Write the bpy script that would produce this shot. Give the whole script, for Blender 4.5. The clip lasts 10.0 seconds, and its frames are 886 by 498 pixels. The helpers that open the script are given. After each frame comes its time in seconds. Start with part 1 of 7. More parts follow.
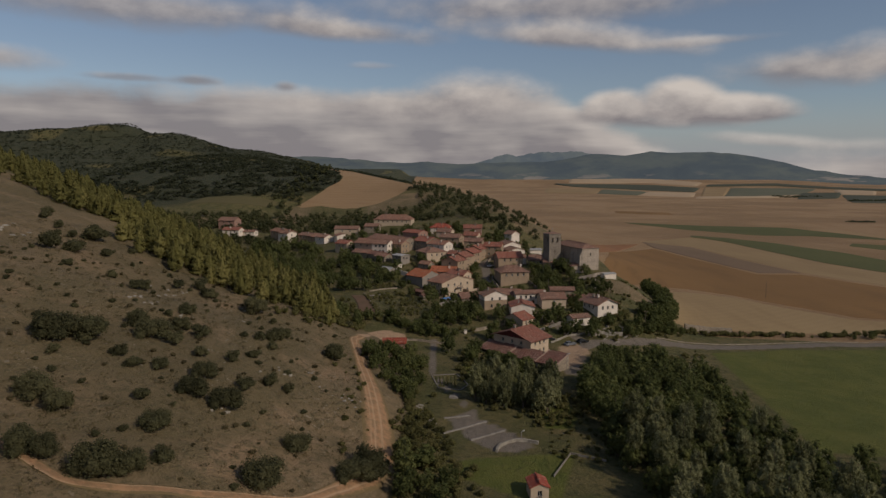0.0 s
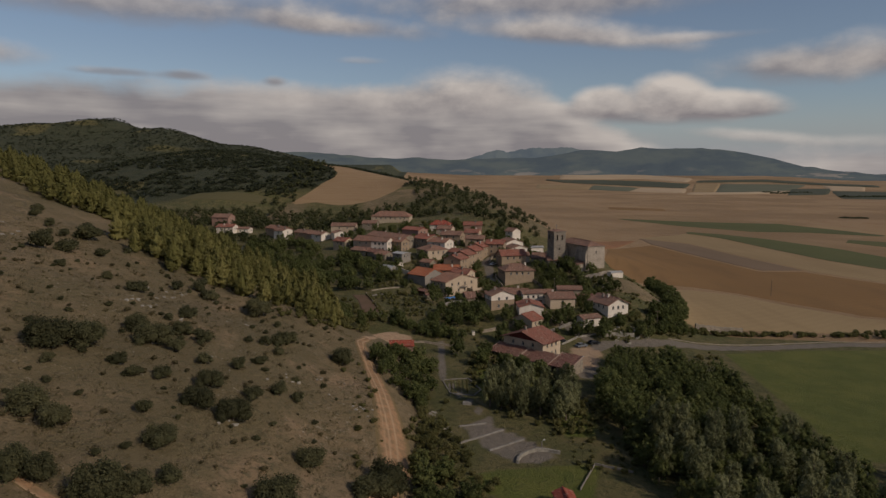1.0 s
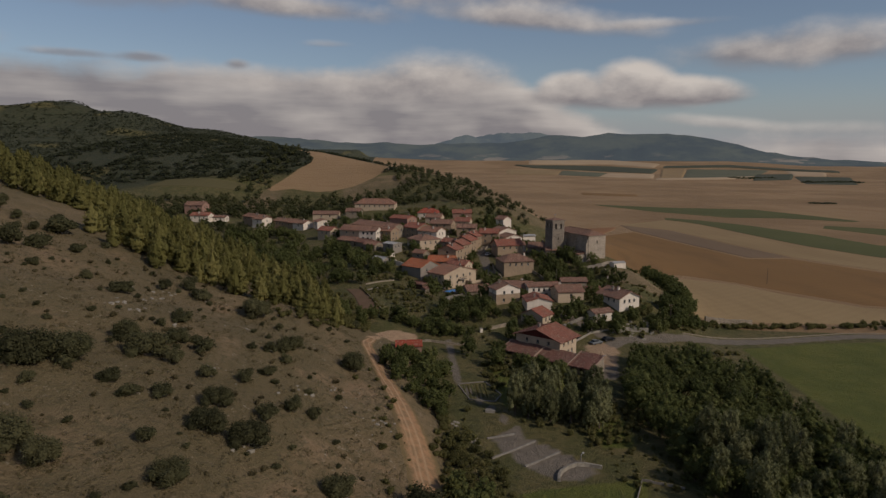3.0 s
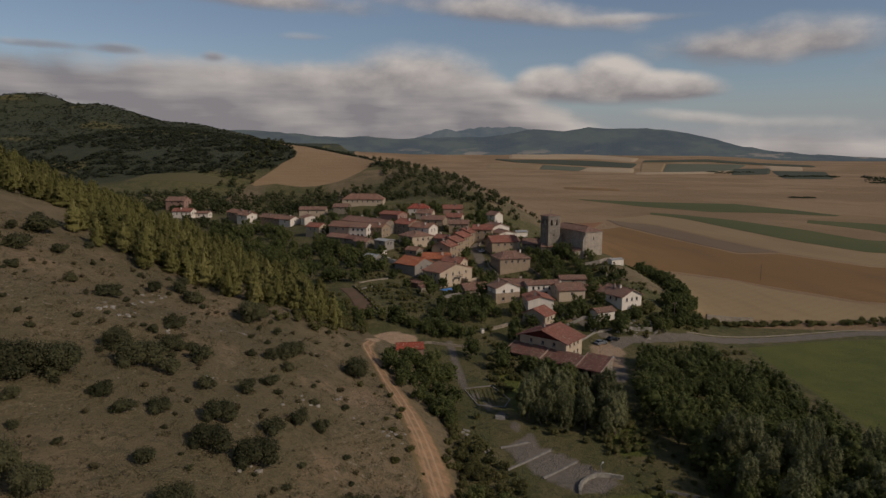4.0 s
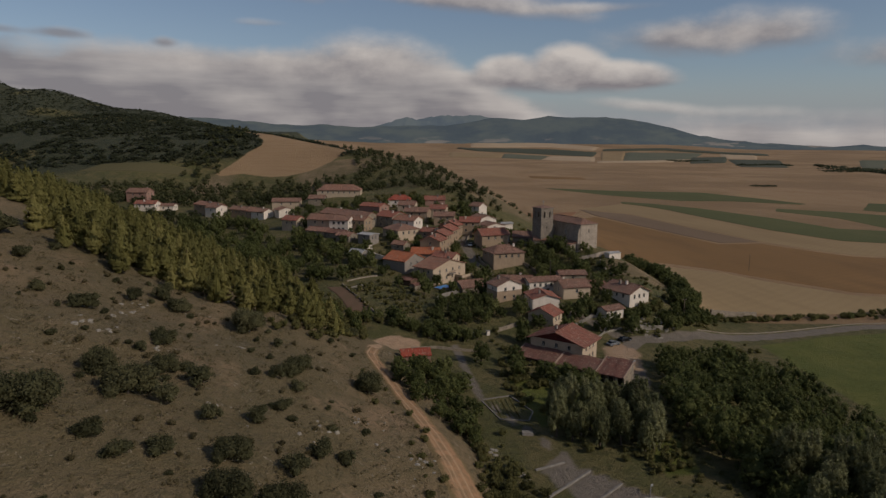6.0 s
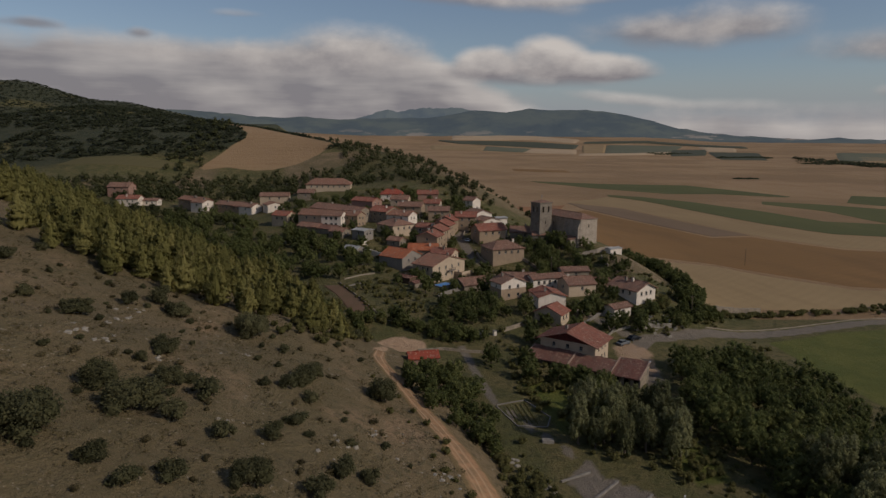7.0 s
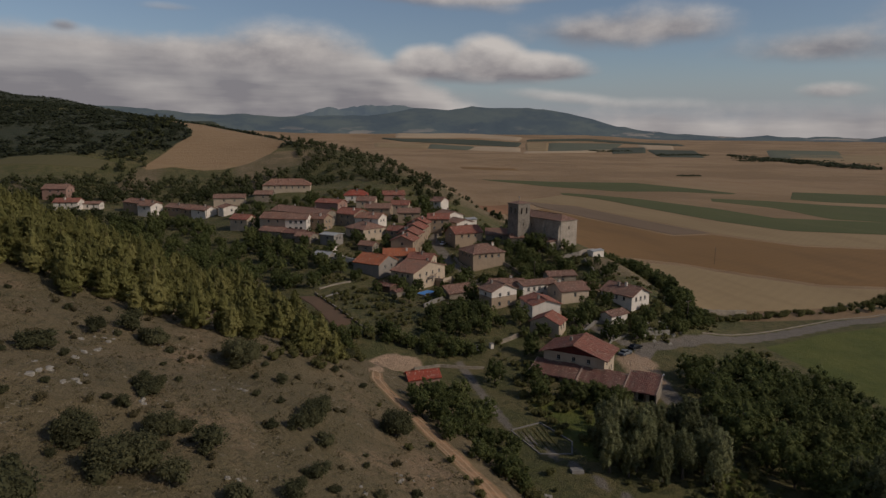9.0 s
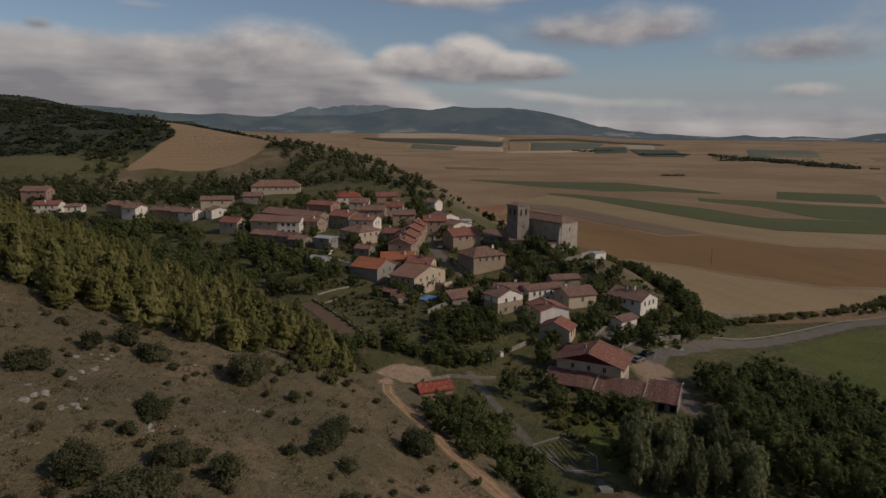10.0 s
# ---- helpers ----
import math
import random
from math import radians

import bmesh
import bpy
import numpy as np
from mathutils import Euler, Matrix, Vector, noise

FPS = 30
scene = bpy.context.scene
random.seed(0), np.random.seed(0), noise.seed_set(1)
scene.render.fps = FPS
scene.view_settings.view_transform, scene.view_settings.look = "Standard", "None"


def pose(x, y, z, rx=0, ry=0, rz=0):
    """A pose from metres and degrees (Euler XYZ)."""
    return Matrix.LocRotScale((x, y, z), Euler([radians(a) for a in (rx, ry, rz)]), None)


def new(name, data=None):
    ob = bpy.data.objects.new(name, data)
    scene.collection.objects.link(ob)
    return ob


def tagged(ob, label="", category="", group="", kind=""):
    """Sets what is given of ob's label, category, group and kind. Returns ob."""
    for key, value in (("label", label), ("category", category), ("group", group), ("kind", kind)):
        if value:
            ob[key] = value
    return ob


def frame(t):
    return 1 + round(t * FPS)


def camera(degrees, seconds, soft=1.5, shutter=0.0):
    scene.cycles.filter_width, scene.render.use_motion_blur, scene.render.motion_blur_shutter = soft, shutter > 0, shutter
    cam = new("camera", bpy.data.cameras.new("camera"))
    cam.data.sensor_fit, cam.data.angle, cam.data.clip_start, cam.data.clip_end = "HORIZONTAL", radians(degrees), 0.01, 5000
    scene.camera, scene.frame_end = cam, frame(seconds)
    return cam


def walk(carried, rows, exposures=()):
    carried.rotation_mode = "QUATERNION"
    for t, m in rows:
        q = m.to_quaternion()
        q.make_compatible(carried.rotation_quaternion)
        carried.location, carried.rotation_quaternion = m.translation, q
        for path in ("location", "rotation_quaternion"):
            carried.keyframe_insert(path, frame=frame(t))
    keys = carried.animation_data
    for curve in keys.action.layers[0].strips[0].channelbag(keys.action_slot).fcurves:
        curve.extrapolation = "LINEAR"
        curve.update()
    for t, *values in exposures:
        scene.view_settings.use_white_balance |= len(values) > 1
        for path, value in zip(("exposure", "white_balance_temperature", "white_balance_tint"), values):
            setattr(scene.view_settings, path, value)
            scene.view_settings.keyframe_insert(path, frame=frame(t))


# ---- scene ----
# ---- camera and its flight ----
cam = camera(67.2, 10.0, soft=1.4)
METRES, EYE, TILT, LEAN, TURN = 100.0, 70.0, -6.2, 0.0, 0.0
ROWS = [
    (0.0, 0.0, 0.0, 0.0, 0.0, 0.0, -0.0),
    (0.5, -0.0291, 0.0397, 0.0054, -0.45, -0.1, 0.01),
    (1.0, -0.0596, 0.0791, 0.0103, -0.86, -0.36, 0.04),
    (1.5, -0.0906, 0.118, 0.0157, -1.32, -0.69, 0.07),
    (2.0, -0.1218, 0.1566, 0.0209, -2.06, -1.0, 0.13),
    (2.5, -0.1529, 0.1954, 0.0262, -2.85, -1.33, 0.2),
    (4.0, -0.2426, 0.3157, 0.0421, -5.46, -2.14, 0.38),
    (4.5, -0.2703, 0.3575, 0.0467, -6.3, -2.35, 0.46),
    (5.0, -0.297, 0.3998, 0.0518, -7.17, -2.56, 0.54),
    (5.5, -0.3239, 0.4415, 0.056, -8.06, -2.81, 0.61),
    (7.0, -0.4095, 0.5671, 0.0709, -10.62, -3.78, 0.82),
    (7.5, -0.4362, 0.6081, 0.0762, -11.65, -3.96, 0.9),
    (7.6, -0.4414, 0.6166, 0.0772, -12.04, -3.98, 0.93),
    (7.7, -0.4468, 0.6252, 0.0783, -12.68, -4.0, 0.98),
    (7.8, -0.4521, 0.6339, 0.0793, -13.12, -4.02, 1.02),
    (7.9, -0.4574, 0.6426, 0.0804, -13.53, -4.03, 1.05),
    (8.0, -0.4626, 0.6513, 0.0814, -13.86, -4.04, 1.07),
    (8.5, -0.4869, 0.6938, 0.0861, -14.74, -4.07, 1.17),
    (9.0, -0.5108, 0.7366, 0.0908, -15.59, -4.07, 1.27),
    (9.5, -0.5337, 0.7797, 0.0956, -16.39, -4.09, 1.35),
    (10.0, -0.5555, 0.8231, 0.1, -17.2, -4.12, 1.45),
]
walk(cam, [(t, pose(0, 0, EYE, TILT, LEAN, TURN) @ pose(METRES * x, METRES * y, METRES * z, 90 + pitch, roll, yaw)) for t, x, y, z, yaw, pitch, roll in ROWS],
     exposures=[(0.0, -0.43, 6800, 14), (10.0, -0.50, 6480, 13)])

# ---- sun and sky ----
SUN_AZ, SUN_EL = math.atan2(0.80, -0.60), radians(34)      # azimuth from +y towards +x
sun_data = bpy.data.lights.new("sun", "SUN")
sun_data.energy, sun_data.angle, sun_data.color = 2.65, radians(2.5), (1.0, 0.91, 0.78)
sun = new("sun", sun_data)
sun_dir = Vector((math.sin(SUN_AZ) * math.cos(SUN_EL), math.cos(SUN_AZ) * math.cos(SUN_EL), math.sin(SUN_EL)))
sun.rotation_mode = "QUATERNION"
sun.rotation_quaternion = sun_dir.to_track_quat("Z", "Y")


class Net:
    """Short-hand for building a node tree."""

    def __init__(self, tree):
        self.tree = tree
        tree.nodes.clear()

    def add(self, kind, ins=None, **props):
        n = self.tree.nodes.new(kind)
        for k, v in props.items():
            setattr(n, k, v)
        for k, v in (ins or {}).items():
            self.put(n.inputs[k], v)
        return n

    def put(self, socket, v):
        if isinstance(v, bpy.types.NodeSocket):
            self.tree.links.new(v, socket)
        elif isinstance(v, (tuple, list)) and len(v) == 3 and socket.type == "RGBA":
            socket.default_value = (*v, 1)
        else:
            socket.default_value = v

    def math(self, op, a, b=0.0, c=0.0, clamp=False):
        return self.add("ShaderNodeMath", {0: a, 1: b, 2: c}, operation=op, use_clamp=clamp).outputs[0]

    def mix(self, f, a, b, blend="MIX"):
        n = self.add("ShaderNodeMix", data_type="RGBA", blend_type=blend)
        self.put(n.inputs[0], f), self.put(n.inputs[6], a), self.put(n.inputs[7], b)
        return n.outputs[2]

    def noise(self, vec, scale, detail=4.0, rough=0.55):
        return self.add("ShaderNodeTexNoise", {"Vector": vec, "Scale": scale, "Detail": detail, "Roughness": rough}).outputs[0]

    def ramp(self, f, lo, hi):
        return self.add("ShaderNodeMapRange", {0: f, 1: lo, 2: hi, 3: 0.0, 4: 1.0}, interpolation_type="SMOOTHSTEP").outputs[0]

    def scaled(self, vec, s):
        return self.add("ShaderNodeMapping", {"Vector": vec, "Scale": s}).outputs[0]


world = bpy.data.worlds.new("sky")
scene.world = world
world.use_nodes = True
w = Net(world.node_tree)
sky = w.add("ShaderNodeTexSky", sky_type="NISHITA", sun_disc=False, sun_elevation=SUN_EL, sun_rotation=SUN_AZ,
            altitude=900.0, air_density=1.0, dust_density=1.5, ozone_density=1.2).outputs[0]
way = w.add("ShaderNodeTexCoord").outputs["Generated"]
xyz = w.add("ShaderNodeSeparateXYZ", {0: way})
up = xyz.outputs[2]
az = w.math("ARCTAN2", xyz.outputs[0], xyz.outputs[1])
el = w.math("ARCSINE", up)


# cloud noise: heaps of a few degrees with finer billows, and long streaks along the horizon
flat = w.add("ShaderNodeCombineXYZ", {0: az, 1: w.math("MULTIPLY", el, 1.7), 2: 0.0}).outputs[0]
long_way = w.add("ShaderNodeCombineXYZ", {0: w.math("MULTIPLY", az, 0.9), 1: w.math("MULTIPLY", el, 7.0), 2: 3.0}).outputs[0]


def billow(shift_a, shift_e):
    p = w.add("ShaderNodeVectorMath", {0: flat, 1: (shift_a, shift_e * 1.7, 0.0)}, operation="ADD").outputs[0]
    return w.math("ADD", w.math("MULTIPLY", w.noise(p, 6.5, 3.0, 0.5), 0.66), w.math("MULTIPLY", w.noise(p, 21.0, 5.0, 0.6), 0.34))


puff = w.math("SUBTRACT", billow(0.0, 0.0), 0.5)
streak = w.math("SUBTRACT", w.noise(long_way, 5.0, 4.0, 0.55), 0.5)
# sunlit flanks face right and up: thinner cloud on that side reads whiter
relief = w.math("MULTIPLY", w.math("SUBTRACT", puff, w.math("SUBTRACT", billow(0.020, 0.017), 0.5)), 2.1)
# broad, soft modelling for the long bank, without the fine billows
soft_side = w.add("ShaderNodeVectorMath", {0: flat, 1: (0.03, 0.05, 0.0)}, operation="ADD").outputs[0]
soft_relief = w.math("MULTIPLY", w.math("SUBTRACT", w.noise(flat, 5.5, 3.0, 0.45), w.noise(soft_side, 5.5, 3.0, 0.45)), 1.5)
GREY, WHITE = (3.1, 2.95, 3.1), (8.1, 7.6, 7.0)
deg = radians(1.0)
el_d, az_d = w.math("DIVIDE", el, deg), w.math("DIVIDE", az, deg)


def lay_cloud(under, a, e, ra, top, base, dense=0.95, bright=0.5, tilt=0.0, rough=1.5, soft=0.85, round_top=0.42):
    """One cloud over what lies behind it: centre azimuth and elevation, half width, height above and depth below the centre, in degrees."""
    u = w.math("SUBTRACT", az_d, a)
    v = w.math("SUBTRACT", w.math("SUBTRACT", el_d, e), w.math("MULTIPLY", u, tilt))
    over, low = w.math("DIVIDE", w.math("MAXIMUM", v, 0.0), top), w.math("DIVIDE", w.math("MINIMUM", v, 0.0), base)
    rise = w.math("ADD", over, low)
    u = w.math("DIVIDE", u, ra)
    d = w.math("SQRT", w.math("ADD", w.math("MULTIPLY", u, u), w.math("MULTIPLY", rise, rise)))
    body = w.math("ADD", w.math("SUBTRACT", 1.0, d), w.math("MULTIPLY", puff, rough))
    amount = w.math("MULTIPLY", w.ramp(body, -0.22, soft), dense)
    white = w.math("ADD", w.math("ADD", bright, w.math("MULTIPLY", rise, round_top)), relief, clamp=True)
    return w.mix(amount, under, w.mix(white, GREY, WHITE))


colour = w.mix(0.12, sky, (2.6, 3.2, 4.1))
colour = w.mix(w.ramp(el, radians(6.0), radians(0.0)), colour, (3.7, 4.05, 4.5))
# thin high veils and streaks
for cloud in ((-24, 12.6, 17, 1.5, 1.6, 0.8, 0.22), (9, 13.6, 17, 1.6, 1.6, 0.8, 0.30), (-8.5, 11.8, 10, 1.0, 0.9, 0.9, 0.40, -0.05), (10.5, 11.1, 12, 1.5, 0.9, 0.9, 0.42, -0.11), (20, 10.4, 6, 0.5, 0.4, 0.6, 0.5),
              (-33.5, 8.3, 4.2, 1.2, 1.0, 0.85, 0.45), (-6, 9.1, 2.2, 0.4, 0.3, 0.35, 0.5), (0, 18, 40, 2.5, 2.0, 0.6, 0.3)):
    colour = lay_cloud(colour, *cloud)
# far thin clouds over the eastern hills
for cloud in ((25.5, 2.8, 5.5, 0.6, 0.5, 0.6, 0.75, -0.1), (33, 2.2, 5.0, 0.6, 0.5, 0.35, 0.7), (40, 1.8, 7.0, 0.7, 0.6, 0.25, 0.6), (45.2, 3.1, 2.4, 0.6, 0.5, 0.8, 0.5), (13, 2.6, 6.0, 1.1, 1.2, 0.7, 0.5)):
    colour = lay_cloud(colour, *cloud)
# the long bank over the western hills, its top ragged, streaked below
bank_top = w.math("ADD", w.math("SUBTRACT", 7.2, w.math("MULTIPLY", w.ramp(az_d, 7.0, 21.0), 5.6)), w.math("ADD", w.math("MULTIPLY", puff, 3.4), w.math("MULTIPLY", w.ramp(az_d, -14.0, -32.0), -0.6)))
depth = w.math("SUBTRACT", bank_top, el_d)
bank_white = w.math("ADD", w.math("ADD", w.math("MULTIPLY", w.ramp(depth, 3.2, 0.3), 0.34), w.math("MULTIPLY", streak, 1.15)), w.math("ADD", soft_relief, w.math("MULTIPLY", relief, 0.22)))
bank_white = w.math("ADD", bank_white, w.math("MULTIPLY", w.ramp(az_d, -26.0, 4.0), 0.22), clamp=True)
colour = w.mix(w.math("MULTIPLY", w.ramp(depth, -0.6, 1.2), 0.95), colour, w.mix(bank_white, GREY, WHITE))
# heaps before the bank, and single clouds over the plain
for cloud in ((-3, 5.6, 6.0, 1.9, 1.6, 0.7, 0.45), (3.6, 6.6, 6.6, 2.2, 2.6, 0.92, 0.46), (-11, 6.4, 5.0, 1.2, 1.4, 0.7, 0.5), (-20, 7.5, 2.0, 0.45, 0.4, 0.75, 0.02), (-13, 7.3, 1.1, 0.5, 0.45, 0.75, 0.02), (-25, 7.5, 3.0, 0.35, 0.3, 0.6, 0.0),
              (17.5, 4.7, 9.0, 0.9, 0.9, 0.9, 0.25, -0.03, 0.7, 0.6, 0.3), (14.2, 5.3, 3.2, 1.7, 0.9, 0.97, 0.55, 0.0, 0.8, 0.32, 0.6), (23.2, 5.0, 4.6, 1.5, 0.8, 0.96, 0.42, -0.04, 0.7, 0.32, 0.6), (19.4, 5.5, 3.4, 2.1, 1.1, 0.97, 0.58, -0.04, 0.8, 0.28, 0.6), (28.0, 7.9, 6.2, 1.6, 1.4, 0.9, 0.28), (33.6, 8.0, 5.2, 2.0, 1.5, 0.92, 0.38), (44.5, 6.1, 7.5, 1.5, 1.1, 0.85, 0.28),
              (62, 8, 14, 3, 2, 0.9, 0.4), (-60, 10, 18, 3, 3, 0.9, 0.4), (110, 14, 30, 5, 4, 0.9, 0.4), (-130, 16, 40, 7, 5, 0.9, 0.4)):
    colour = lay_cloud(colour, *cloud)
bg = w.add("ShaderNodeBackground", {"Color": colour, "Strength": 0.092})
w.add("ShaderNodeOutputWorld", {"Surface": bg.outputs[0]})

# ---- materials ----
def material(name):
    m = bpy.data.materials.new(name)
    m.use_nodes = True
    return m, Net(m.node_tree)


def finish(n, colour, rough, height=None, strength=0.4, distance=0.05, **extra):
    ins = {"Base Color": colour, "Roughness": rough, "Specular IOR Level": 0.25}
    ins.update(extra)
    if height is not None:
        ins["Normal"] = n.add("ShaderNodeBump", {"Height": height, "Strength": strength, "Distance": distance}).outputs[0]
    n.add("ShaderNodeOutputMaterial", {"Surface": n.add("ShaderNodeBsdfPrincipled", ins).outputs[0]})


def plaster(name, light, dark, stain=0.5, grain=9.0):
    """Rendered or stone wall: blotches, vertical weather streaks, fine grain, tone differing from house to house."""
    m, n = material(name)
    co = n.add("ShaderNodeTexCoord").outputs["Object"]
    rnd = n.add("ShaderNodeObjectInfo").outputs["Random"]
    blot = n.ramp(n.noise(co, 0.55, 5.0), 0.35, 0.68)
    streak = n.ramp(n.noise(n.scaled(co, (2.2, 2.2, 0.25)), 1.0, 4.0), 0.45, 0.75)
    g = n.noise(co, grain, 3.0)
    c = n.mix(n.math("MULTIPLY", blot, stain), light, dark)
    c = n.mix(n.math("MULTIPLY", streak, 0.35 * stain), c, tuple(v * 0.55 for v in dark))
    c = n.mix(n.math("MULTIPLY", rnd, 0.3), c, dark)
    c = n.mix(0.25, c, n.mix(g, tuple(v * 0.7 for v in light), tuple(min(1, v * 1.15) for v in light)))
    finish(n, c, 0.92, g, 0.5, 0.03)
    return m


def masonry(name, light, dark, mortar):
    """Coursed rubble: irregular stones a third of a metre long with pale joints."""
    m, n = material(name)
    co = n.add("ShaderNodeTexCoord").outputs["Object"]
    v = n.add("ShaderNodeTexVoronoi", {"Vector": n.scaled(co, (1.6, 1.6, 3.2)), "Scale": 1.0}, feature="F1")
    e = n.add("ShaderNodeTexVoronoi", {"Vector": n.scaled(co, (1.6, 1.6, 3.2)), "Scale": 1.0}, feature="DISTANCE_TO_EDGE")
    stone = n.mix(n.add("ShaderNodeSeparateColor", {0: v.outputs["Color"]}).outputs[0], light, dark)
    stone = n.mix(n.math("MULTIPLY", n.ramp(n.noise(co, 0.4, 5.0), 0.4, 0.7), 0.55), stone, tuple(x * 0.6 for x in dark))
    joint = n.ramp(e.outputs["Distance"], 0.09, 0.02)
    c = n.mix(n.math("MULTIPLY", joint, 0.7), stone, mortar)
    finish(n, c, 0.93, n.math("SUBTRACT", n.noise(co, 7.0, 3.0), joint), 0.6, 0.04)
    return m


def roof_tiles(name, a, b, old):
    """Clay barrel tiles in runs down the slope (the ridge lies along the object's y), with lichen and replaced tiles."""
    m, n = material(name)
    co = n.add("ShaderNodeTexCoord").outputs["Object"]
    rnd = n.add("ShaderNodeObjectInfo").outputs["Random"]
    tile = n.add("ShaderNodeTexVoronoi", {"Vector": n.scaled(co, (2.6, 4.2, 0.01)), "Scale": 1.0, "Randomness": 0.55}, feature="F1")
    pick = n.add("ShaderNodeSeparateColor", {0: tile.outputs["Color"]}).outputs[0]
    c = n.mix(pick, a, b)
    c = n.mix(n.math("MULTIPLY", n.ramp(n.noise(co, 0.45, 5.0), 0.38, 0.7), 0.7), c, old)
    c = n.mix(n.math("MULTIPLY", n.ramp(n.noise(co, 2.3, 4.0), 0.5, 0.8), 0.5), c, tuple(v * 0.6 for v in old))
    c = n.mix(n.math("MULTIPLY", rnd, 0.35), c, old)
    c = n.mix(n.math("MULTIPLY", n.ramp(n.add("ShaderNodeSeparateColor", {0: tile.outputs["Color"]}).outputs[1], 0.86, 0.97), 0.6), c, (0.42, 0.29, 0.21))
    wave = n.add("ShaderNodeTexWave", {"Vector": co, "Scale": 1.3, "Distortion": 0.6, "Detail": 1.0}, bands_direction="Y").outputs[1]
    finish(n, c, 0.85, n.math("ADD", wave, n.math("MULTIPLY", pick, 0.5)), 0.8, 0.12)
    return m


def simple(name, a, b, scale=3.0, rough=0.8, bump=0.3, **extra):
    m, n = material(name)
    co = n.add("ShaderNodeTexCoord").outputs["Object"]
    f = n.noise(co, scale, 6.0)
    g = n.noise(co, scale * 9, 3.0)
    c = n.mix(n.ramp(f, 0.3, 0.7), a, b)
    c = n.mix(n.math("MULTIPLY", g, 0.25), c, tuple(v * 0.5 for v in a))
    finish(n, c, rough, g, bump, 0.03, **extra)
    return m


def foliage(name, a, b, tint):
    """Leaves: tone varies from tree to tree, from leaf to leaf and in clumps; some light passes through."""
    m, n = material(name)
    co = n.add("ShaderNodeTexCoord").outputs["Object"]
    rnd = n.add("ShaderNodeObjectInfo").outputs["Random"]
    isl = n.add("ShaderNodeNewGeometry").outputs["Random Per Island"]
    c = n.mix(n.ramp(n.noise(co, 0.7, 3.0), 0.35, 0.65), a, b)
    c = n.mix(n.math("MULTIPLY", isl, 0.55), c, tint)
    c = n.mix(n.math("MULTIPLY", n.ramp(rnd, 0.45, 1.0), 0.5), c, tuple(0.55 * v for v in a))
    c = n.mix(n.math("MULTIPLY", n.ramp(rnd, 0.35, 0.0), 0.5), c, tuple(1.15 * v for v in tint))
    p = n.add("ShaderNodeBsdfPrincipled", {"Base Color": c, "Roughness": 0.75, "Specular IOR Level": 0.15})
    t = n.add("ShaderNodeBsdfTranslucent", {"Color": c})
    n.add("ShaderNodeOutputMaterial", {"Surface": n.add("ShaderNodeMixShader", {0: 0.48, 1: p.outputs[0], 2: t.outputs[0]}).outputs[0]})
    return m


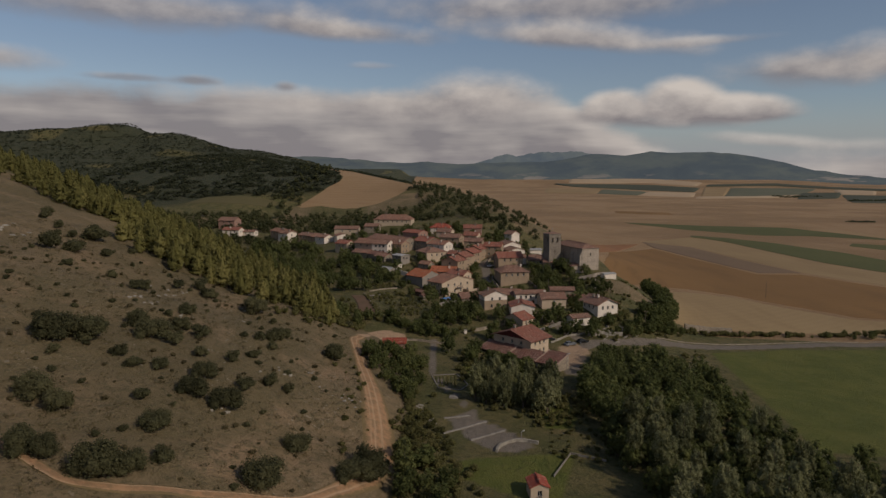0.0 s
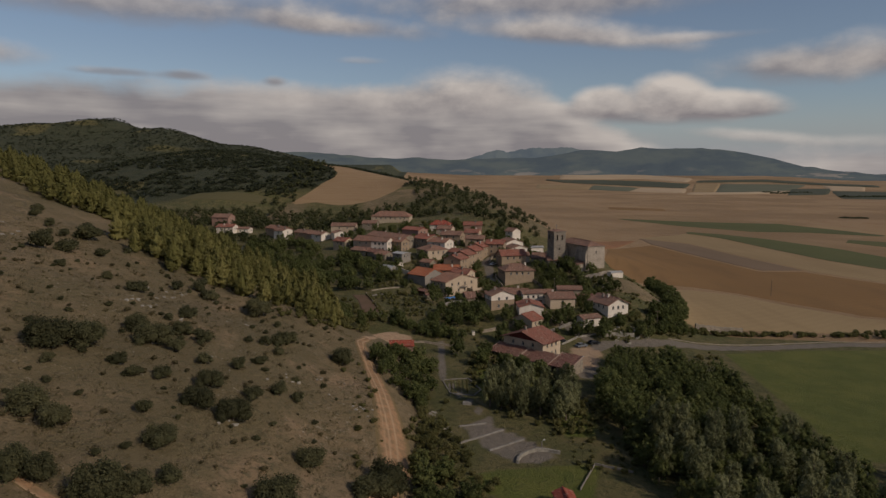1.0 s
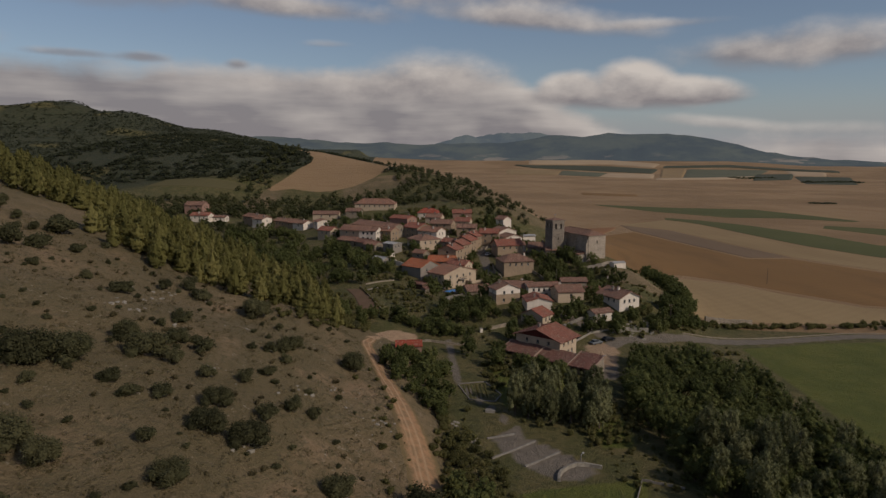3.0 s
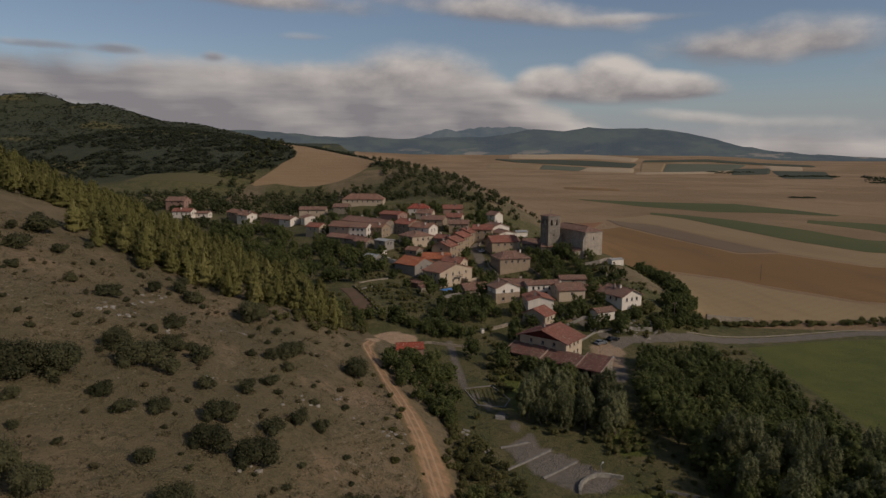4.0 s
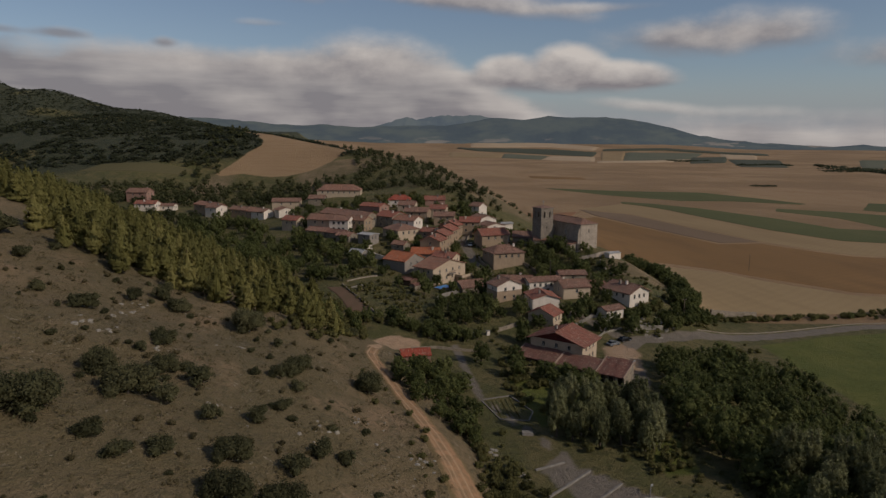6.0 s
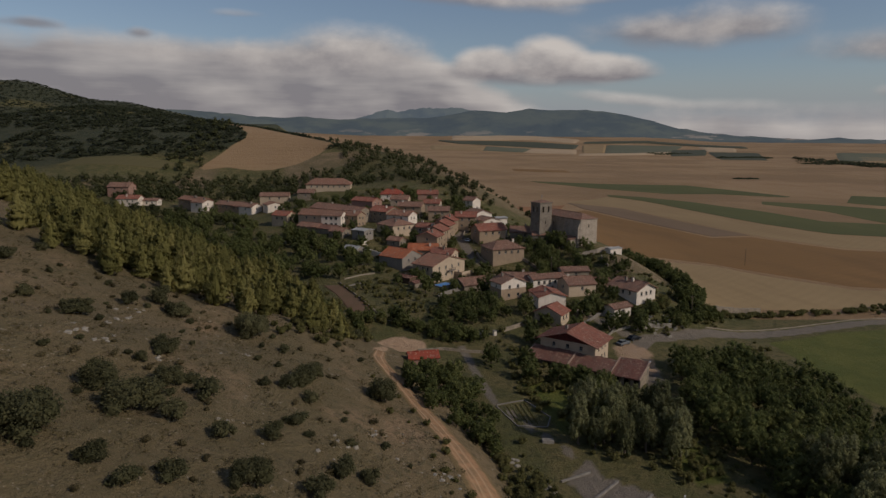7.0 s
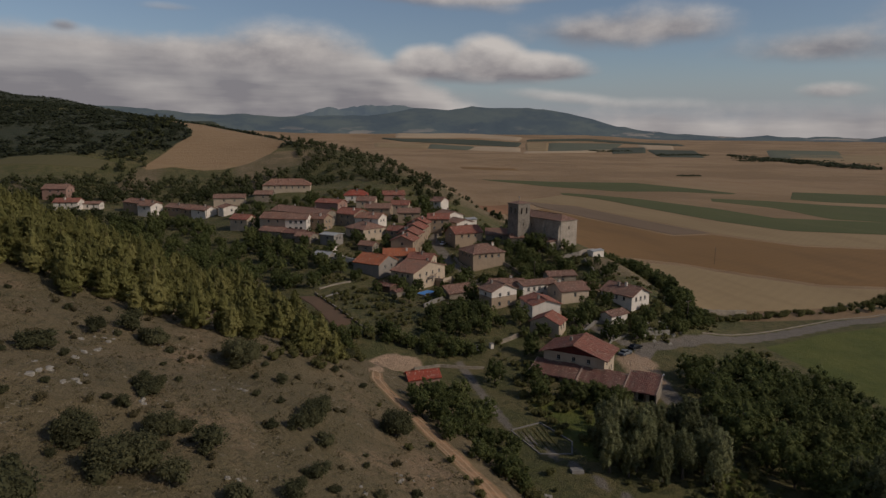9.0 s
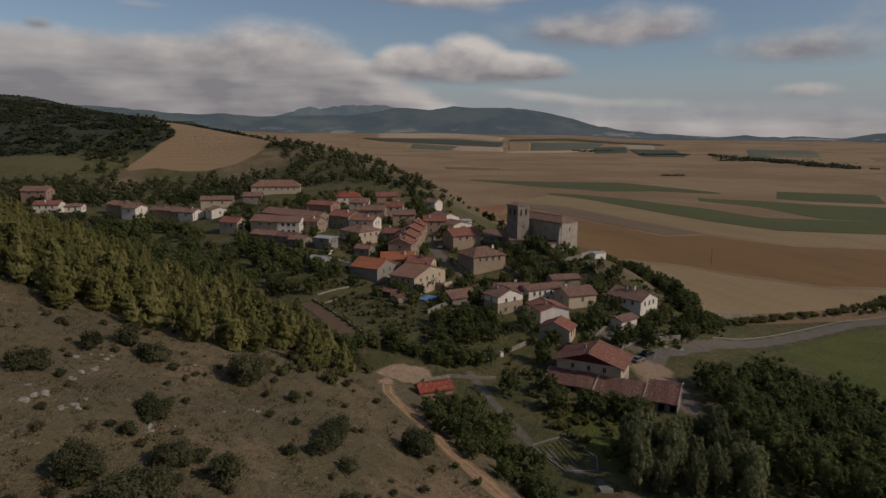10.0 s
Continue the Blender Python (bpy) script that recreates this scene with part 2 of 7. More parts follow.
M = {
    "white": plaster("white_render", (0.74, 0.65, 0.55), (0.52, 0.445, 0.365), 0.5),
    "cream": plaster("cream_render", (0.52, 0.405, 0.29), (0.36, 0.28, 0.20), 0.55),
    "ochre": plaster("ochre_render", (0.36, 0.262, 0.175), (0.25, 0.185, 0.128), 0.6),
    "grey": plaster("grey_cement", (0.29, 0.25, 0.21), (0.20, 0.178, 0.155), 0.6),
    "pink": plaster("pink_render", (0.34, 0.205, 0.155), (0.25, 0.155, 0.12), 0.5),
    "stone": masonry("rubble_stone", (0.33, 0.27, 0.195), (0.20, 0.16, 0.12), (0.33, 0.28, 0.22)),
    "church": masonry("church_stone", (0.45, 0.365, 0.285), (0.32, 0.265, 0.21), (0.43, 0.37, 0.30)),
    "tower": masonry("grey_tower_stone", (0.27, 0.225, 0.175), (0.17, 0.142, 0.115), (0.27, 0.23, 0.185)),
    "redpaint": simple("oxblood_boards", (0.13, 0.028, 0.022), (0.085, 0.024, 0.02), 1.5),
    "tiles": roof_tiles("clay_tiles", (0.36, 0.168, 0.108), (0.27, 0.125, 0.083), (0.23, 0.142, 0.10)),
    "tiles_brown": roof_tiles("weathered_tiles", (0.335, 0.172, 0.118), (0.245, 0.127, 0.088), (0.205, 0.130, 0.094)),
    "tiles_red": roof_tiles("red_tiles", (0.38, 0.130, 0.085), (0.29, 0.102, 0.068), (0.22, 0.112, 0.08)),
    "tiles_orange": roof_tiles("new_orange_tiles", (0.52, 0.155, 0.065), (0.43, 0.125, 0.055), (0.30, 0.12, 0.065)),
    "tiles_scarlet": roof_tiles("bright_red_tiles", (0.42, 0.085, 0.048), (0.34, 0.07, 0.042), (0.24, 0.08, 0.055)),
    "tiles_barn": roof_tiles("dark_red_tiles", (0.25, 0.10, 0.072), (0.16, 0.068, 0.052), (0.19, 0.115, 0.085)),
    "tiles_pale": simple("mortar_verge", (0.40, 0.28, 0.21), (0.28, 0.19, 0.15), 2.5, 0.9),
    "wood": simple("dark_timber", (0.09, 0.055, 0.035), (0.14, 0.09, 0.06), 2.0),
    "frame": simple("pale_frame", (0.5, 0.48, 0.44), (0.4, 0.38, 0.35), 2.0, 0.6, 0.1),
    "metal": simple("galvanised_steel", (0.35, 0.36, 0.37), (0.25, 0.26, 0.27), 3.0, 0.45, 0.1, Metallic=0.7),
    "sheet": simple("corrugated_sheet", (0.42, 0.41, 0.39), (0.30, 0.29, 0.28), 1.0, 0.7),
    "concrete": simple("concrete", (0.27, 0.24, 0.205), (0.18, 0.16, 0.135), 0.9, 0.9),
    "rock": simple("limestone", (0.36, 0.32, 0.26), (0.20, 0.175, 0.14), 1.2, 0.95, 0.6),
    "bark": simple("bark", (0.09, 0.07, 0.05), (0.14, 0.11, 0.085), 4.0, 0.95, 0.6),
    "bark_pine": simple("pine_bark", (0.15, 0.09, 0.06), (0.10, 0.065, 0.045), 4.0, 0.95, 0.6),
    "blue": simple("blue_tarpaulin", (0.10, 0.30, 0.62), (0.07, 0.22, 0.5), 1.0, 0.5),
    "leaf_oak": foliage("oak_leaves", (0.078, 0.080, 0.038), (0.105, 0.103, 0.048), (0.155, 0.142, 0.070)),
    "leaf_pine": foliage("pine_needles", (0.190, 0.182, 0.055), (0.245, 0.228, 0.073), (0.32, 0.278, 0.105)),
    "leaf_valley": foliage("broad_leaves", (0.080, 0.098, 0.031), (0.115, 0.130, 0.042), (0.178, 0.180, 0.064)),
    "leaf_poplar": foliage("poplar_leaves", (0.145, 0.154, 0.068), (0.198, 0.202, 0.094), (0.29, 0.28, 0.145)),
    "leaf_far": foliage("far_scrub_leaves", (0.050, 0.060, 0.023), (0.070, 0.080, 0.030), (0.105, 0.105, 0.046)),
    # far scrub greyed towards blue: aerial haze is mixed into the leaf colour
    "leaf_hill": foliage("hazed_scrub_leaves", (0.046, 0.053, 0.027), (0.054, 0.061, 0.031), (0.064, 0.069, 0.037)),
    "leaf_hedge": foliage("hedge_leaves", (0.105, 0.104, 0.034), (0.142, 0.134, 0.046), (0.20, 0.17, 0.07)),
    "leaf_dry": foliage("dry_shrub_leaves", (0.095, 0.080, 0.038), (0.120, 0.098, 0.046), (0.17, 0.135, 0.07)),
}
glass, n = material("window_glass")
finish(n, n.mix(n.noise(n.add("ShaderNodeTexCoord").outputs["Object"], 1.5), (0.012, 0.014, 0.017), (0.03, 0.033, 0.036)), 0.12)
M["glass"] = glass


def field_soil(name, a, b, c, furrow=0.0, turn=0.0):
    """Cultivated ground: broad patches, tractor lines at an angle, fine straw or clod grain."""
    m, n = material(name)
    co = n.add("ShaderNodeTexCoord").outputs["Object"]
    col = n.mix(n.ramp(n.noise(co, 0.006, 5.0), 0.35, 0.65), a, b)
    col = n.mix(n.math("MULTIPLY", n.ramp(n.noise(n.scaled(co, (0.05, 0.012, 1)), 1.0, 5.0), 0.45, 0.7), 0.55), col, c)
    lines = n.add("ShaderNodeTexWave", {"Vector": n.add("ShaderNodeMapping", {"Vector": co, "Rotation": (0, 0, radians(turn))}).outputs[0],
                                        "Scale": 0.06, "Distortion": 3.0, "Detail": 2.0, "Detail Scale": 0.4}).outputs[1]
    col = n.mix(n.math("MULTIPLY", lines, furrow), col, tuple(v * 0.75 for v in c))
    g = n.noise(co, 1.1, 5.0, 0.65)
    col = n.mix(n.math("MULTIPLY", n.ramp(g, 0.4, 0.7), 0.3), col, tuple(v * 0.7 for v in a))
    finish(n, col, 0.95, g, 0.4, 0.2)
    return m


STUBBLE = field_soil("pale_stubble", (0.325, 0.205, 0.104), (0.28, 0.174, 0.086), (0.235, 0.142, 0.069), 0.25, 62)
M.update({
    "f_tan": STUBBLE,
    "f_brown": field_soil("brown_stubble", (0.25, 0.136, 0.050), (0.213, 0.116, 0.042), (0.165, 0.092, 0.036), 0.12, 70),
    "f_light": field_soil("straw_field", (0.325, 0.225, 0.112), (0.285, 0.194, 0.096), (0.245, 0.162, 0.078), 0.1, 55),
    "f_grey": field_soil("ploughed_grey", (0.225, 0.15, 0.09), (0.195, 0.128, 0.076), (0.165, 0.11, 0.066), 0.2, 70),
    "f_green": field_soil("green_crop", (0.098, 0.100, 0.032), (0.084, 0.088, 0.029), (0.125, 0.112, 0.042), 0.2, 60),
    "f_olive": field_soil("olive_meadow", (0.125, 0.102, 0.046), (0.105, 0.09, 0.040), (0.078, 0.074, 0.031), 0.1, 30),
    "f_dark": field_soil("far_woodland_floor", (0.072, 0.076, 0.047), (0.062, 0.068, 0.043), (0.10, 0.095, 0.058), 0.1, 40),
    # green crop made greyer and bluer, distance haze painted into its colour
    "f_haze": field_soil("hazed_green_crop", (0.135, 0.135, 0.085), (0.115, 0.12, 0.075), (0.16, 0.145, 0.09), 0.1, 40),
    # brighter copy of the straw field, with sunlight put into its colour
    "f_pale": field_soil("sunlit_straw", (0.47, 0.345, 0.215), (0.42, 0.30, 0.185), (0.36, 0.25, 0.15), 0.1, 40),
    "f_soil": field_soil("garden_soil", (0.165, 0.098, 0.058), (0.135, 0.082, 0.050), (0.105, 0.085, 0.042), 0.2, 20),
    "f_red": field_soil("red_soil", (0.30, 0.145, 0.065), (0.26, 0.125, 0.058), (0.20, 0.10, 0.05), 0.2, 60),
})

ground_mat, n = material("ground")
co = n.add("ShaderNodeTexCoord").outputs["Object"]
ca = n.add("ShaderNodeSeparateColor", {0: n.add("ShaderNodeVertexColor", layer_name="cover_a").outputs[0]}).outputs
cb = n.add("ShaderNodeSeparateColor", {0: n.add("ShaderNodeVertexColor", layer_name="cover_b").outputs[0]}).outputs
broad, mid, tuft, grain = n.noise(co, 0.018, 5.0), n.noise(co, 0.11, 6.0, 0.6), n.noise(co, 0.55, 6.0, 0.65), n.noise(co, 3.0, 4.0, 0.65)


def edged(weight, soft=0.22):
    """Break the border of a kind of ground with noise."""
    return n.ramp(n.math("ADD", weight, n.math("MULTIPLY", n.math("SUBTRACT", tuft, 0.5), 0.55)), 0.5 - soft, 0.5 + soft)


speck = n.noise(co, 1.5, 5.0, 0.7)
rough_grass = n.mix(n.ramp(mid, 0.35, 0.65), (0.150, 0.120, 0.050), (0.090, 0.088, 0.030))
rough_grass = n.mix(n.math("MULTIPLY", n.ramp(tuft, 0.48, 0.62), 0.75), rough_grass, (0.066, 0.066, 0.024))
rough_grass = n.mix(n.math("MULTIPLY", n.ramp(speck, 0.56, 0.68), 0.6), rough_grass, (0.21, 0.16, 0.088))
dry = n.mix(n.ramp(mid, 0.32, 0.66), (0.240, 0.170, 0.096), (0.176, 0.130, 0.067))
dry = n.mix(n.math("MULTIPLY", n.ramp(broad, 0.40, 0.60), 0.8), dry, (0.140, 0.110, 0.055))
dry = n.mix(n.math("MULTIPLY", n.ramp(n.noise(co, 0.05, 6.0, 0.6), 0.53, 0.68), 0.75), dry, (0.30, 0.20, 0.115))
dry = n.mix(n.math("MULTIPLY", n.ramp(tuft, 0.51, 0.63), 0.75), dry, (0.114, 0.094, 0.048))
dry = n.mix(n.math("MULTIPLY", n.ramp(speck, 0.54, 0.64), 0.7), dry, (0.085, 0.069, 0.032))
dry = n.mix(n.math("MULTIPLY", n.ramp(grain, 0.54, 0.70), 0.55), dry, (0.31, 0.225, 0.135))
stony = n.math("MULTIPLY", n.ramp(n.noise(co, 0.9, 4.0, 0.7), 0.59, 0.68), n.ramp(n.noise(co, 0.06, 3.0), 0.48, 0.60))
dry = n.mix(n.math("MULTIPLY", stony, 0.8), dry, (0.36, 0.30, 0.22))
lush = n.mix(n.ramp(mid, 0.35, 0.65), (0.095, 0.108, 0.022), (0.132, 0.132, 0.030))
lush = n.mix(n.math("MULTIPLY", n.ramp(tuft, 0.5, 0.72), 0.4), lush, (0.155, 0.128, 0.045))
tan = n.mix(n.ramp(n.noise(co, 0.004, 6.0, 0.6), 0.4, 0.6), (0.345, 0.224, 0.120), (0.262, 0.167, 0.087))
tan = n.mix(n.math("MULTIPLY", n.ramp(n.noise(n.scaled(co, (0.03, 0.008, 1)), 1.0, 6.0), 0.45, 0.7), 0.5), tan, (0.275, 0.168, 0.082))
tan = n.mix(n.math("MULTIPLY", n.ramp(grain, 0.5, 0.7), 0.2), tan, (0.20, 0.13, 0.07))
dirt = n.mix(n.ramp(tuft, 0.3, 0.7), (0.50, 0.335, 0.21), (0.38, 0.25, 0.155))
# woodland floor, darkened so its colour carries cloud shade on the far hills
shaded_wood_floor = n.mix(n.ramp(mid, 0.35, 0.65), (0.042, 0.048, 0.025), (0.060, 0.060, 0.032))
paved = n.mix(n.ramp(tuft, 0.3, 0.7), (0.225, 0.185, 0.142), (0.17, 0.142, 0.112))
c = rough_grass
for wgt, colr in ((ca[0], dry), (ca[1], lush), (cb[1], shaded_wood_floor), (ca[2], tan), (cb[2], paved), (cb[0], dirt)):
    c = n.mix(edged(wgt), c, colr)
finish(n, c, 0.96, n.math("ADD", n.math("MULTIPLY", tuft, 2.0), n.math("ADD", speck, n.math("MULTIPLY", grain, 0.5))), 0.9, 0.5)

track_mat, n = material("rutted_earth")
co = n.add("ShaderNodeTexCoord").outputs["Object"]
rut = n.add("ShaderNodeSeparateColor", {0: n.add("ShaderNodeVertexColor", layer_name="rut").outputs[0]}).outputs
f = n.noise(co, 0.6, 6.0, 0.6)
c = n.mix(n.ramp(f, 0.35, 0.65), (0.36, 0.205, 0.108), (0.235, 0.148, 0.078))
c = n.mix(n.math("MULTIPLY", rut[0], 0.55), c, (0.50, 0.34, 0.21))
c = n.mix(n.math("MULTIPLY", n.ramp(n.math("ADD", rut[1], n.math("MULTIPLY", n.noise(co, 1.7, 5.0, 0.7), 0.9)), 0.75, 1.15), 0.85), c, (0.150, 0.112, 0.052))
finish(n, c, 0.97, n.math("ADD", f, n.noise(co, 4.0, 4.0)), 0.8, 0.3)

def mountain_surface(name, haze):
    """Wooded or bare slopes far off; haze is the strength of blue air-light, put in as the slopes' own glow."""
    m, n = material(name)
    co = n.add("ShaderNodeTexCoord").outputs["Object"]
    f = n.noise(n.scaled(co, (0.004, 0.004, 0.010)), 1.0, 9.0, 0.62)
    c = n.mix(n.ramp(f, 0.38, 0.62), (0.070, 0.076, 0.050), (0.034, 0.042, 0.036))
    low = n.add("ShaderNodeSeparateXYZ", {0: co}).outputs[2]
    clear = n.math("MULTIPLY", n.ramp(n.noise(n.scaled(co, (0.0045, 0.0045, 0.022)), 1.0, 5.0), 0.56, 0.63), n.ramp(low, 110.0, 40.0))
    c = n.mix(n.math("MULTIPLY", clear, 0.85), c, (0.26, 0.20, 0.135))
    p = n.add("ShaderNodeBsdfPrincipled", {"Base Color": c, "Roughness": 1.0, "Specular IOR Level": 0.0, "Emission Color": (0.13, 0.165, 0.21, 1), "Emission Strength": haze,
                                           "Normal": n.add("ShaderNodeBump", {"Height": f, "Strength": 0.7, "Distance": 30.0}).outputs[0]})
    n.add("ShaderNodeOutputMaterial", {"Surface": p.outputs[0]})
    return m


# ---- landform ----
def sm(a, b, x):
    t = np.clip((np.asarray(x, float) - a) / (b - a), 0, 1)
    return t * t * (3 - 2 * t)


LATTICE = np.random.RandomState(7).rand(256, 256)


def vnoise(x, y, s):
    """Smooth value noise with features s metres wide, -1 to 1."""
    x, y = np.asarray(x, float) / s + 37.3, np.asarray(y, float) / s + 11.9
    i, j = np.floor(x).astype(int), np.floor(y).astype(int)
    u, v = x - i, y - j
    u, v = u * u * (3 - 2 * u), v * v * (3 - 2 * v)
    g = lambda a, b: LATTICE[a % 256, b % 256]
    return 2 * (g(i, j) * (1 - u) * (1 - v) + g(i + 1, j) * u * (1 - v) + g(i, j + 1) * (1 - u) * v + g(i + 1, j + 1) * u * v) - 1


def along(line, x, y, fall):
    """Highest value of fall(distance, interpolated line values) over a polyline whose rows begin with x, y."""
    best = None
    for a, b in zip(line, line[1:]):
        dx, dy = b[0] - a[0], b[1] - a[1]
        t = np.clip(((x - a[0]) * dx + (y - a[1]) * dy) / (dx * dx + dy * dy), 0, 1)
        d = np.hypot(x - a[0] - t * dx, y - a[1] - t * dy)
        h = fall(d, [p + t * (q - p) for p, q in zip(a[2:], b[2:])])
        best = h if best is None else np.maximum(best, h)
    return best


# crests: x, y, lift over the valley floor, half width
VILLAGE_SPUR = [(16, 262, 4, 22), (67, 262, 9.3, 19), (78, 298, 12.6, 20), (75, 326, 15, 26), (45, 352, 8.5, 34), (10, 385, 10.5, 45), (8, 425, 15, 52), (40, 510, 22, 66), (10, 592, 27.5, 72), (-105, 700, 38, 90), (-260, 830, 44, 130)]
# gentle rise between the lane and the church, then the western houses
VILLAGE_WEST = [(38, 316, 2.4, 16), (22, 318, 2.0, 16), (-8, 300, 1.5, 18), (-26, 245, 2.6, 18), (-31, 290, 2.8, 22), (-26, 345, 3.5, 24), (-45, 385, 3.2, 24), (-52, 440, 4.5, 24), (-40, 468, 7.5, 26)]
MESA = [(-1500, 1350, 75, 330), (-1000, 1500, 104, 330), (-740, 1600, 117, 300), (-712, 1600, 113, 300), (-640, 1575, 110, 260), (-590, 1560, 90, 250), (-423, 1450, 71, 220), (-310, 1330, 48, 170), (-240, 1150, 30, 140)]
# shoulder of scrub west of the saddle field
WEST_HILL = [(-330, 720, 16, 80), (-190, 622, 13, 55), (-135, 604, 3, 35)]
# flat rock cap on the mesa with an abrupt eastern end
CAP = [(-1500, 1350, 6, 70), (-1000, 1500, 10, 70), (-800, 1580, 15, 60), (-775, 1588, 16, 55)]
# the near hillside climbs westward: x, height
SLOPE_X = [-300, -220, -165, -130, -105, -80, -60, -45, -34, -26, -19, -10, 5]
SLOPE_Z = [92, 80, 64, 54, 47, 38, 32.3, 28, 22.5, 18.2, 16.8, 11, 0]


def near_hill(x, y):
    z = sum(np.interp(x + o, SLOPE_X, SLOPE_Z) for o in (-4, 0, 4)) / 3
    brow = 200 + 0.65 * np.clip(-62 - x, 0, 170)
    z = z - 0.10 * np.maximum(0, y - brow) - 0.0006 * np.maximum(0, y - brow) ** 2
    return z - 0.06 * np.maximum(0, 165 - y)


def valley(x, y):
    west = 1 - sm(30, 125, x + 0.45 * np.clip(y - 640, 0, 700))
    yy = np.clip(y, 30, 900)
    b = 10 - 0.045 * np.clip(x - 5, -260, 165) + 0.043 * (yy - 170) * west
    r = np.hypot(x, y)
    b = b - 0.009 * np.clip(r - 450, 0, 1000) * (1 - west) + 38 * sm(2300, 4300, r) + 26 * sm(3100, 4200, r) * (1 - sm(0.44, 0.58, np.arctan2(x, np.maximum(y, 1.0))))
    spur = along(VILLAGE_SPUR, x, y, lambda d, v: v[0] * np.exp(-(d / v[1]) ** 2))
    spur = spur + along(WEST_HILL, x, y, lambda d, v: v[0] * np.exp(-(d / v[1]) ** 2))
    spur = spur + along(VILLAGE_WEST, x, y, lambda d, v: v[0] * np.exp(-(d / v[1]) ** 2))
    far = along(MESA, x, y, lambda d, v: v[0] * np.exp(-(d / v[1]) ** 1.6))
    far = far + along(CAP, x, y, lambda d, v: v[0] * np.exp(-(d / v[1]) ** 6))
    return b + spur + far * (1 + 0.10 * vnoise(x, y, 160) + 0.05 * vnoise(x, y, 60))


def height(x, y):
    x, y = np.asarray(x, float), np.asarray(y, float)
    a, b = valley(x, y), near_hill(x, y)
    k = 2.5
    h = np.maximum(a, b) + k * np.log1p(np.exp(-np.abs(a - b) / k)) - k * np.log(2) * np.exp(-np.abs(a - b) / k)
    onhill = sm(-2, 3, b - a)
    near = (1 - sm(350, 800, np.hypot(x, y))) * (1 - 0.9 * sm(85, 108, x))
    return h + near * ((0.2 + 0.6 * onhill) * vnoise(x, y, 17) + (0.1 + 0.25 * onhill) * vnoise(x, y, 5))


def H(x, y):
    return float(height(x, y))


def inside(poly, x, y, soft):
    """1 inside a convex polygon (corners anticlockwise), fading to 0 over soft metres."""
    d = np.full(np.shape(x), 1e9)
    for (ax, ay), (bx, by) in zip(poly, poly[1:] + poly[:1]):
        l = math.hypot(bx - ax, by - ay)
        d = np.minimum(d, ((bx - ax) * (y - ay) - (by - ay) * (x - ax)) / l)
    return sm(-soft, soft, d)


def near_line(line, x, y, soft=0.8):
    """1 on a way whose rows are x, y, half width."""
    return along(line, x, y, lambda d, v: 1 - sm(-soft, soft, d - v[0]))


PLAIN_Y = [262, 290, 345, 420, 470, 520, 600, 700, 800, 1000, 1300]
PLAIN_X = [97, 104, 110, 116, 112, 116, 95, 30, -40, -110, -160]
TRACK = [(-24, 224, 1.1), (-27.5, 214, 1.4), (-28, 206, 1.3), (-23, 186, 1.0), (-18, 166, 1.4), (-15, 149, 1.8), (-13, 135, 1.7), (-15, 122, 1.2), (-22, 112, 0.7), (-27, 108, 0.6), (-40, 98, 0.6), (-53, 91, 0.6), (-67, 97, 0.6), (-90, 101, 0.6)]
LANE = [(-3, 228, 0.9), (-4, 213, 1.1), (-3, 200, 1.1), (-2, 190, 1.0), (3, 178, 0.9), (8, 165, 0.9)]
ROAD = [(40, 200, 2.4), (43, 212, 3.2), (45, 224, 2.6), (54, 233, 2.4), (72, 237.5, 2.6), (92, 242, 2.8), (122, 251, 2.9), (152, 260, 2.9), (180, 263.5, 2.9), (260, 268, 3.0), (420, 290, 3.0)]
RISE = [(50, 234, 1.8), (44, 243, 1.7), (38.5, 250, 1.5), (36.5, 254, 1.2)]
STREET = [(0, 322, 1.6), (12, 341, 2.0), (20, 348, 2.0), (28, 360, 2.0), (38, 390, 1.8)]
ALLEY = [(22, 348, 1.9), (22, 334, 1.9), (21, 322, 1.7), (24, 307, 1.4), (31, 299, 1.2)]


def wheat_field(x, y):
    """The tan field on the saddle: between a hollow western border and the crest."""
    west = np.interp(y, [572, 583, 592, 607, 630, 645, 662, 695, 715, 730], [-88, -128, -124, -117, -108, -99, -98, -110, -122, -126])
    east = np.interp(y, [572, 590, 612, 632, 700, 730], [-56, -38, -26, -30, -92, -112])
    foot = np.interp(x, [-125, -107, -86, -73, -55, -40, -26], [581, 584, 573, 570, 575, 588, 612])
    return sm(-3, 2, x - west) * sm(-3, 2, east - x) * sm(-3, 2, y - foot) * (1 - sm(722, 730, y))


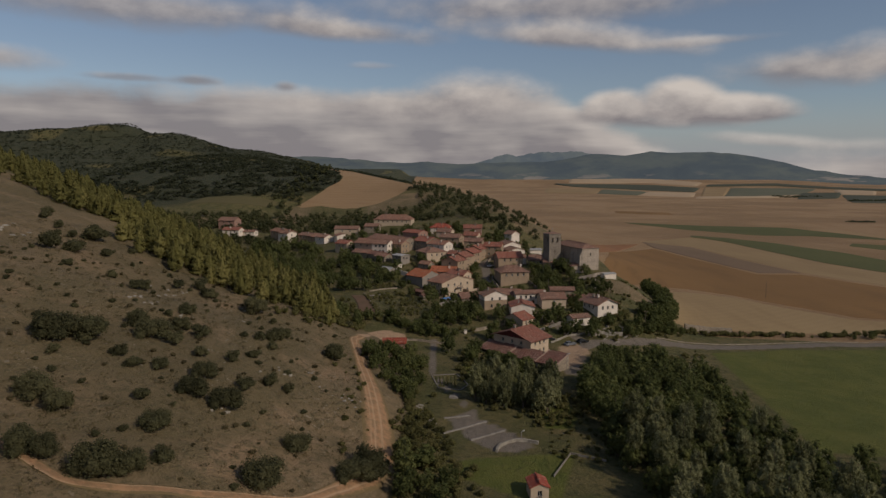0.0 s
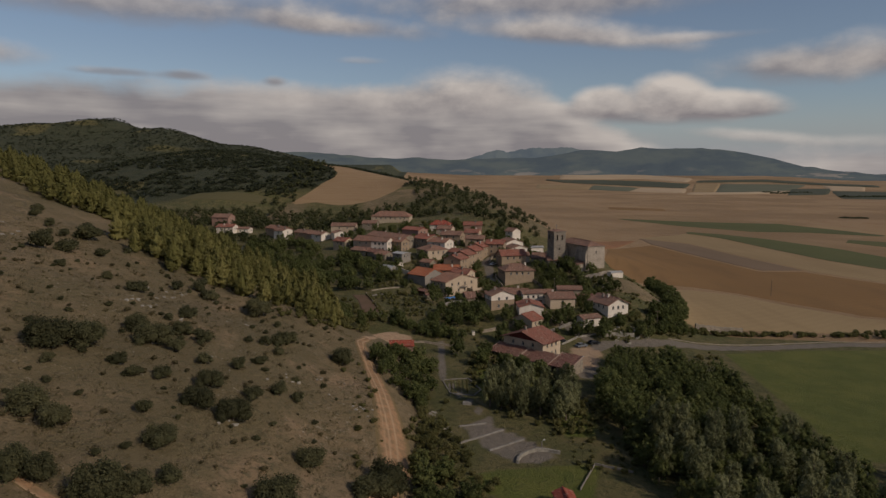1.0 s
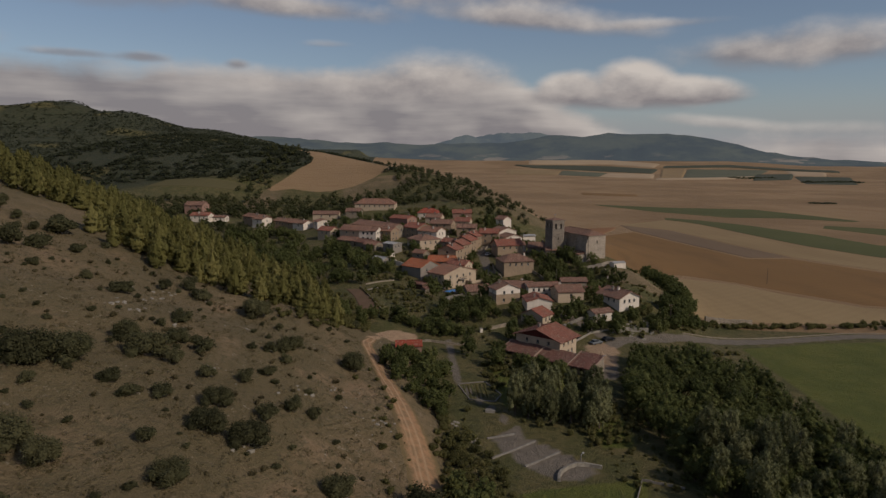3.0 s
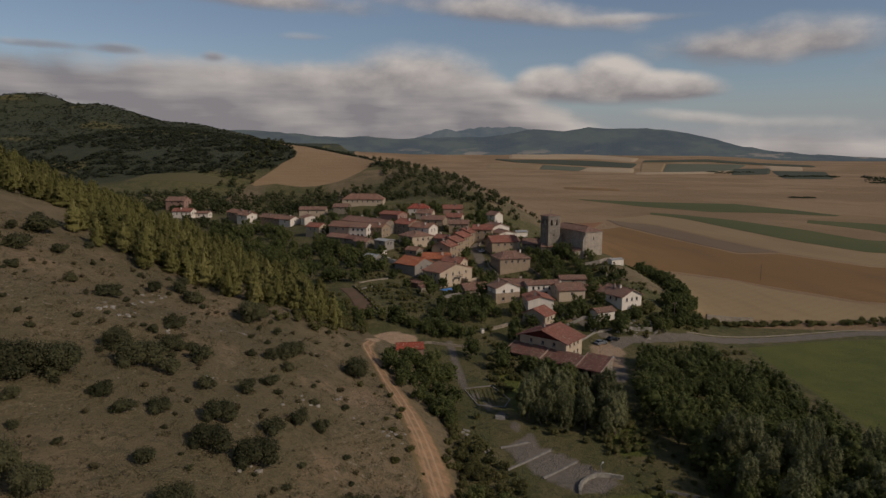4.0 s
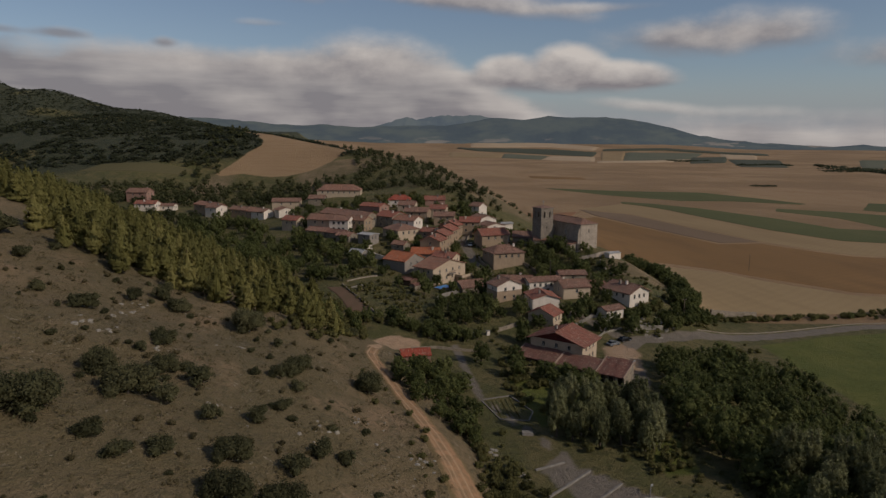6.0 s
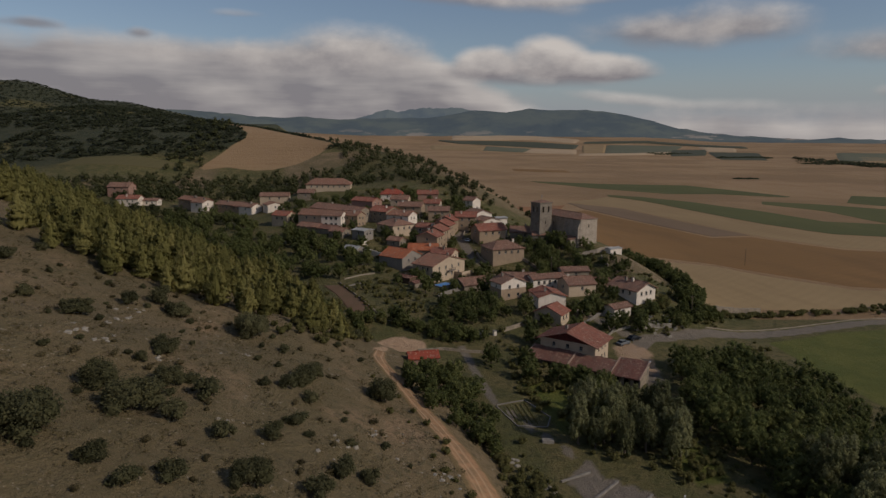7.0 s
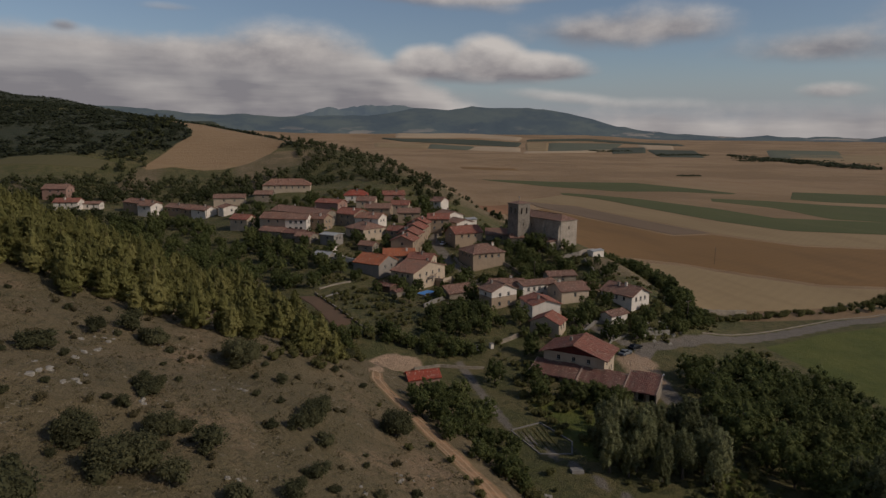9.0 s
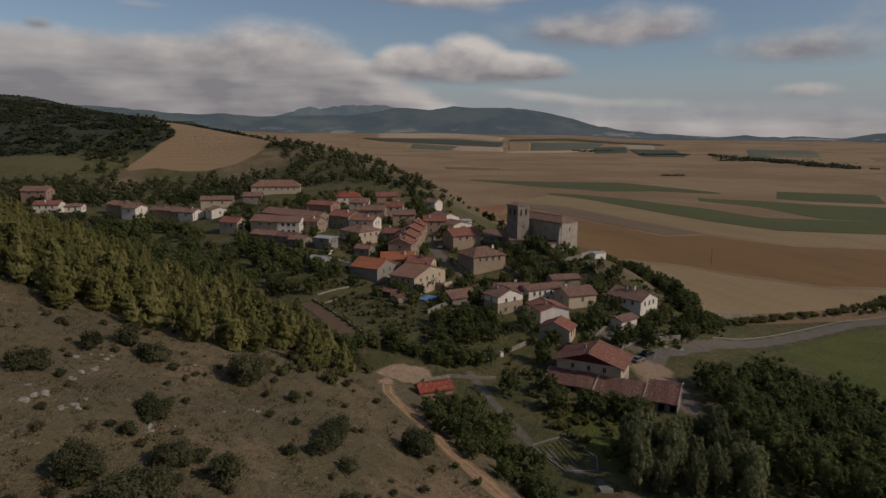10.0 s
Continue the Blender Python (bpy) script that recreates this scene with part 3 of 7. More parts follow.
def cover(x, y):
    """Which kinds of ground lie at x, y: six weights."""
    a, b = valley(x, y), near_hill(x, y)
    dry = sm(-1.5, 1.5, b - a) * (1 - 0.6 * sm(225, 260, y + 0.4 * (x + 60)))
    dry = np.maximum(dry, 0.9 * inside([(66, 282), (84, 278), (97, 296), (92, 306), (72, 304)], x, y, 3))
    dry = np.maximum(dry, 0.8 * sm(0.05, 0.5, vnoise(x, y, 38)) * sm(440, 480, y) * (1 - 0.8 * sm(600, 680, y - 0.3 * x)))
    plain = sm(-3, 3, x - np.interp(y, PLAIN_Y, PLAIN_X)) * sm(262, 268, y)
    wheat = wheat_field(x, y)
    lush = np.maximum(inside([(88, 150), (300, 120), (420, 280), (190, 258), (130, 248), (97, 236)], x, y, 3), inside([(-2, 135), (22, 120), (30, 145), (6, 140)], x, y, 2))
    lush = np.maximum(lush, inside([(7, 178), (26, 178), (31, 196), (12, 208), (6, 206)], x, y, 2))
    lush = np.maximum(lush, inside([(25, 158), (32, 158), (35, 168), (33, 177), (25, 169)], x, y, 2))
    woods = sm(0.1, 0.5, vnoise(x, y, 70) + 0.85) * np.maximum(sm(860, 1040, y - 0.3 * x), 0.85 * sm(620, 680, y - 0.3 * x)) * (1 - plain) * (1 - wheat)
    dirt = near_line(TRACK, x, y) * (0.75 + 0.25 * vnoise(x, y, 3))
    dirt = np.maximum(dirt, 1 - sm(0.85, 1.1, np.hypot((x + 19.5) / 6.6, (y - 228.2) / 4.8)))
    yard = 0.85 * inside([(1, 160), (6, 149), (11, 144), (17, 144), (24, 149), (14, 158), (6, 168)], x, y, 1.0)
    dirt = np.maximum(dirt, 0.62 * inside([(37, 204), (45, 209), (52, 225), (46, 233), (39, 227)], x, y, 0.8))
    dirt = np.maximum(dirt, 0.55 * sm(0.1, 0.5, vnoise(x, y, 9)) * inside([(-6, 280), (16, 242), (40, 240), (62, 292), (48, 330), (20, 345), (-14, 340)], x, y, 6))
    paved = np.maximum(np.maximum(near_line(LANE, x, y), near_line(ROAD, x, y)), near_line(STREET, x, y))
    paved = np.maximum(np.maximum(paved, yard), np.maximum(near_line(RISE, x, y), near_line(ALLEY, x, y)))
    return dry, lush, np.maximum(plain, wheat), dirt, woods, paved


def axis(parts):
    """Grid lines from (start, end, step at start, growth) runs."""
    out = []
    for a, b, s, g in parts:
        v, step = a, s
        while (v < b) if s > 0 else (v > b):
            out.append(v)
            v += step
            step *= g
    return np.array(sorted(set(round(v, 3) for v in out)))


def grid_mesh(name, gx, gy, z_of):
    X, Y = np.meshgrid(gx, gy)
    Z = z_of(X, Y)
    me = bpy.data.meshes.new(name)
    nx, ny = len(gx), len(gy)
    me.vertices.add(nx * ny)
    me.vertices.foreach_set("co", np.stack([X, Y, Z], -1).reshape(-1).astype(np.float32))
    i = (np.arange(ny - 1)[:, None] * nx + np.arange(nx - 1)[None]).reshape(-1)
    f = np.stack([i, i + 1, i + nx + 1, i + nx], -1).reshape(-1)
    me.loops.add(len(f)), me.polygons.add(len(i))
    me.loops.foreach_set("vertex_index", f)
    me.polygons.foreach_set("loop_start", np.arange(len(i)) * 4)
    me.update(calc_edges=True)
    me.shade_smooth()
    return me, X.reshape(-1), Y.reshape(-1)


gx = axis([(-210, 130, 2.2, 1.0), (130, 4800, 2.0, 1.06), (-212, -4800, -2.0, 1.06)])
gy = axis([(70, 540, 2.2, 1.0), (540, 780, 3.0, 1.0), (780, 4800, 4.0, 1.04), (68, -4800, -2.0, 1.08)])
me, X, Y = grid_mesh("ground", gx, gy, height)
kinds = cover(X, Y)
for layer, trio in (("cover_a", kinds[:3]), ("cover_b", kinds[3:])):
    at = me.color_attributes.new(layer, "FLOAT_COLOR", "POINT")
    at.data.foreach_set("color", np.stack([*trio, np.ones_like(X)], -1).reshape(-1).astype(np.float32))
me.materials.append(ground_mat)
ground = tagged(new("ground", me), "rolling ground of dry grass, meadow, tracks and stubble", "ground", kind="structure")


def field(mat, upper, lower, label, lift=0.02, cells=9, group="cultivated fields of the plain"):
    """A cultivated strip laid over the plain between two border lines of equally many corners; it follows the ground."""
    me = bpy.data.meshes.new("field")
    n = (len(upper) - 1) * cells * 2
    t = np.linspace(0, 1, n + 1)
    k = np.linspace(0, 1, len(upper))
    edge = [np.stack([np.interp(t, k, [p[i] for p in line]) for i in (0, 1)], -1) for line in (lower, upper)]
    m = cells * 2
    P = np.concatenate([edge[0] * (1 - j / m) + edge[1] * (j / m) for j in range(m + 1)])
    P[:, 0] += 1.5 * vnoise(P[:, 0], P[:, 1], 30)
    far = np.hypot(P[:, 0], P[:, 1])
    w = n + 1
    rim = np.ones((m + 1, w))
    rim[0], rim[-1], rim[:, 0], rim[:, -1] = 0, 0, 0, 0
    z = height(P[:, 0], P[:, 1]) + (lift + 0.00035 * far + 0.0009 * np.maximum(0, far - 1200)) * rim.reshape(-1) - 0.3 * (1 - rim.reshape(-1))
    faces = [(j * w + i, j * w + i + 1, (j + 1) * w + i + 1, (j + 1) * w + i) for j in range(m) for i in range(n)]
    me.from_pydata([(p[0], p[1], q) for p, q in zip(P, z)], [], faces)
    me.materials.append(M[mat])
    me.shade_smooth()
    return tagged(new("field", me), label, "field", group, "structure")


def rutted_track(line, label):
    """A worn earth track laid along a line of x, y, half width, with wheel ruts sunk into it and grassy margins."""
    seg = [math.hypot(b[0] - a[0], b[1] - a[1]) for a, b in zip(line, line[1:])]
    at = np.concatenate([[0], np.cumsum(seg)])
    d = np.arange(0, at[-1], 0.8)
    x, y, w = (np.interp(d, at, [p[i] for p in line]) for i in range(3))
    soft = np.ones(9) / 9
    pad = lambda q: np.convolve(np.pad(q, 4, mode="edge"), soft, "valid")
    x, y, w = pad(x), pad(y), pad(w)
    tx, ty = np.gradient(x), np.gradient(y)
    l = np.hypot(tx, ty)
    nx, ny = -ty / l, tx / l
    cols = np.linspace(-1.25, 1.25, 27)
    P, R = [], []
    for c in cols:
        q = c * w + 0.25 * vnoise(d, d * 0 + 3, 9) * (abs(c) < 1)
        px, py = x + nx * q, y + ny * q
        rut = np.maximum(np.exp(-((np.abs(q) - 0.75) / 0.2) ** 2), 0.7 * np.exp(-((np.abs(q + 0.5) - 1.15) / 0.16) ** 2)) * (abs(c) < 0.95)
        z = height(px, py) + 0.16 - 0.10 * rut - 0.5 * max(0.0, abs(c) - 0.95)
        P.append(np.stack([px, py, z], -1))
        R.append(np.stack([rut, np.full(len(d), max(0.0, abs(c) - 0.45) * 1.1), d * 0, d * 0 + 1], -1))
    k = len(d)
    me = bpy.data.meshes.new("track")
    me.from_pydata(np.concatenate(P).tolist(), [], [(j * k + i, (j + 1) * k + i, (j + 1) * k + i + 1, j * k + i + 1) for j in range(len(cols) - 1) for i in range(k - 1)])
    me.color_attributes.new("rut", "FLOAT_COLOR", "POINT").data.foreach_set("color", np.concatenate(R).reshape(-1).astype(np.float32))
    me.materials.append(track_mat)
    me.shade_smooth()
    me.update()
    tagged(new("track", me), label, "track", kind="structure")


rutted_track([(-26.5, 216, 1.1), (-28.3, 206, 1.5), (-23.5, 186, 1.6), (-18.5, 166, 2.2), (-15, 149, 3.0), (-13.3, 135, 2.9), (-15.2, 122, 2.0), (-22, 112, 1.1), (-27, 108, 0.9), (-40, 98, 0.8), (-53, 91, 0.8), (-67, 97, 0.8), (-90, 101, 0.8)], "rutted orange earth track round the foot of the hill")


field("f_light", [(109, 372), (140, 382), (162, 370), (177, 341), (195, 312), (480, 190)], [(96, 270), (106, 272), (116, 275), (139, 276), (165, 279), (440, 175)], "pale straw field below the village bank")
field("f_brown", [(113, 470), (150, 600), (206, 650), (212, 570), (221, 465), (253, 465), (276, 408), (560, 262)], [(108, 392), (118, 385), (130, 383), (142, 383), (162, 370), (177, 341), (195, 312), (480, 190)], "dull ochre-brown stubble field on the plain")
field("f_light", [(291, 781), (305, 723), (302, 600), (304, 520), (317, 464), (620, 290)], [(213, 716), (247, 656), (249, 546), (256, 466), (276, 408), (560, 262)], "pale straw field in a long strip")
field("f_green", [(300, 806), (328, 774), (352, 717), (370, 625), (371, 538), (700, 330)], [(291, 781), (305, 723), (302, 600), (304, 520), (317, 464), (620, 290)], "green crop in a long strip")
field("f_green", [(286, 1067), (385, 994), (495, 959), (508, 845), (512, 756)], [(290, 1040), (330, 900), (378, 807), (444, 800), (500, 750)], "green crop wedge among stubble")
field("f_green", [(434, 707), (477, 671), (512, 622), (760, 400)], [(412, 677), (428, 604), (408, 514), (640, 310)], "green crop field with straight borders")
field("f_green", [(601, 767), (633, 748), (690, 700)], [(516, 680), (531, 642), (590, 600)], "green crop block beyond a straw strip")
field("f_grey", [(213, 716), (247, 656), (249, 546), (256, 466)], [(206, 650), (212, 570), (216, 513), (222, 465)], "dull ploughed strip between stubble fields", 0.16)
field("f_soil", [(-41.5, 285), (-34.6, 284)], [(-31, 250), (-25, 253.5)], "bare red-brown soil strip below the terrace gardens", 0.08, 9, "garden plots")
field("f_red", [(118, 610), (150, 672), (204, 690)], [(114, 540), (136, 580), (160, 605)], "reddish ploughed soil beyond the village", 0.16)
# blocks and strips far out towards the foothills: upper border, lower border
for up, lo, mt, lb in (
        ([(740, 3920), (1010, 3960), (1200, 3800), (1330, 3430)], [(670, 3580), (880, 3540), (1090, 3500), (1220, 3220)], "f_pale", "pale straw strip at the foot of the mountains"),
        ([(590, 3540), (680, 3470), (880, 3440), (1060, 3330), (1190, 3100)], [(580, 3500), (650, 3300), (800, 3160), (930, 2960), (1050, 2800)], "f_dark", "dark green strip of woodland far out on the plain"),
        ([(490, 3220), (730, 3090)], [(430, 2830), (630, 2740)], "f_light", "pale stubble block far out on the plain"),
        ([(730, 3090), (870, 2850)], [(630, 2740), (750, 2580)], "f_haze", "green crop block greyed for haze, far out on the plain"),
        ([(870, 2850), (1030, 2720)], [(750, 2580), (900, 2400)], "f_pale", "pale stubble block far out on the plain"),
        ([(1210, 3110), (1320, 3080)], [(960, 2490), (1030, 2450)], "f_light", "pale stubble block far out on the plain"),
        ([(1320, 3080), (1630, 2920)], [(1030, 2450), (1350, 2520)], "f_haze", "green crop block greyed for haze, far out on the plain")):
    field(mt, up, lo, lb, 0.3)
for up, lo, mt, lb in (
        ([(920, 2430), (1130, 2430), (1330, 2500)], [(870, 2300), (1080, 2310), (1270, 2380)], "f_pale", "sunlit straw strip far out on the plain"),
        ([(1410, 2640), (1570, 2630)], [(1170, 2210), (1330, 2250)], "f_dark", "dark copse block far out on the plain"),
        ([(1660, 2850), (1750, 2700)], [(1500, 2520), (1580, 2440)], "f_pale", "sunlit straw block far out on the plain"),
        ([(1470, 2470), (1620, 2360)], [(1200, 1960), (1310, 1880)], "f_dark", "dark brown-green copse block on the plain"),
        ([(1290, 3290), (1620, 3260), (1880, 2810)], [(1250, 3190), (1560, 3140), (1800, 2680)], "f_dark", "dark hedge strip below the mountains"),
        ([(1900, 2300), (2100, 2150)], [(1500, 1820), (1680, 1700)], "f_haze", "green crop block greyed for haze on the plain"),
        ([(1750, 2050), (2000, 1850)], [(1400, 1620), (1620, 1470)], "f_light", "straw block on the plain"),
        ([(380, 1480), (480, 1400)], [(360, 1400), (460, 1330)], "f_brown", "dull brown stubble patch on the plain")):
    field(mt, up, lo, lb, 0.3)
for up, lo, mt, lb in (([(-215, 600), (-174, 599), (-145, 592)], [(-228, 588), (-190, 580), (-152, 578)], "f_olive", "olive meadow strip in the western valley"),
                       ([(-205, 560), (-160, 562)], [(-200, 538), (-150, 545)], "f_olive", "olive meadow between hedgerows in the western valley")):
    field(mt, up, lo, lb, 0.1, 9, "meadows of the western valley")


def mountain_range(radius, depth, crest, label, seed, surface):
    """A distant ridge round part of the horizon: crest rows are azimuth in degrees and height in metres."""
    azs = np.linspace(crest[0][0], crest[-1][0], 260)
    top = np.interp(azs, [c[0] for c in crest], [c[1] for c in crest])
    rs = np.linspace(0, 1, 26)
    A, R = np.meshgrid(azs, rs)
    spur = 0.5 + 0.5 * vnoise(A * 60 + seed, R * 90 * 3, 55)
    Z = 20 + (top[None] - 20) * np.clip(R, 0, 1) ** (0.75 + 0.5 * spur) + 5 * vnoise(A * 200, R * 600, 60) * R
    rad = radius + depth * R
    me = bpy.data.meshes.new("mountain_range")
    k = len(azs)
    verts = np.stack([rad * np.sin(np.radians(A)), rad * np.cos(np.radians(A)), Z], -1).reshape(-1, 3)
    faces = [(j * k + i, j * k + i + 1, (j + 1) * k + i + 1, (j + 1) * k + i) for j in range(25) for i in range(k - 1)]
    me.from_pydata(verts.tolist(), [], faces)
    me.materials.append(surface)
    me.shade_smooth()
    tagged(new("mountain_range", me), label, "mountain", kind="structure")


def crest_of(rows, dist):
    """Rows of azimuth and elevation in degrees to azimuth and height at a distance."""
    return [(a, 70 + dist * math.tan(radians(e))) for a, e in rows]


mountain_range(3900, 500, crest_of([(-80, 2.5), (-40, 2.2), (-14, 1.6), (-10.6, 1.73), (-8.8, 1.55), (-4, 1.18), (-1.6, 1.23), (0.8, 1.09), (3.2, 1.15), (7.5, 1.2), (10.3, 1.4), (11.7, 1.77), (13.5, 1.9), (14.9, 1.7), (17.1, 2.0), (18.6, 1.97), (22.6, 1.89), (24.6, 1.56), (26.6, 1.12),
               (28.9, 0.5), (31.1, 0.15), (33.5, -0.1), (35.6, -0.19), (38.2, -0.32), (40.3, -0.18), (42.5, -0.3), (43.8, -0.2), (46.4, -0.36), (48.8, 0.04), (53, 0.3), (60, 0.7), (90, 0.6)], 4400), "blue-green wooded mountain range with haze as a surface glow", 3, mountain_surface("hazed_wooded_mountain", 0.40))
mountain_range(4500, 250, crest_of([(-10, 0.4), (0, 0.7), (2.5, 1.1), (3.7, 1.35), (4.6, 1.74), (5.5, 1.9), (6.2, 1.72), (7, 1.84), (8.4, 2.13), (9.2, 2.03), (10.3, 2.04), (11.2, 2.14), (12.1, 1.95), (14, 1.5), (16, 0.9), (20, 0.4)], 4700), "rocky mountain crest behind the nearer range, paler from its haze glow", 9, mountain_surface("hazed_rocky_mountain", 0.62))

# ---- building kit ----
def mesh_of(name, verts, faces, mats, index=None, smooth=False, weld=False):
    me = bpy.data.meshes.new(name)
    if weld:
        seen, remap, kept = {}, [], []
        for v in verts:
            key = tuple(round(c, 3) for c in v)
            if key not in seen:
                seen[key] = len(kept)
                kept.append(v)
            remap.append(seen[key])
        verts, faces = kept, [tuple(remap[i] for i in q) for q in faces]
    me.from_pydata([tuple(v) for v in verts], [], faces)
    for m in mats:
        me.materials.append(m)
    if index is not None:
        me.polygons.foreach_set("material_index", index)
    if smooth:
        me.shade_smooth()
    return me


def child(name, me, parent, m=None, label=""):
    """A part under its thing, at a pose in the thing's own space."""
    ob = new(name, me)
    ob.parent = parent
    if m is not None:
        ob.matrix_basis = m
    return tagged(ob, label) if label else ob


def box(verts, faces, x0, x1, y0, y1, z0, z1):
    k = len(verts)
    verts += [(x, y, z) for z in (z0, z1) for y in (y0, y1) for x in (x0, x1)]
    faces += [tuple(k + i for i in q) for q in ((0, 2, 3, 1), (4, 5, 7, 6), (0, 1, 5, 4), (2, 6, 7, 3), (0, 4, 6, 2), (1, 3, 7, 5))]


def box_mesh(name, boxes, mat):
    v, f = [], []
    for b in boxes:
        box(v, f, *b)
    return mesh_of(name, v, f, [mat])


def panel(verts, faces, p, u, length, z0, z1, holes, depth=0.25):
    """A wall face from p along u with real openings and their reveals; the outside lies to the right of u."""
    nx, ny = -u[1], u[0]
    us = sorted({0.0, length, *[h[0] for h in holes], *[h[1] for h in holes]})
    zs = sorted({z0, z1, *[h[2] for h in holes], *[h[3] for h in holes]})

    def at(a, z, back=0.0):
        verts.append((p[0] + u[0] * a + nx * back, p[1] + u[1] * a + ny * back, z))
        return len(verts) - 1

    for a, b in zip(us, us[1:]):
        for c, d in zip(zs, zs[1:]):
            m, q = (a + b) / 2, (c + d) / 2
            if not any(h[0] < m < h[1] and h[2] < q < h[3] for h in holes):
                faces.append((at(a, c), at(b, c), at(b, d), at(a, d)))
    for a, b, c, d in holes:
        ring, back = [at(a, c), at(b, c), at(b, d), at(a, d)], [at(a, c, depth), at(b, c, depth), at(b, d, depth), at(a, d, depth)]
        for i in range(4):
            j = (i + 1) % 4
            faces.append((ring[j], ring[i], back[i], back[j]))


def roof_mesh(w, d, ze, rise, mat, over=0.45, hip=0.0, wobble=0):
    """Two tiled slopes over a ridge along y: runs of barrel tiles as real ribs, with a thick edge and a ridge cap. hip: how far the ridge stops short."""
    v, f = [], []
    slope, half, run = rise / (w / 2), w / 2 + over, d / 2 + over
    n = max(8, int(2 * run / 0.11))
    rows = 4
    for s in (-1, 1):
        k = len(v)
        for i in range(n + 1):
            y = -run + 2 * run * i / n
            rib = 0.04 * (1 if (i // 2) % 2 else 0)
            sag = 0.06 * math.sin(y * 0.7 + wobble) + 0.03 * math.sin(y * 2.1 + 2 * wobble)
            for r in range(rows + 1):
                t = r / rows
                yy = y if hip == 0 else max(-run + hip * (1 - t), min(run - hip * (1 - t), y)) if abs(y) > run - hip else y
                v.append((s * half * t, yy, ze + rise - slope * half * t + rib + sag * (1 - 0.5 * t) + 0.12))
        for i in range(n):
            for r in range(rows):
                a, b = k + i * (rows + 1) + r, k + (i + 1) * (rows + 1) + r
                f.append((a, a + 1, b + 1, b) if s > 0 else (a, b, b + 1, a + 1))
        # underside and edges
        k2 = len(v)
        for i, t in ((0, 0), (0, 1), (n, 0), (n, 1)):
            y = -run + 2 * run * i / n
            if hip and t == 0:
                y = math.copysign(run - hip, y)
            v.append((s * half * t, y, ze + rise - slope * half * t - 0.1))
        f.append((k2, k2 + 1, k2 + 3, k2 + 2))
        f.append((k2, k, k + rows, k2 + 1))
        f.append((k2 + 2, k2 + 3, k + n * (rows + 1) + rows, k + n * (rows + 1)))
        for i in range(0, n):
            a, b = k + i * (rows + 1) + rows, k + (i + 1) * (rows + 1) + rows
            f.append((a, k2 + 1, b) if i == 0 else (a, b, k2 + 3) if i == n - 1 else (a, b, k2 + (1 if i < n / 2 else 3)))
    if hip:
        for s in (-1, 1):
            k = len(v)
            m = max(6, int(2 * half / 0.22))
            for i in range(m + 1):
                x = -half + 2 * half * i / m
                rib = 0.055 * (i % 2)
                v.append((x, s * run, ze + rise - slope * half + 0.12 + rib))
                t = abs(x) / half
                v.append((x * 0.02, s * (run - hip), ze + rise + 0.14))
            for i in range(m):
                f.append((k + 2 * i, k + 2 * i + 2, k + 2 * i + 3, k + 2 * i + 1))
    box(v, f, -0.14, 0.14, -run + hip, run - hip, ze + rise + 0.1, ze + rise + 0.26)
    return mesh_of("roof", v, f, [M[mat]])


FRAMES = {}


def window_meshes(w, h):
    key = (round(w, 2), round(h, 2))
    if key not in FRAMES:
        b = 0.07
        FRAMES[key] = (box_mesh("window_frame", [(-w / 2, -w / 2 + b, 0, 0.07, 0, h), (w / 2 - b, w / 2, 0, 0.07, 0, h), (-w / 2 + b, w / 2 - b, 0, 0.07, 0, b),
                                                 (-w / 2 + b, w / 2 - b, 0, 0.07, h - b, h), (-0.03, 0.03, 0.01, 0.06, b, h - b)], M["frame"]),
                       box_mesh("pane", [(-w / 2 + b, w / 2 - b, 0.03, 0.045, b, h - b)], M["glass"]),
                       box_mesh("window_sill", [(-w / 2 - 0.1, w / 2 + 0.1, -0.34, 0.0, -0.09, 0)], M["concrete"]),
                       box_mesh("door_leaf", [(-w / 2, w / 2, 0, 0.07, 0, h), (-w / 2 + 0.12, -0.06, -0.025, 0, 0.2, h - 0.2), (0.06, w / 2 - 0.12, -0.025, 0, 0.2, h - 0.2)], M["wood"]))
    return FRAMES[key]


def openings(length, z_low, ze, cols, rows, ww, wh, door=False, storey=2.75):
    """Evenly set windows below the eave; the lowest may be a door."""
    out = []
    for r in range(rows):
        top = ze - 0.75 - r * storey
        for c in range(cols):
            u = length * (c + 1) / (cols + 1) + (0.18 * math.sin(3 * c + 5 * r))
            if top - wh > z_low + 0.3:
                out.append((u - ww / 2, u + ww / 2, top - wh, top, "window"))
    if door:
        u = length * 0.5 + 0.9
        out = [o for o in out if not (o[2] < z_low + 2.6 and abs((o[0] + o[1]) / 2 - u) < 1.6)]
        out.append((u - 0.6, u + 0.6, z_low + 0.06, z_low + 2.15, "door"))
    return out


COUNT = [0]


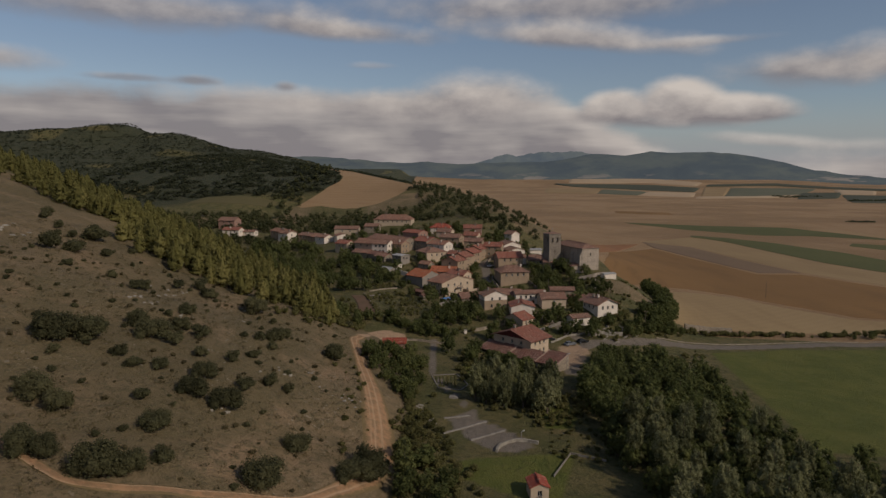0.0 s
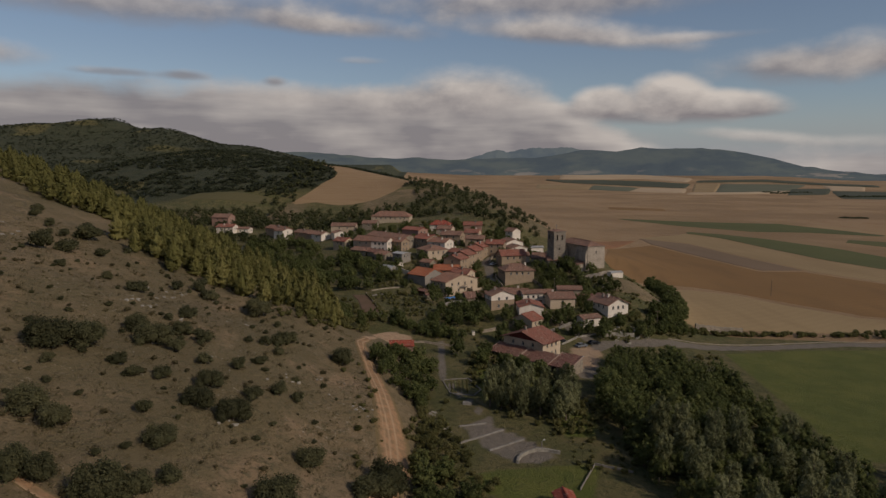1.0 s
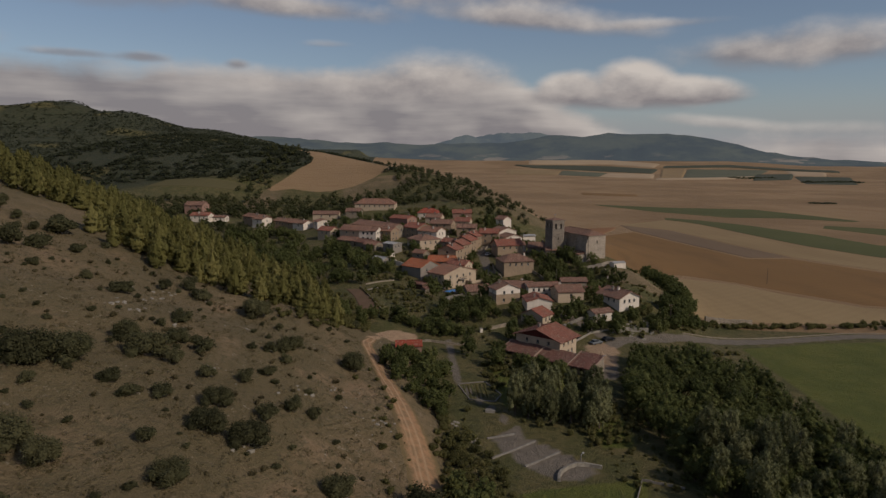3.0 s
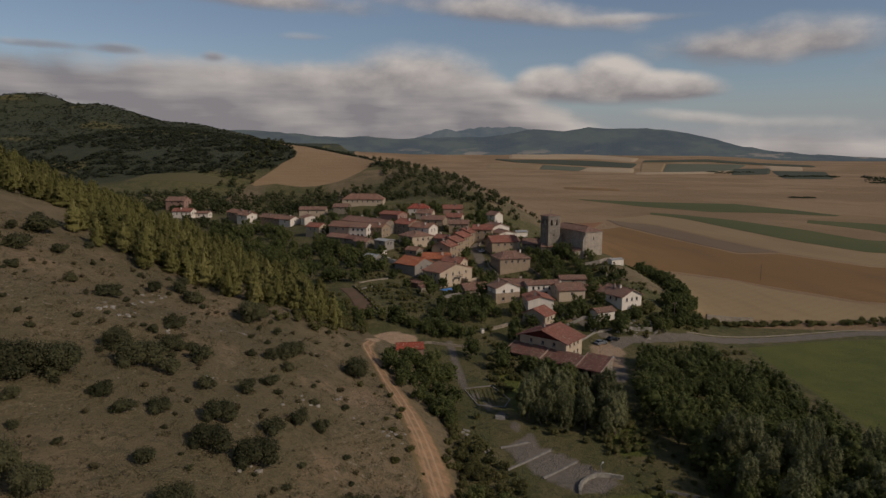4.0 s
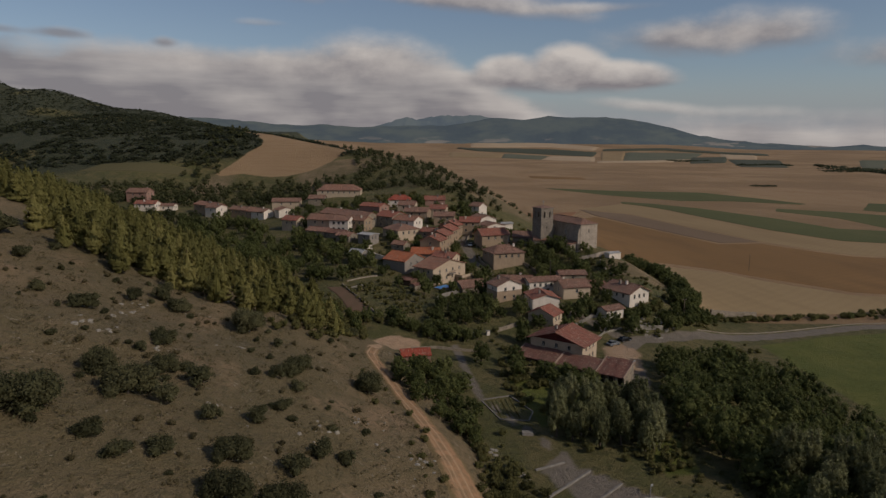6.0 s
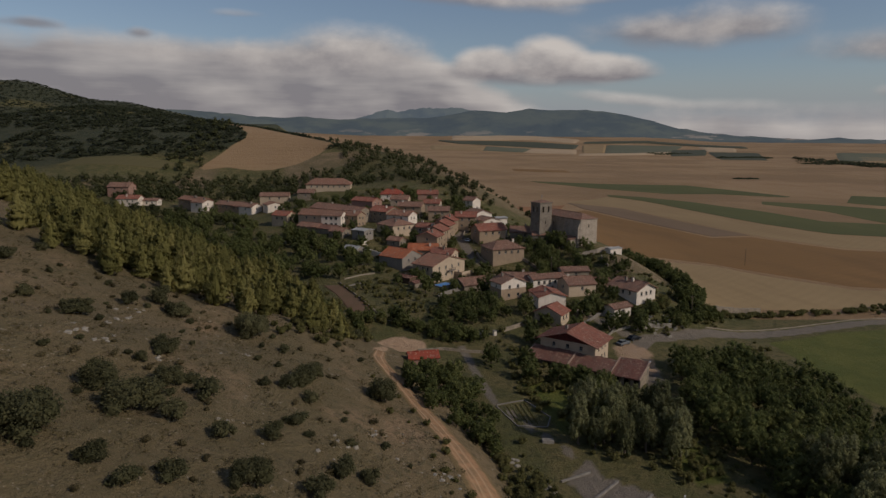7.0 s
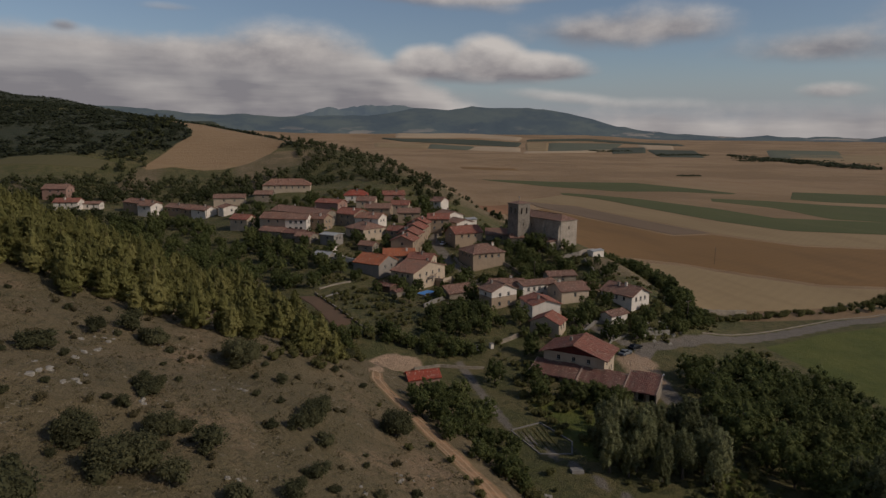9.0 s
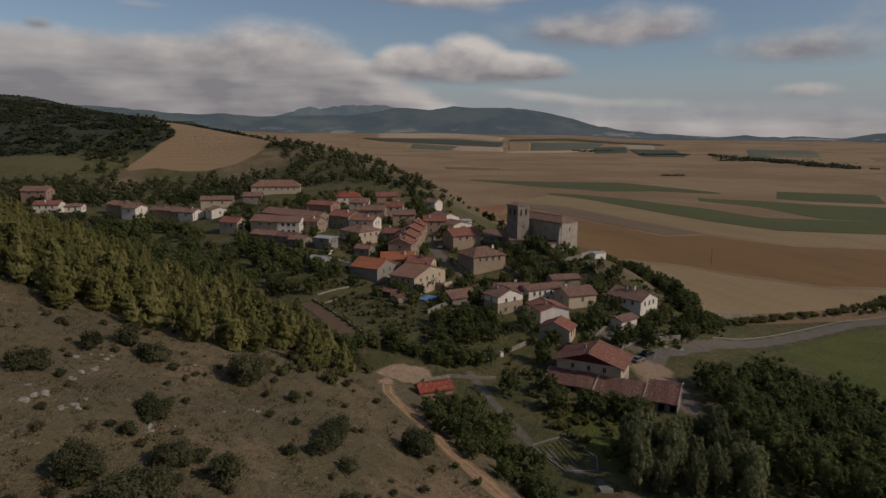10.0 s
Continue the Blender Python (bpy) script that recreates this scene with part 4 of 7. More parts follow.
def house(corner, a, L, D, ze, rise, style, wall, roof, label, front=(2, 2), left=(2, 2), right=(2, 2), door=False, low="", low_h=0.0, gable="",
          chimneys=1, over=0.45, hip=0.0, size=(0.9, 1.15), name="house", group="houses of the village", tall=0.0):
    """A house whose facade starts at a corner and runs L metres at a degrees from +x, D metres deep, eaves at height ze.
    style G: gable on the facade; E: eaves on the facade. low: another wall finish up to low_h over the ground."""
    COUNT[0] += 1
    ca, sa = math.cos(radians(a)), math.sin(radians(a))
    cx, cy = corner[0] + ca * L / 2 - sa * D / 2, corner[1] + sa * L / 2 + ca * D / 2
    w, d, yaw = (L, D, a) if style == "G" else (D, L, a - 90)
    rot = Matrix.Rotation(radians(yaw), 3, "Z")
    foot = [rot @ Vector((sx * w / 2, sy * d / 2, 0)) for sx in (-1, 1) for sy in (-1, 1)]
    ground_z = [H(cx + p.x, cy + p.y) for p in foot]
    gmid, base = sum(ground_z) / 4, min(ground_z) - 0.6
    if tall:
        ze = gmid + tall
    root = tagged(new(name), label, name.split("_")[-1] if name != "house" else "house", group)
    root.matrix_basis = pose(cx, cy, base, 0, 0, yaw)
    z_eave, floor = ze - base, gmid - base
    # faces: (start, direction, length, windows)
    spec = {"G": (front, right, (1, 1), left), "E": (left, front, right, (1, 1))}[style]
    sides = [((-w / 2, -d / 2), (1, 0), w, spec[0]), ((w / 2, -d / 2), (0, 1), d, spec[1]), ((w / 2, d / 2), (-1, 0), w, spec[2]), ((-w / 2, d / 2), (0, -1), d, spec[3])]
    main = 0 if style == "G" else 1
    v, f, idx, wins = [], [], [], []
    split = floor + low_h if low else 0
    for k, (p, u, ln, (cols, rows)) in enumerate(sides):
        holes = openings(ln, floor, z_eave, cols, rows, size[0], size[1], door and k == main)
        n0 = len(f)
        panel(v, f, p, u, ln, 0, z_eave, [h[:4] for h in holes])
        for q in f[n0:]:
            zc = sum(v[i][2] for i in q) / 4
            idx.append(1 if low and zc < split and k in (0, 1, 3) else 0)
        for h in holes:
            wins.append((p, u, h))
        if k in (0, 2):
            n = len(v)
            v += [(p[0], p[1], z_eave), (p[0] + u[0] * ln, p[1] + u[1] * ln, z_eave), (p[0] + u[0] * ln / 2, p[1] + u[1] * ln / 2, z_eave + rise)]
            if not hip:
                f.append((n, n + 1, n + 2))
                idx.append(2 if gable and k == 0 else 0)
    child("wall", mesh_of("wall", v, f, [M[wall], M[low or wall], M[gable or wall]], idx, weld=True), root)
    child("roof", roof_mesh(w, d, z_eave, rise, roof, over, hip, COUNT[0]), root)
    for p, u, h in wins:
        ww, hh = h[1] - h[0], h[3] - h[2]
        fr, pane, sill, leaf = window_meshes(ww, hh)
        mid = (h[0] + h[1]) / 2
        m = Matrix.Translation((p[0] + u[0] * mid - u[1] * 0.14, p[1] + u[1] * mid + u[0] * 0.14, h[2])) @ Matrix.Rotation(math.atan2(u[1], u[0]), 4, "Z")
        if h[4] == "door":
            child("door", leaf, root, m, "dark timber door")
        else:
            win = child("window", fr, root, m)
            child("pane", pane, win)
            child("window_sill", sill, win)
    rnd = random.Random(COUNT[0])
    for i in range(chimneys):
        x, y = rnd.choice((-1, 1)) * w * rnd.uniform(0.08, 0.22), d * rnd.uniform(-0.35, 0.35)
        top = z_eave + rise * (1 - abs(x) / (w / 2)) + 0.15
        c = child("chimney", box_mesh("chimney", [(-0.3, 0.3, -0.35, 0.35, -0.8, 0.9), (-0.38, 0.38, -0.43, 0.43, 0.9, 0.98), (-0.24, -0.14, -0.3, 0.3, 0.98, 1.22), (0.14, 0.24, -0.3, 0.3, 0.98, 1.22)],
                                          M["grey" if rnd.random() < 0.6 else "white"]), root, pose(x, y, top))
        child("chimney_cap", box_mesh("chimney_cap", [(-0.4, 0.4, -0.45, 0.45, 1.22, 1.29)], M["tiles_brown"]), c)
    return root


# ---- the village ----
house((16.4, 259.2), 17, 9.6, 6.5, 23.2, 1.9, "G", "white", "tiles_brown", "white rendered house with low gable above an ochre ground floor", (2, 2), (1, 2), low="ochre", low_h=3.4, chimneys=1)
house((29.6, 266.5), 9, 12.5, 6, 22.7, 0.9, "E", "white", "tiles_brown", "long low white house with a row of small windows", (5, 1), (0, 0), door=True, chimneys=0)
house((38.8, 257.6), 4, 9.6, 9, 22.4, 1.7, "E", "cream", "tiles_brown", "cream house under a broad brown tiled roof", (1, 2), (1, 1), chimneys=1)
house((59.2, 250.8), 24, 9.3, 11.5, 21.3, 2.1, "G", "white", "tiles_brown", "white house on the village edge with two chimneys", (3, 1), (3, 1), chimneys=2, over=0.7)
house((48.3, 243.5), 22, 7.5, 4.5, 17.7, 0.8, "E", "white", "tiles_brown", "small white outbuilding with a lean roof", (1, 1), (0, 0), chimneys=0, name="outbuilding", size=(1.6, 1.5))
house((26.0, 250.4), 0, 9.0, 9.5, 20.7, 1.3, "G", "white", "tiles_red", "white gabled house with grey side wall and red tiles", (0, 0), (2, 2), chimneys=1)
house((22.9, 244.4), -43, 8.4, 6.6, 18.0, 1.9, "G", "cream", "tiles_red", "narrow cream house under a red tiled roof", (1, 1), (1, 1), (2, 2), chimneys=0)
house((17.4, 222.8), -43.7, 15.4, 10.0, 16.9, 2.5, "G", "cream", "tiles_red", "large cream farmhouse with oxblood gable under wide eaves", (3, 1), (2, 2), (3, 2), gable="redpaint", chimneys=1, over=1.0, name="farmhouse")
tall_house = house((-0.6, 290.7), 40, 19.0, 9.8, 23.2, 2.6, "G", "cream", "tiles", "tall cream house with a wide gable and many windows", (4, 3), (3, 3), chimneys=1)
top = 23.2 - tall_house.matrix_basis.translation.z
terrace = child("terrace", box_mesh("terrace", [(3.2, 9.3, -8.6, -4.92, 0, top - 4.6)], M["ochre"]), tall_house)
child("parapet", box_mesh("parapet", [(3.2, 9.3, -8.6, -8.4, top - 4.6, top - 3.7), (3.2, 3.4, -8.4, -4.92, top - 4.6, top - 3.7)], M["cream"]), terrace)
# dark slab on the uncut terrace front, standing for shade inside an opening
child("terrace_opening", box_mesh("terrace_opening", [(4.0, 6.4, -8.66, -8.56, 0.6, top - 5.4)], M["wood"]), terrace)
balcony = child("balcony", box_mesh("balcony", [(-1.4, 2.6, -6.1, -4.92, top - 3.0, top - 2.85)], M["concrete"]), tall_house)
for k in range(9):
    child("baluster", box_mesh("baluster", [(-1.38 + 0.48 * k, -1.33 + 0.48 * k, -6.08, -6.03, top - 2.85, top - 1.95)], M["wood"]), balcony)
child("handrail", box_mesh("handrail", [(-1.42, 2.62, -6.1, -6.0, top - 1.95, top - 1.87)], M["wood"]), balcony)
house((-17.6, 315.3), -46, 11.5, 12, 23.4, 2.6, "E", "grey", "tiles_orange", "grey-walled barn with a new bright orange tiled roof", (0, 0), (0, 0), chimneys=0, over=0.35)
house((-6.0, 316.5), -12, 11.5, 9.5, 25.0, 1.8, "E", "stone", "tiles_orange", "stone house with a new orange tiled roof", (2, 1), (1, 1), chimneys=1)
house((2.0, 311.5), -35, 9.0, 7.0, 24.6, 1.6, "E", "cream", "tiles_red", "cream house with a red tiled roof stepping down the lane", (2, 1), (1, 1), chimneys=1)
house((27.2, 310.1), 10, 13.8, 12, 25.3, 2.4, "E", "ochre", "tiles_brown", "broad ochre house under weathered brown tiles", (4, 1), (3, 1), chimneys=1, hip=4.5)
house((28.4, 338.0), 12, 13.0, 9, 28.8, 2.4, "E", "ochre", "tiles_red", "ochre house with deep red tiled roof beside the street", (3, 1), (1, 1), chimneys=1)
house((44.0, 344.0), -20, 10.0, 9, 27.2, 2.0, "E", "stone", "tiles_brown", "stone house with brown tiles below the church", (2, 1), (1, 1), chimneys=1)
house((36.0, 361.0), 20, 9.5, 9, 30.0, 1.3, "G", "white", "tiles_brown", "small white-gabled house behind the street", (1, 1), (1, 1), chimneys=0)
house((34.5, 374.5), 20, 10.5, 10, 31.6, 1.8, "G", "white", "tiles_brown", "white-gabled house at the top of the street", (1, 1), (2, 1), chimneys=1)
house((42.5, 412.0), 35, 6.5, 7, 34.5, 1.8, "G", "white", "tiles_brown", "small white-gabled house on the slope", (0, 0), (1, 1), chimneys=0)
house((53.0, 404.0), 10, 7.5, 5, 25.5, 0.5, "E", "white", "sheet", "long white shed with a pale sheet roof", (0, 0), (0, 0), chimneys=0, name="shed")
# terrace that steps up the street: each unit is set back and higher than the last
for k in range(4):
    house((7.2 + 4.3 * k, 325.0 + 9.3 * k), 62, 9.2, 9.0, 28.6 + 0.95 * k, 1.9, "E", "ochre", "tiles_red", "terraced house with red roof, stepping up the street", (2, 2), (1, 1), chimneys=2, group="terraced houses by the street", name="terraced_house")
house((22.0, 359.5), -15, 9.5, 8.0, 32.6, 1.8, "E", "ochre", "tiles_red", "ochre house with balcony front and red roof", (2, 2), (1, 1), chimneys=1)
house((-14.6, 358.5), -60, 12.0, 12.5, 30.2, 2.2, "E", "cream", "tiles_brown", "square cream house with regular windows under brown tiles", (3, 2), (2, 2), (3, 2), chimneys=1, hip=4.0)
house((-26.6, 346.5), -45, 7.0, 6.0, 29.3, 0.5, "E", "grey", "sheet", "plain grey house with a pale flat sheet roof", (1, 1), (1, 1), chimneys=0)
house((-36.5, 352.0), -35, 7.0, 7.0, 28.2, 1.2, "E", "stone", "tiles_brown", "stone outhouse with dark window openings", (2, 2), (1, 1), chimneys=0, name="outhouse")
house((-50.0, 376.0), -32, 13.0, 8.5, 33.0, 2.2, "E", "cream", "tiles", "cream house with a long red tiled roof", (2, 2), (1, 2), chimneys=0)
house((-39.5, 368.5), -22, 9.5, 8.0, 33.2, 1.8, "E", "white", "tiles_brown", "white house with balcony openings under brown tiles", (3, 2), (1, 1), chimneys=0, size=(1.2, 1.2))
house((-50.5, 368.0), -38, 11.0, 7, 28.6, 1.4, "E", "stone", "tiles_brown", "low stone barn with faded tiles", (0, 0), (0, 0), chimneys=0, name="barn")
house((-41.0, 361.0), -40, 9.0, 6, 28.4, 1.2, "E", "stone", "tiles_barn", "low stone barn with dark sagging tiles", (0, 0), (0, 0), chimneys=0, name="barn")
house((-44.5, 398.0), -50, 34.0, 10.0, 33.8, 2.0, "E", "stone", "tiles_brown", "long tall stone house row with small windows", (9, 2), (2, 2), chimneys=2)
house((-24.0, 397.0), -42, 13.0, 8.0, 37.2, 1.4, "E", "pink", "tiles_red", "pinkish house with a faded red roof among trees", (0, 0), (1, 1), chimneys=1)
house((-17.0, 378.0), -46, 11.0, 11.0, 34.0, 2.0, "E", "stone", "tiles_red", "stone house under a large red tiled roof", (2, 2), (1, 1), chimneys=1)
house((-9.0, 370.0), -35, 11.5, 9.0, 32.8, 1.8, "E", "white", "tiles", "white-gabled house with faded red tiles", (2, 1), (1, 1), chimneys=1)
house((-2.0, 386.0), -20, 12.0, 9.0, 35.0, 1.8, "E", "ochre", "tiles_brown", "ochre house with mossy brown tiles behind trees", (2, 1), (1, 1), chimneys=1)
house((12.0, 376.0), -12, 10.0, 8.0, 33.6, 1.6, "E", "ochre", "tiles_brown", "ochre house half hidden by trees", (2, 1), (1, 1), chimneys=1)
house((-119.0, 458.0), -50, 22.0, 8.0, 33.2, 1.6, "E", "ochre", "tiles", "long ochre house row with red tiles on the valley road", (5, 1), (1, 1), (1, 1), chimneys=2)
house((-103.0, 438.5), 58, 9.0, 8.0, 32.6, 1.3, "G", "white", "tiles_brown", "white-gabled house at the end of the row", (1, 1), (1, 1), chimneys=1)
house((-97.0, 444.0), -40, 14.0, 8.0, 31.4, 1.5, "E", "ochre", "tiles_brown", "ochre house with brown tiles on the valley road", (4, 1), (1, 1), chimneys=1)
house((-88.5, 437.0), -46, 17.0, 9.0, 31.0, 1.9, "E", "ochre", "tiles_brown", "long ochre house with white gable end", (4, 2), (1, 1), (1, 2), chimneys=1)
house((-75.8, 424.0), 52, 8.0, 9.0, 31.4, 1.5, "G", "white", "tiles_brown", "tall white-gabled house above the wood", (1, 2), (1, 1), chimneys=0)
house((-67.0, 420.0), 25, 8.5, 7.0, 32.8, 1.2, "G", "white", "tiles_brown", "bright white house with shallow gable", (1, 1), (1, 1), chimneys=0)
house((-73.0, 446.5), -5, 16.0, 8.0, 35.2, 1.6, "E", "cream", "tiles_brown", "cream house with brown roof behind the valley road", (2, 1), (1, 1), chimneys=0)
house((-52.0, 440.0), -10, 9.0, 8.0, 37.4, 1.6, "E", "stone", "tiles_brown", "tall narrow stone house", (1, 2), (1, 1), chimneys=0)
house((-47.5, 458.0), -8, 26.0, 12.0, 40.8, 3.0, "E", "cream", "tiles", "large hip-roofed cream house above the village", (7, 1), (2, 1), chimneys=0, hip=5.0)
house((-8.0, 414.0), -10, 12.0, 9.0, 38.6, 2.2, "E", "white", "tiles_scarlet", "white house with a bright red hipped roof", (2, 1), (1, 1), chimneys=1, hip=3.5)
house((13.0, 417.0), -5, 11.0, 8.0, 38.0, 1.8, "E", "pink", "tiles_red", "brownish-red house hidden among trees", (1, 1), (1, 1), chimneys=1)
house((-166.0, 492.0), -12, 13.0, 10.0, 37.8, 2.2, "E", "pink", "tiles_brown", "tall brick-coloured house at the end of the village", (2, 2), (1, 1), chimneys=1)
house((-152.0, 458.0), -10, 12.0, 8.0, 33.6, 1.6, "E", "white", "tiles_red", "white house with vivid red roof on the valley road", (3, 1), (1, 1), chimneys=1)
house((-140.0, 462.0), -8, 9.0, 7.0, 32.0, 0.9, "E", "white", "tiles_brown", "low white house on the valley road", (2, 1), (1, 1), chimneys=0)
house((46.5, 283.5), -3, 10.0, 6.0, 21.4, 1.0, "E", "stone", "tiles_brown", "low stone stable with patched brown roof", (1, 1), (0, 0), chimneys=0, name="stable")
house((20.5, 271.0), -12, 11.0, 8.0, 22.0, 1.6, "E", "stone", "tiles_brown", "stone house with a brown roof behind the white gable", (1, 1), (1, 1), chimneys=1)
house((8.0, 276.0), 15, 9.5, 8.0, 19.2, 1.7, "E", "stone", "tiles_brown", "low stone barn with a large mossy roof", (0, 0), (0, 0), chimneys=0, name="barn")
# long open-fronted barn in three lean-to bays below the farmhouse
def barn_bay(corner, a, L, D, ze, rise, wall, seed):
    """A bay whose single tiled slope rises from the front posts to the back wall, with raised pale verges."""
    root = tagged(new("barn_bay"), "bay of a long low barn with mottled dark red tiles", "barn", "bays of the long barn")
    base = min(H(corner[0] + L * q * math.cos(radians(a)), corner[1] + L * q * math.sin(radians(a))) for q in (0, 0.5, 1)) - 0.6
    root.matrix_basis = pose(corner[0], corner[1], base, 0, 0, a)
    h, t = ze - base, 0.4
    v, f = [], []
    gaps = [(0.9 + k * L / 3, (k + 1) * L / 3 - 0.3, 0.9, h - 0.5) for k in range(3)]
    panel(v, f, (0, 0), (1, 0), L, 0, h, gaps, 0.35)
    box(v, f, 0.3, L - 0.3, D - t, D, 0, h + rise)
    for x0 in (0, L - 0.3):
        k = len(v)
        v += [(x, y, z) for x in (x0, x0 + 0.3) for y, z in ((0.36, 0), (D, 0), (D, h + rise), (0.36, h + 0.05))]
        f += [(k, k + 1, k + 2, k + 3), (k + 7, k + 6, k + 5, k + 4), (k, k + 3, k + 7, k + 4), (k + 1, k + 5, k + 6, k + 2), (k + 2, k + 6, k + 7, k + 3)]
    child("wall", mesh_of("wall", v, f, [M[wall]], weld=True), root)
    v, f = [], []
    n, rows = int(L / 0.11), 5
    for i in range(n + 1):
        x = L * i / n
        for r in range(rows + 1):
            q = r / rows
            sag = 0.07 * math.sin(x * 0.8 + seed) + 0.04 * math.sin(x * 2.3 + seed * 2 + q * 2)
            v.append((x, -0.55 + (D + 0.75) * q, h + 0.08 - 0.55 * rise / D + rise * (D + 0.75) / D * q + 0.045 * ((i // 2) % 2) + sag))
    m = rows + 1
    f = [(i * m + r, (i + 1) * m + r, (i + 1) * m + r + 1, i * m + r + 1) for i in range(n) for r in range(rows)]
    k = len(v)
    v += [(p[0], p[1], p[2] - 0.22) for p in (v[0], v[n * m], v[n * m + rows], v[rows])]
    f += [(k + 3, k + 2, k + 1, k), (0, k, k + 1, n * m), (rows, n * m + rows, k + 2, k + 3)]
    child("roof", mesh_of("roof", v, f, [M["tiles_barn"]]), root)
    for x0 in (-0.06, L - 0.1):
        w = [(x, y, h + 0.1 + rise * y / D + z) for x in (x0, x0 + 0.2) for z in (-0.25, 0.14) for y in (-0.55, D + 0.2)]
        child("verge", mesh_of("verge", w, [(0, 1, 3, 2), (4, 6, 7, 5), (2, 3, 7, 6), (0, 2, 6, 4), (1, 5, 7, 3)], [M["tiles_pale"]]), root)
    for k in range(1, 3):
        child("post", box_mesh("post", [(k * L / 3 - 0.1, k * L / 3 + 0.1, -0.12, 0.06, 0, h - 0.1)], M["wood"]), root)


barn_bay((12.2, 219.8), -43.5, 12.0, 5.7, 12.9, 1.5, "stone", 1.0)
barn_bay((21.0, 211.4), -43.5, 11.0, 5.7, 12.6, 1.6, "stone", 2.3)
barn_bay((29.1, 203.9), -43.5, 7.4, 7.2, 12.6, 2.1, "stone", 4.1)
house((-19.6, 213.6), 2, 7.4, 4.0, 16.0, 1.1, "E", "pink", "tiles_scarlet", "small garden shed with a bright red roof", (1, 1), (0, 0), chimneys=0, name="shed", over=0.3, tall=1.8)
house((17.0, 123.4), 4, 3.6, 4.2, 12.2, 0.8, "G", "cream", "tiles_scarlet", "garden hut with a bright red roof", (1, 1), (0, 0), chimneys=0, name="hut", over=0.25, tall=2.6)

house((-13.5, 291.5), -48, 6.0, 3.6, 20.0, 0.5, "E", "wood", "tiles_barn", "low dark garden shed with patched roof", (1, 1), (0, 0), chimneys=0, name="shed", over=0.3, tall=2.1)
house((-8.5, 281.0), 35, 5.0, 3.0, 20.0, 0.4, "E", "stone", "tiles_barn", "tumbledown low stone shed in the gardens", (1, 1), (0, 0), chimneys=0, name="shed", over=0.2, tall=1.8)
house((74.5, 304.5), 22, 6.5, 3.0, 20.0, 0.3, "E", "white", "sheet", "small pale flat-roofed hut by the church", (0, 0), (0, 0), chimneys=0, name="hut", over=0.15, tall=2.2)

# small buildings tucked between the houses
for x, y, a, L, D, tall, wall, roof, label in (
        (36, 346.5, 10, 8, 6, 3.2, "white", "tiles_brown", "low white annexe with brown tiles by the street"),
        (-12.5, 337, -40, 6.5, 5, 3.4, "stone", "tiles", "stone outhouse with faded red tiles"),
        (12, 393, -20, 8.5, 7, 5.2, "cream", "tiles_red", "cream cottage with a red roof behind the terrace"),
        (-31, 384, -45, 8, 6, 4.6, "stone", "tiles_brown", "stone barn with brown tiles between houses"),
        (48.5, 291.5, -5, 7, 3.4, 2.3, "stone", "tiles_barn", "low dark-roofed shed below the church trees"),
        (52, 268, 12, 6.5, 4, 2.6, "ochre", "tiles_barn", "low shed with dark tiles in a garden"),
        (-31, 326, -40, 6.5, 4, 2.6, "grey", "sheet", "low grey shed with a pale sheet roof"),
        (-63, 388, -35, 9, 7, 4.8, "cream", "tiles_red", "cream cottage with a red roof above the wood"),
        (-30, 372, -40, 9, 6.5, 5.0, "ochre", "tiles", "ochre house with faded tiles in the upper village"),
        (2, 352, -35, 7, 6, 4.6, "stone", "tiles_red", "stone cottage with red tiles behind the terrace"),
        (-4, 399, -20, 9, 7, 5.0, "cream", "tiles_brown", "cream house with brown tiles in the upper village"),
        (50, 330, -12, 7, 5, 3.0, "stone", "tiles_brown", "small stone barn beside the church tower")):
    house((x, y), a, L, D, 20.0, 0.25 * D, "E", wall, roof, label, (2 if tall > 4 else 1, 1), (1, 1), chimneys=1 if tall > 4 else 0, tall=tall, name="house" if tall > 4 else "outbuilding", over=0.35)


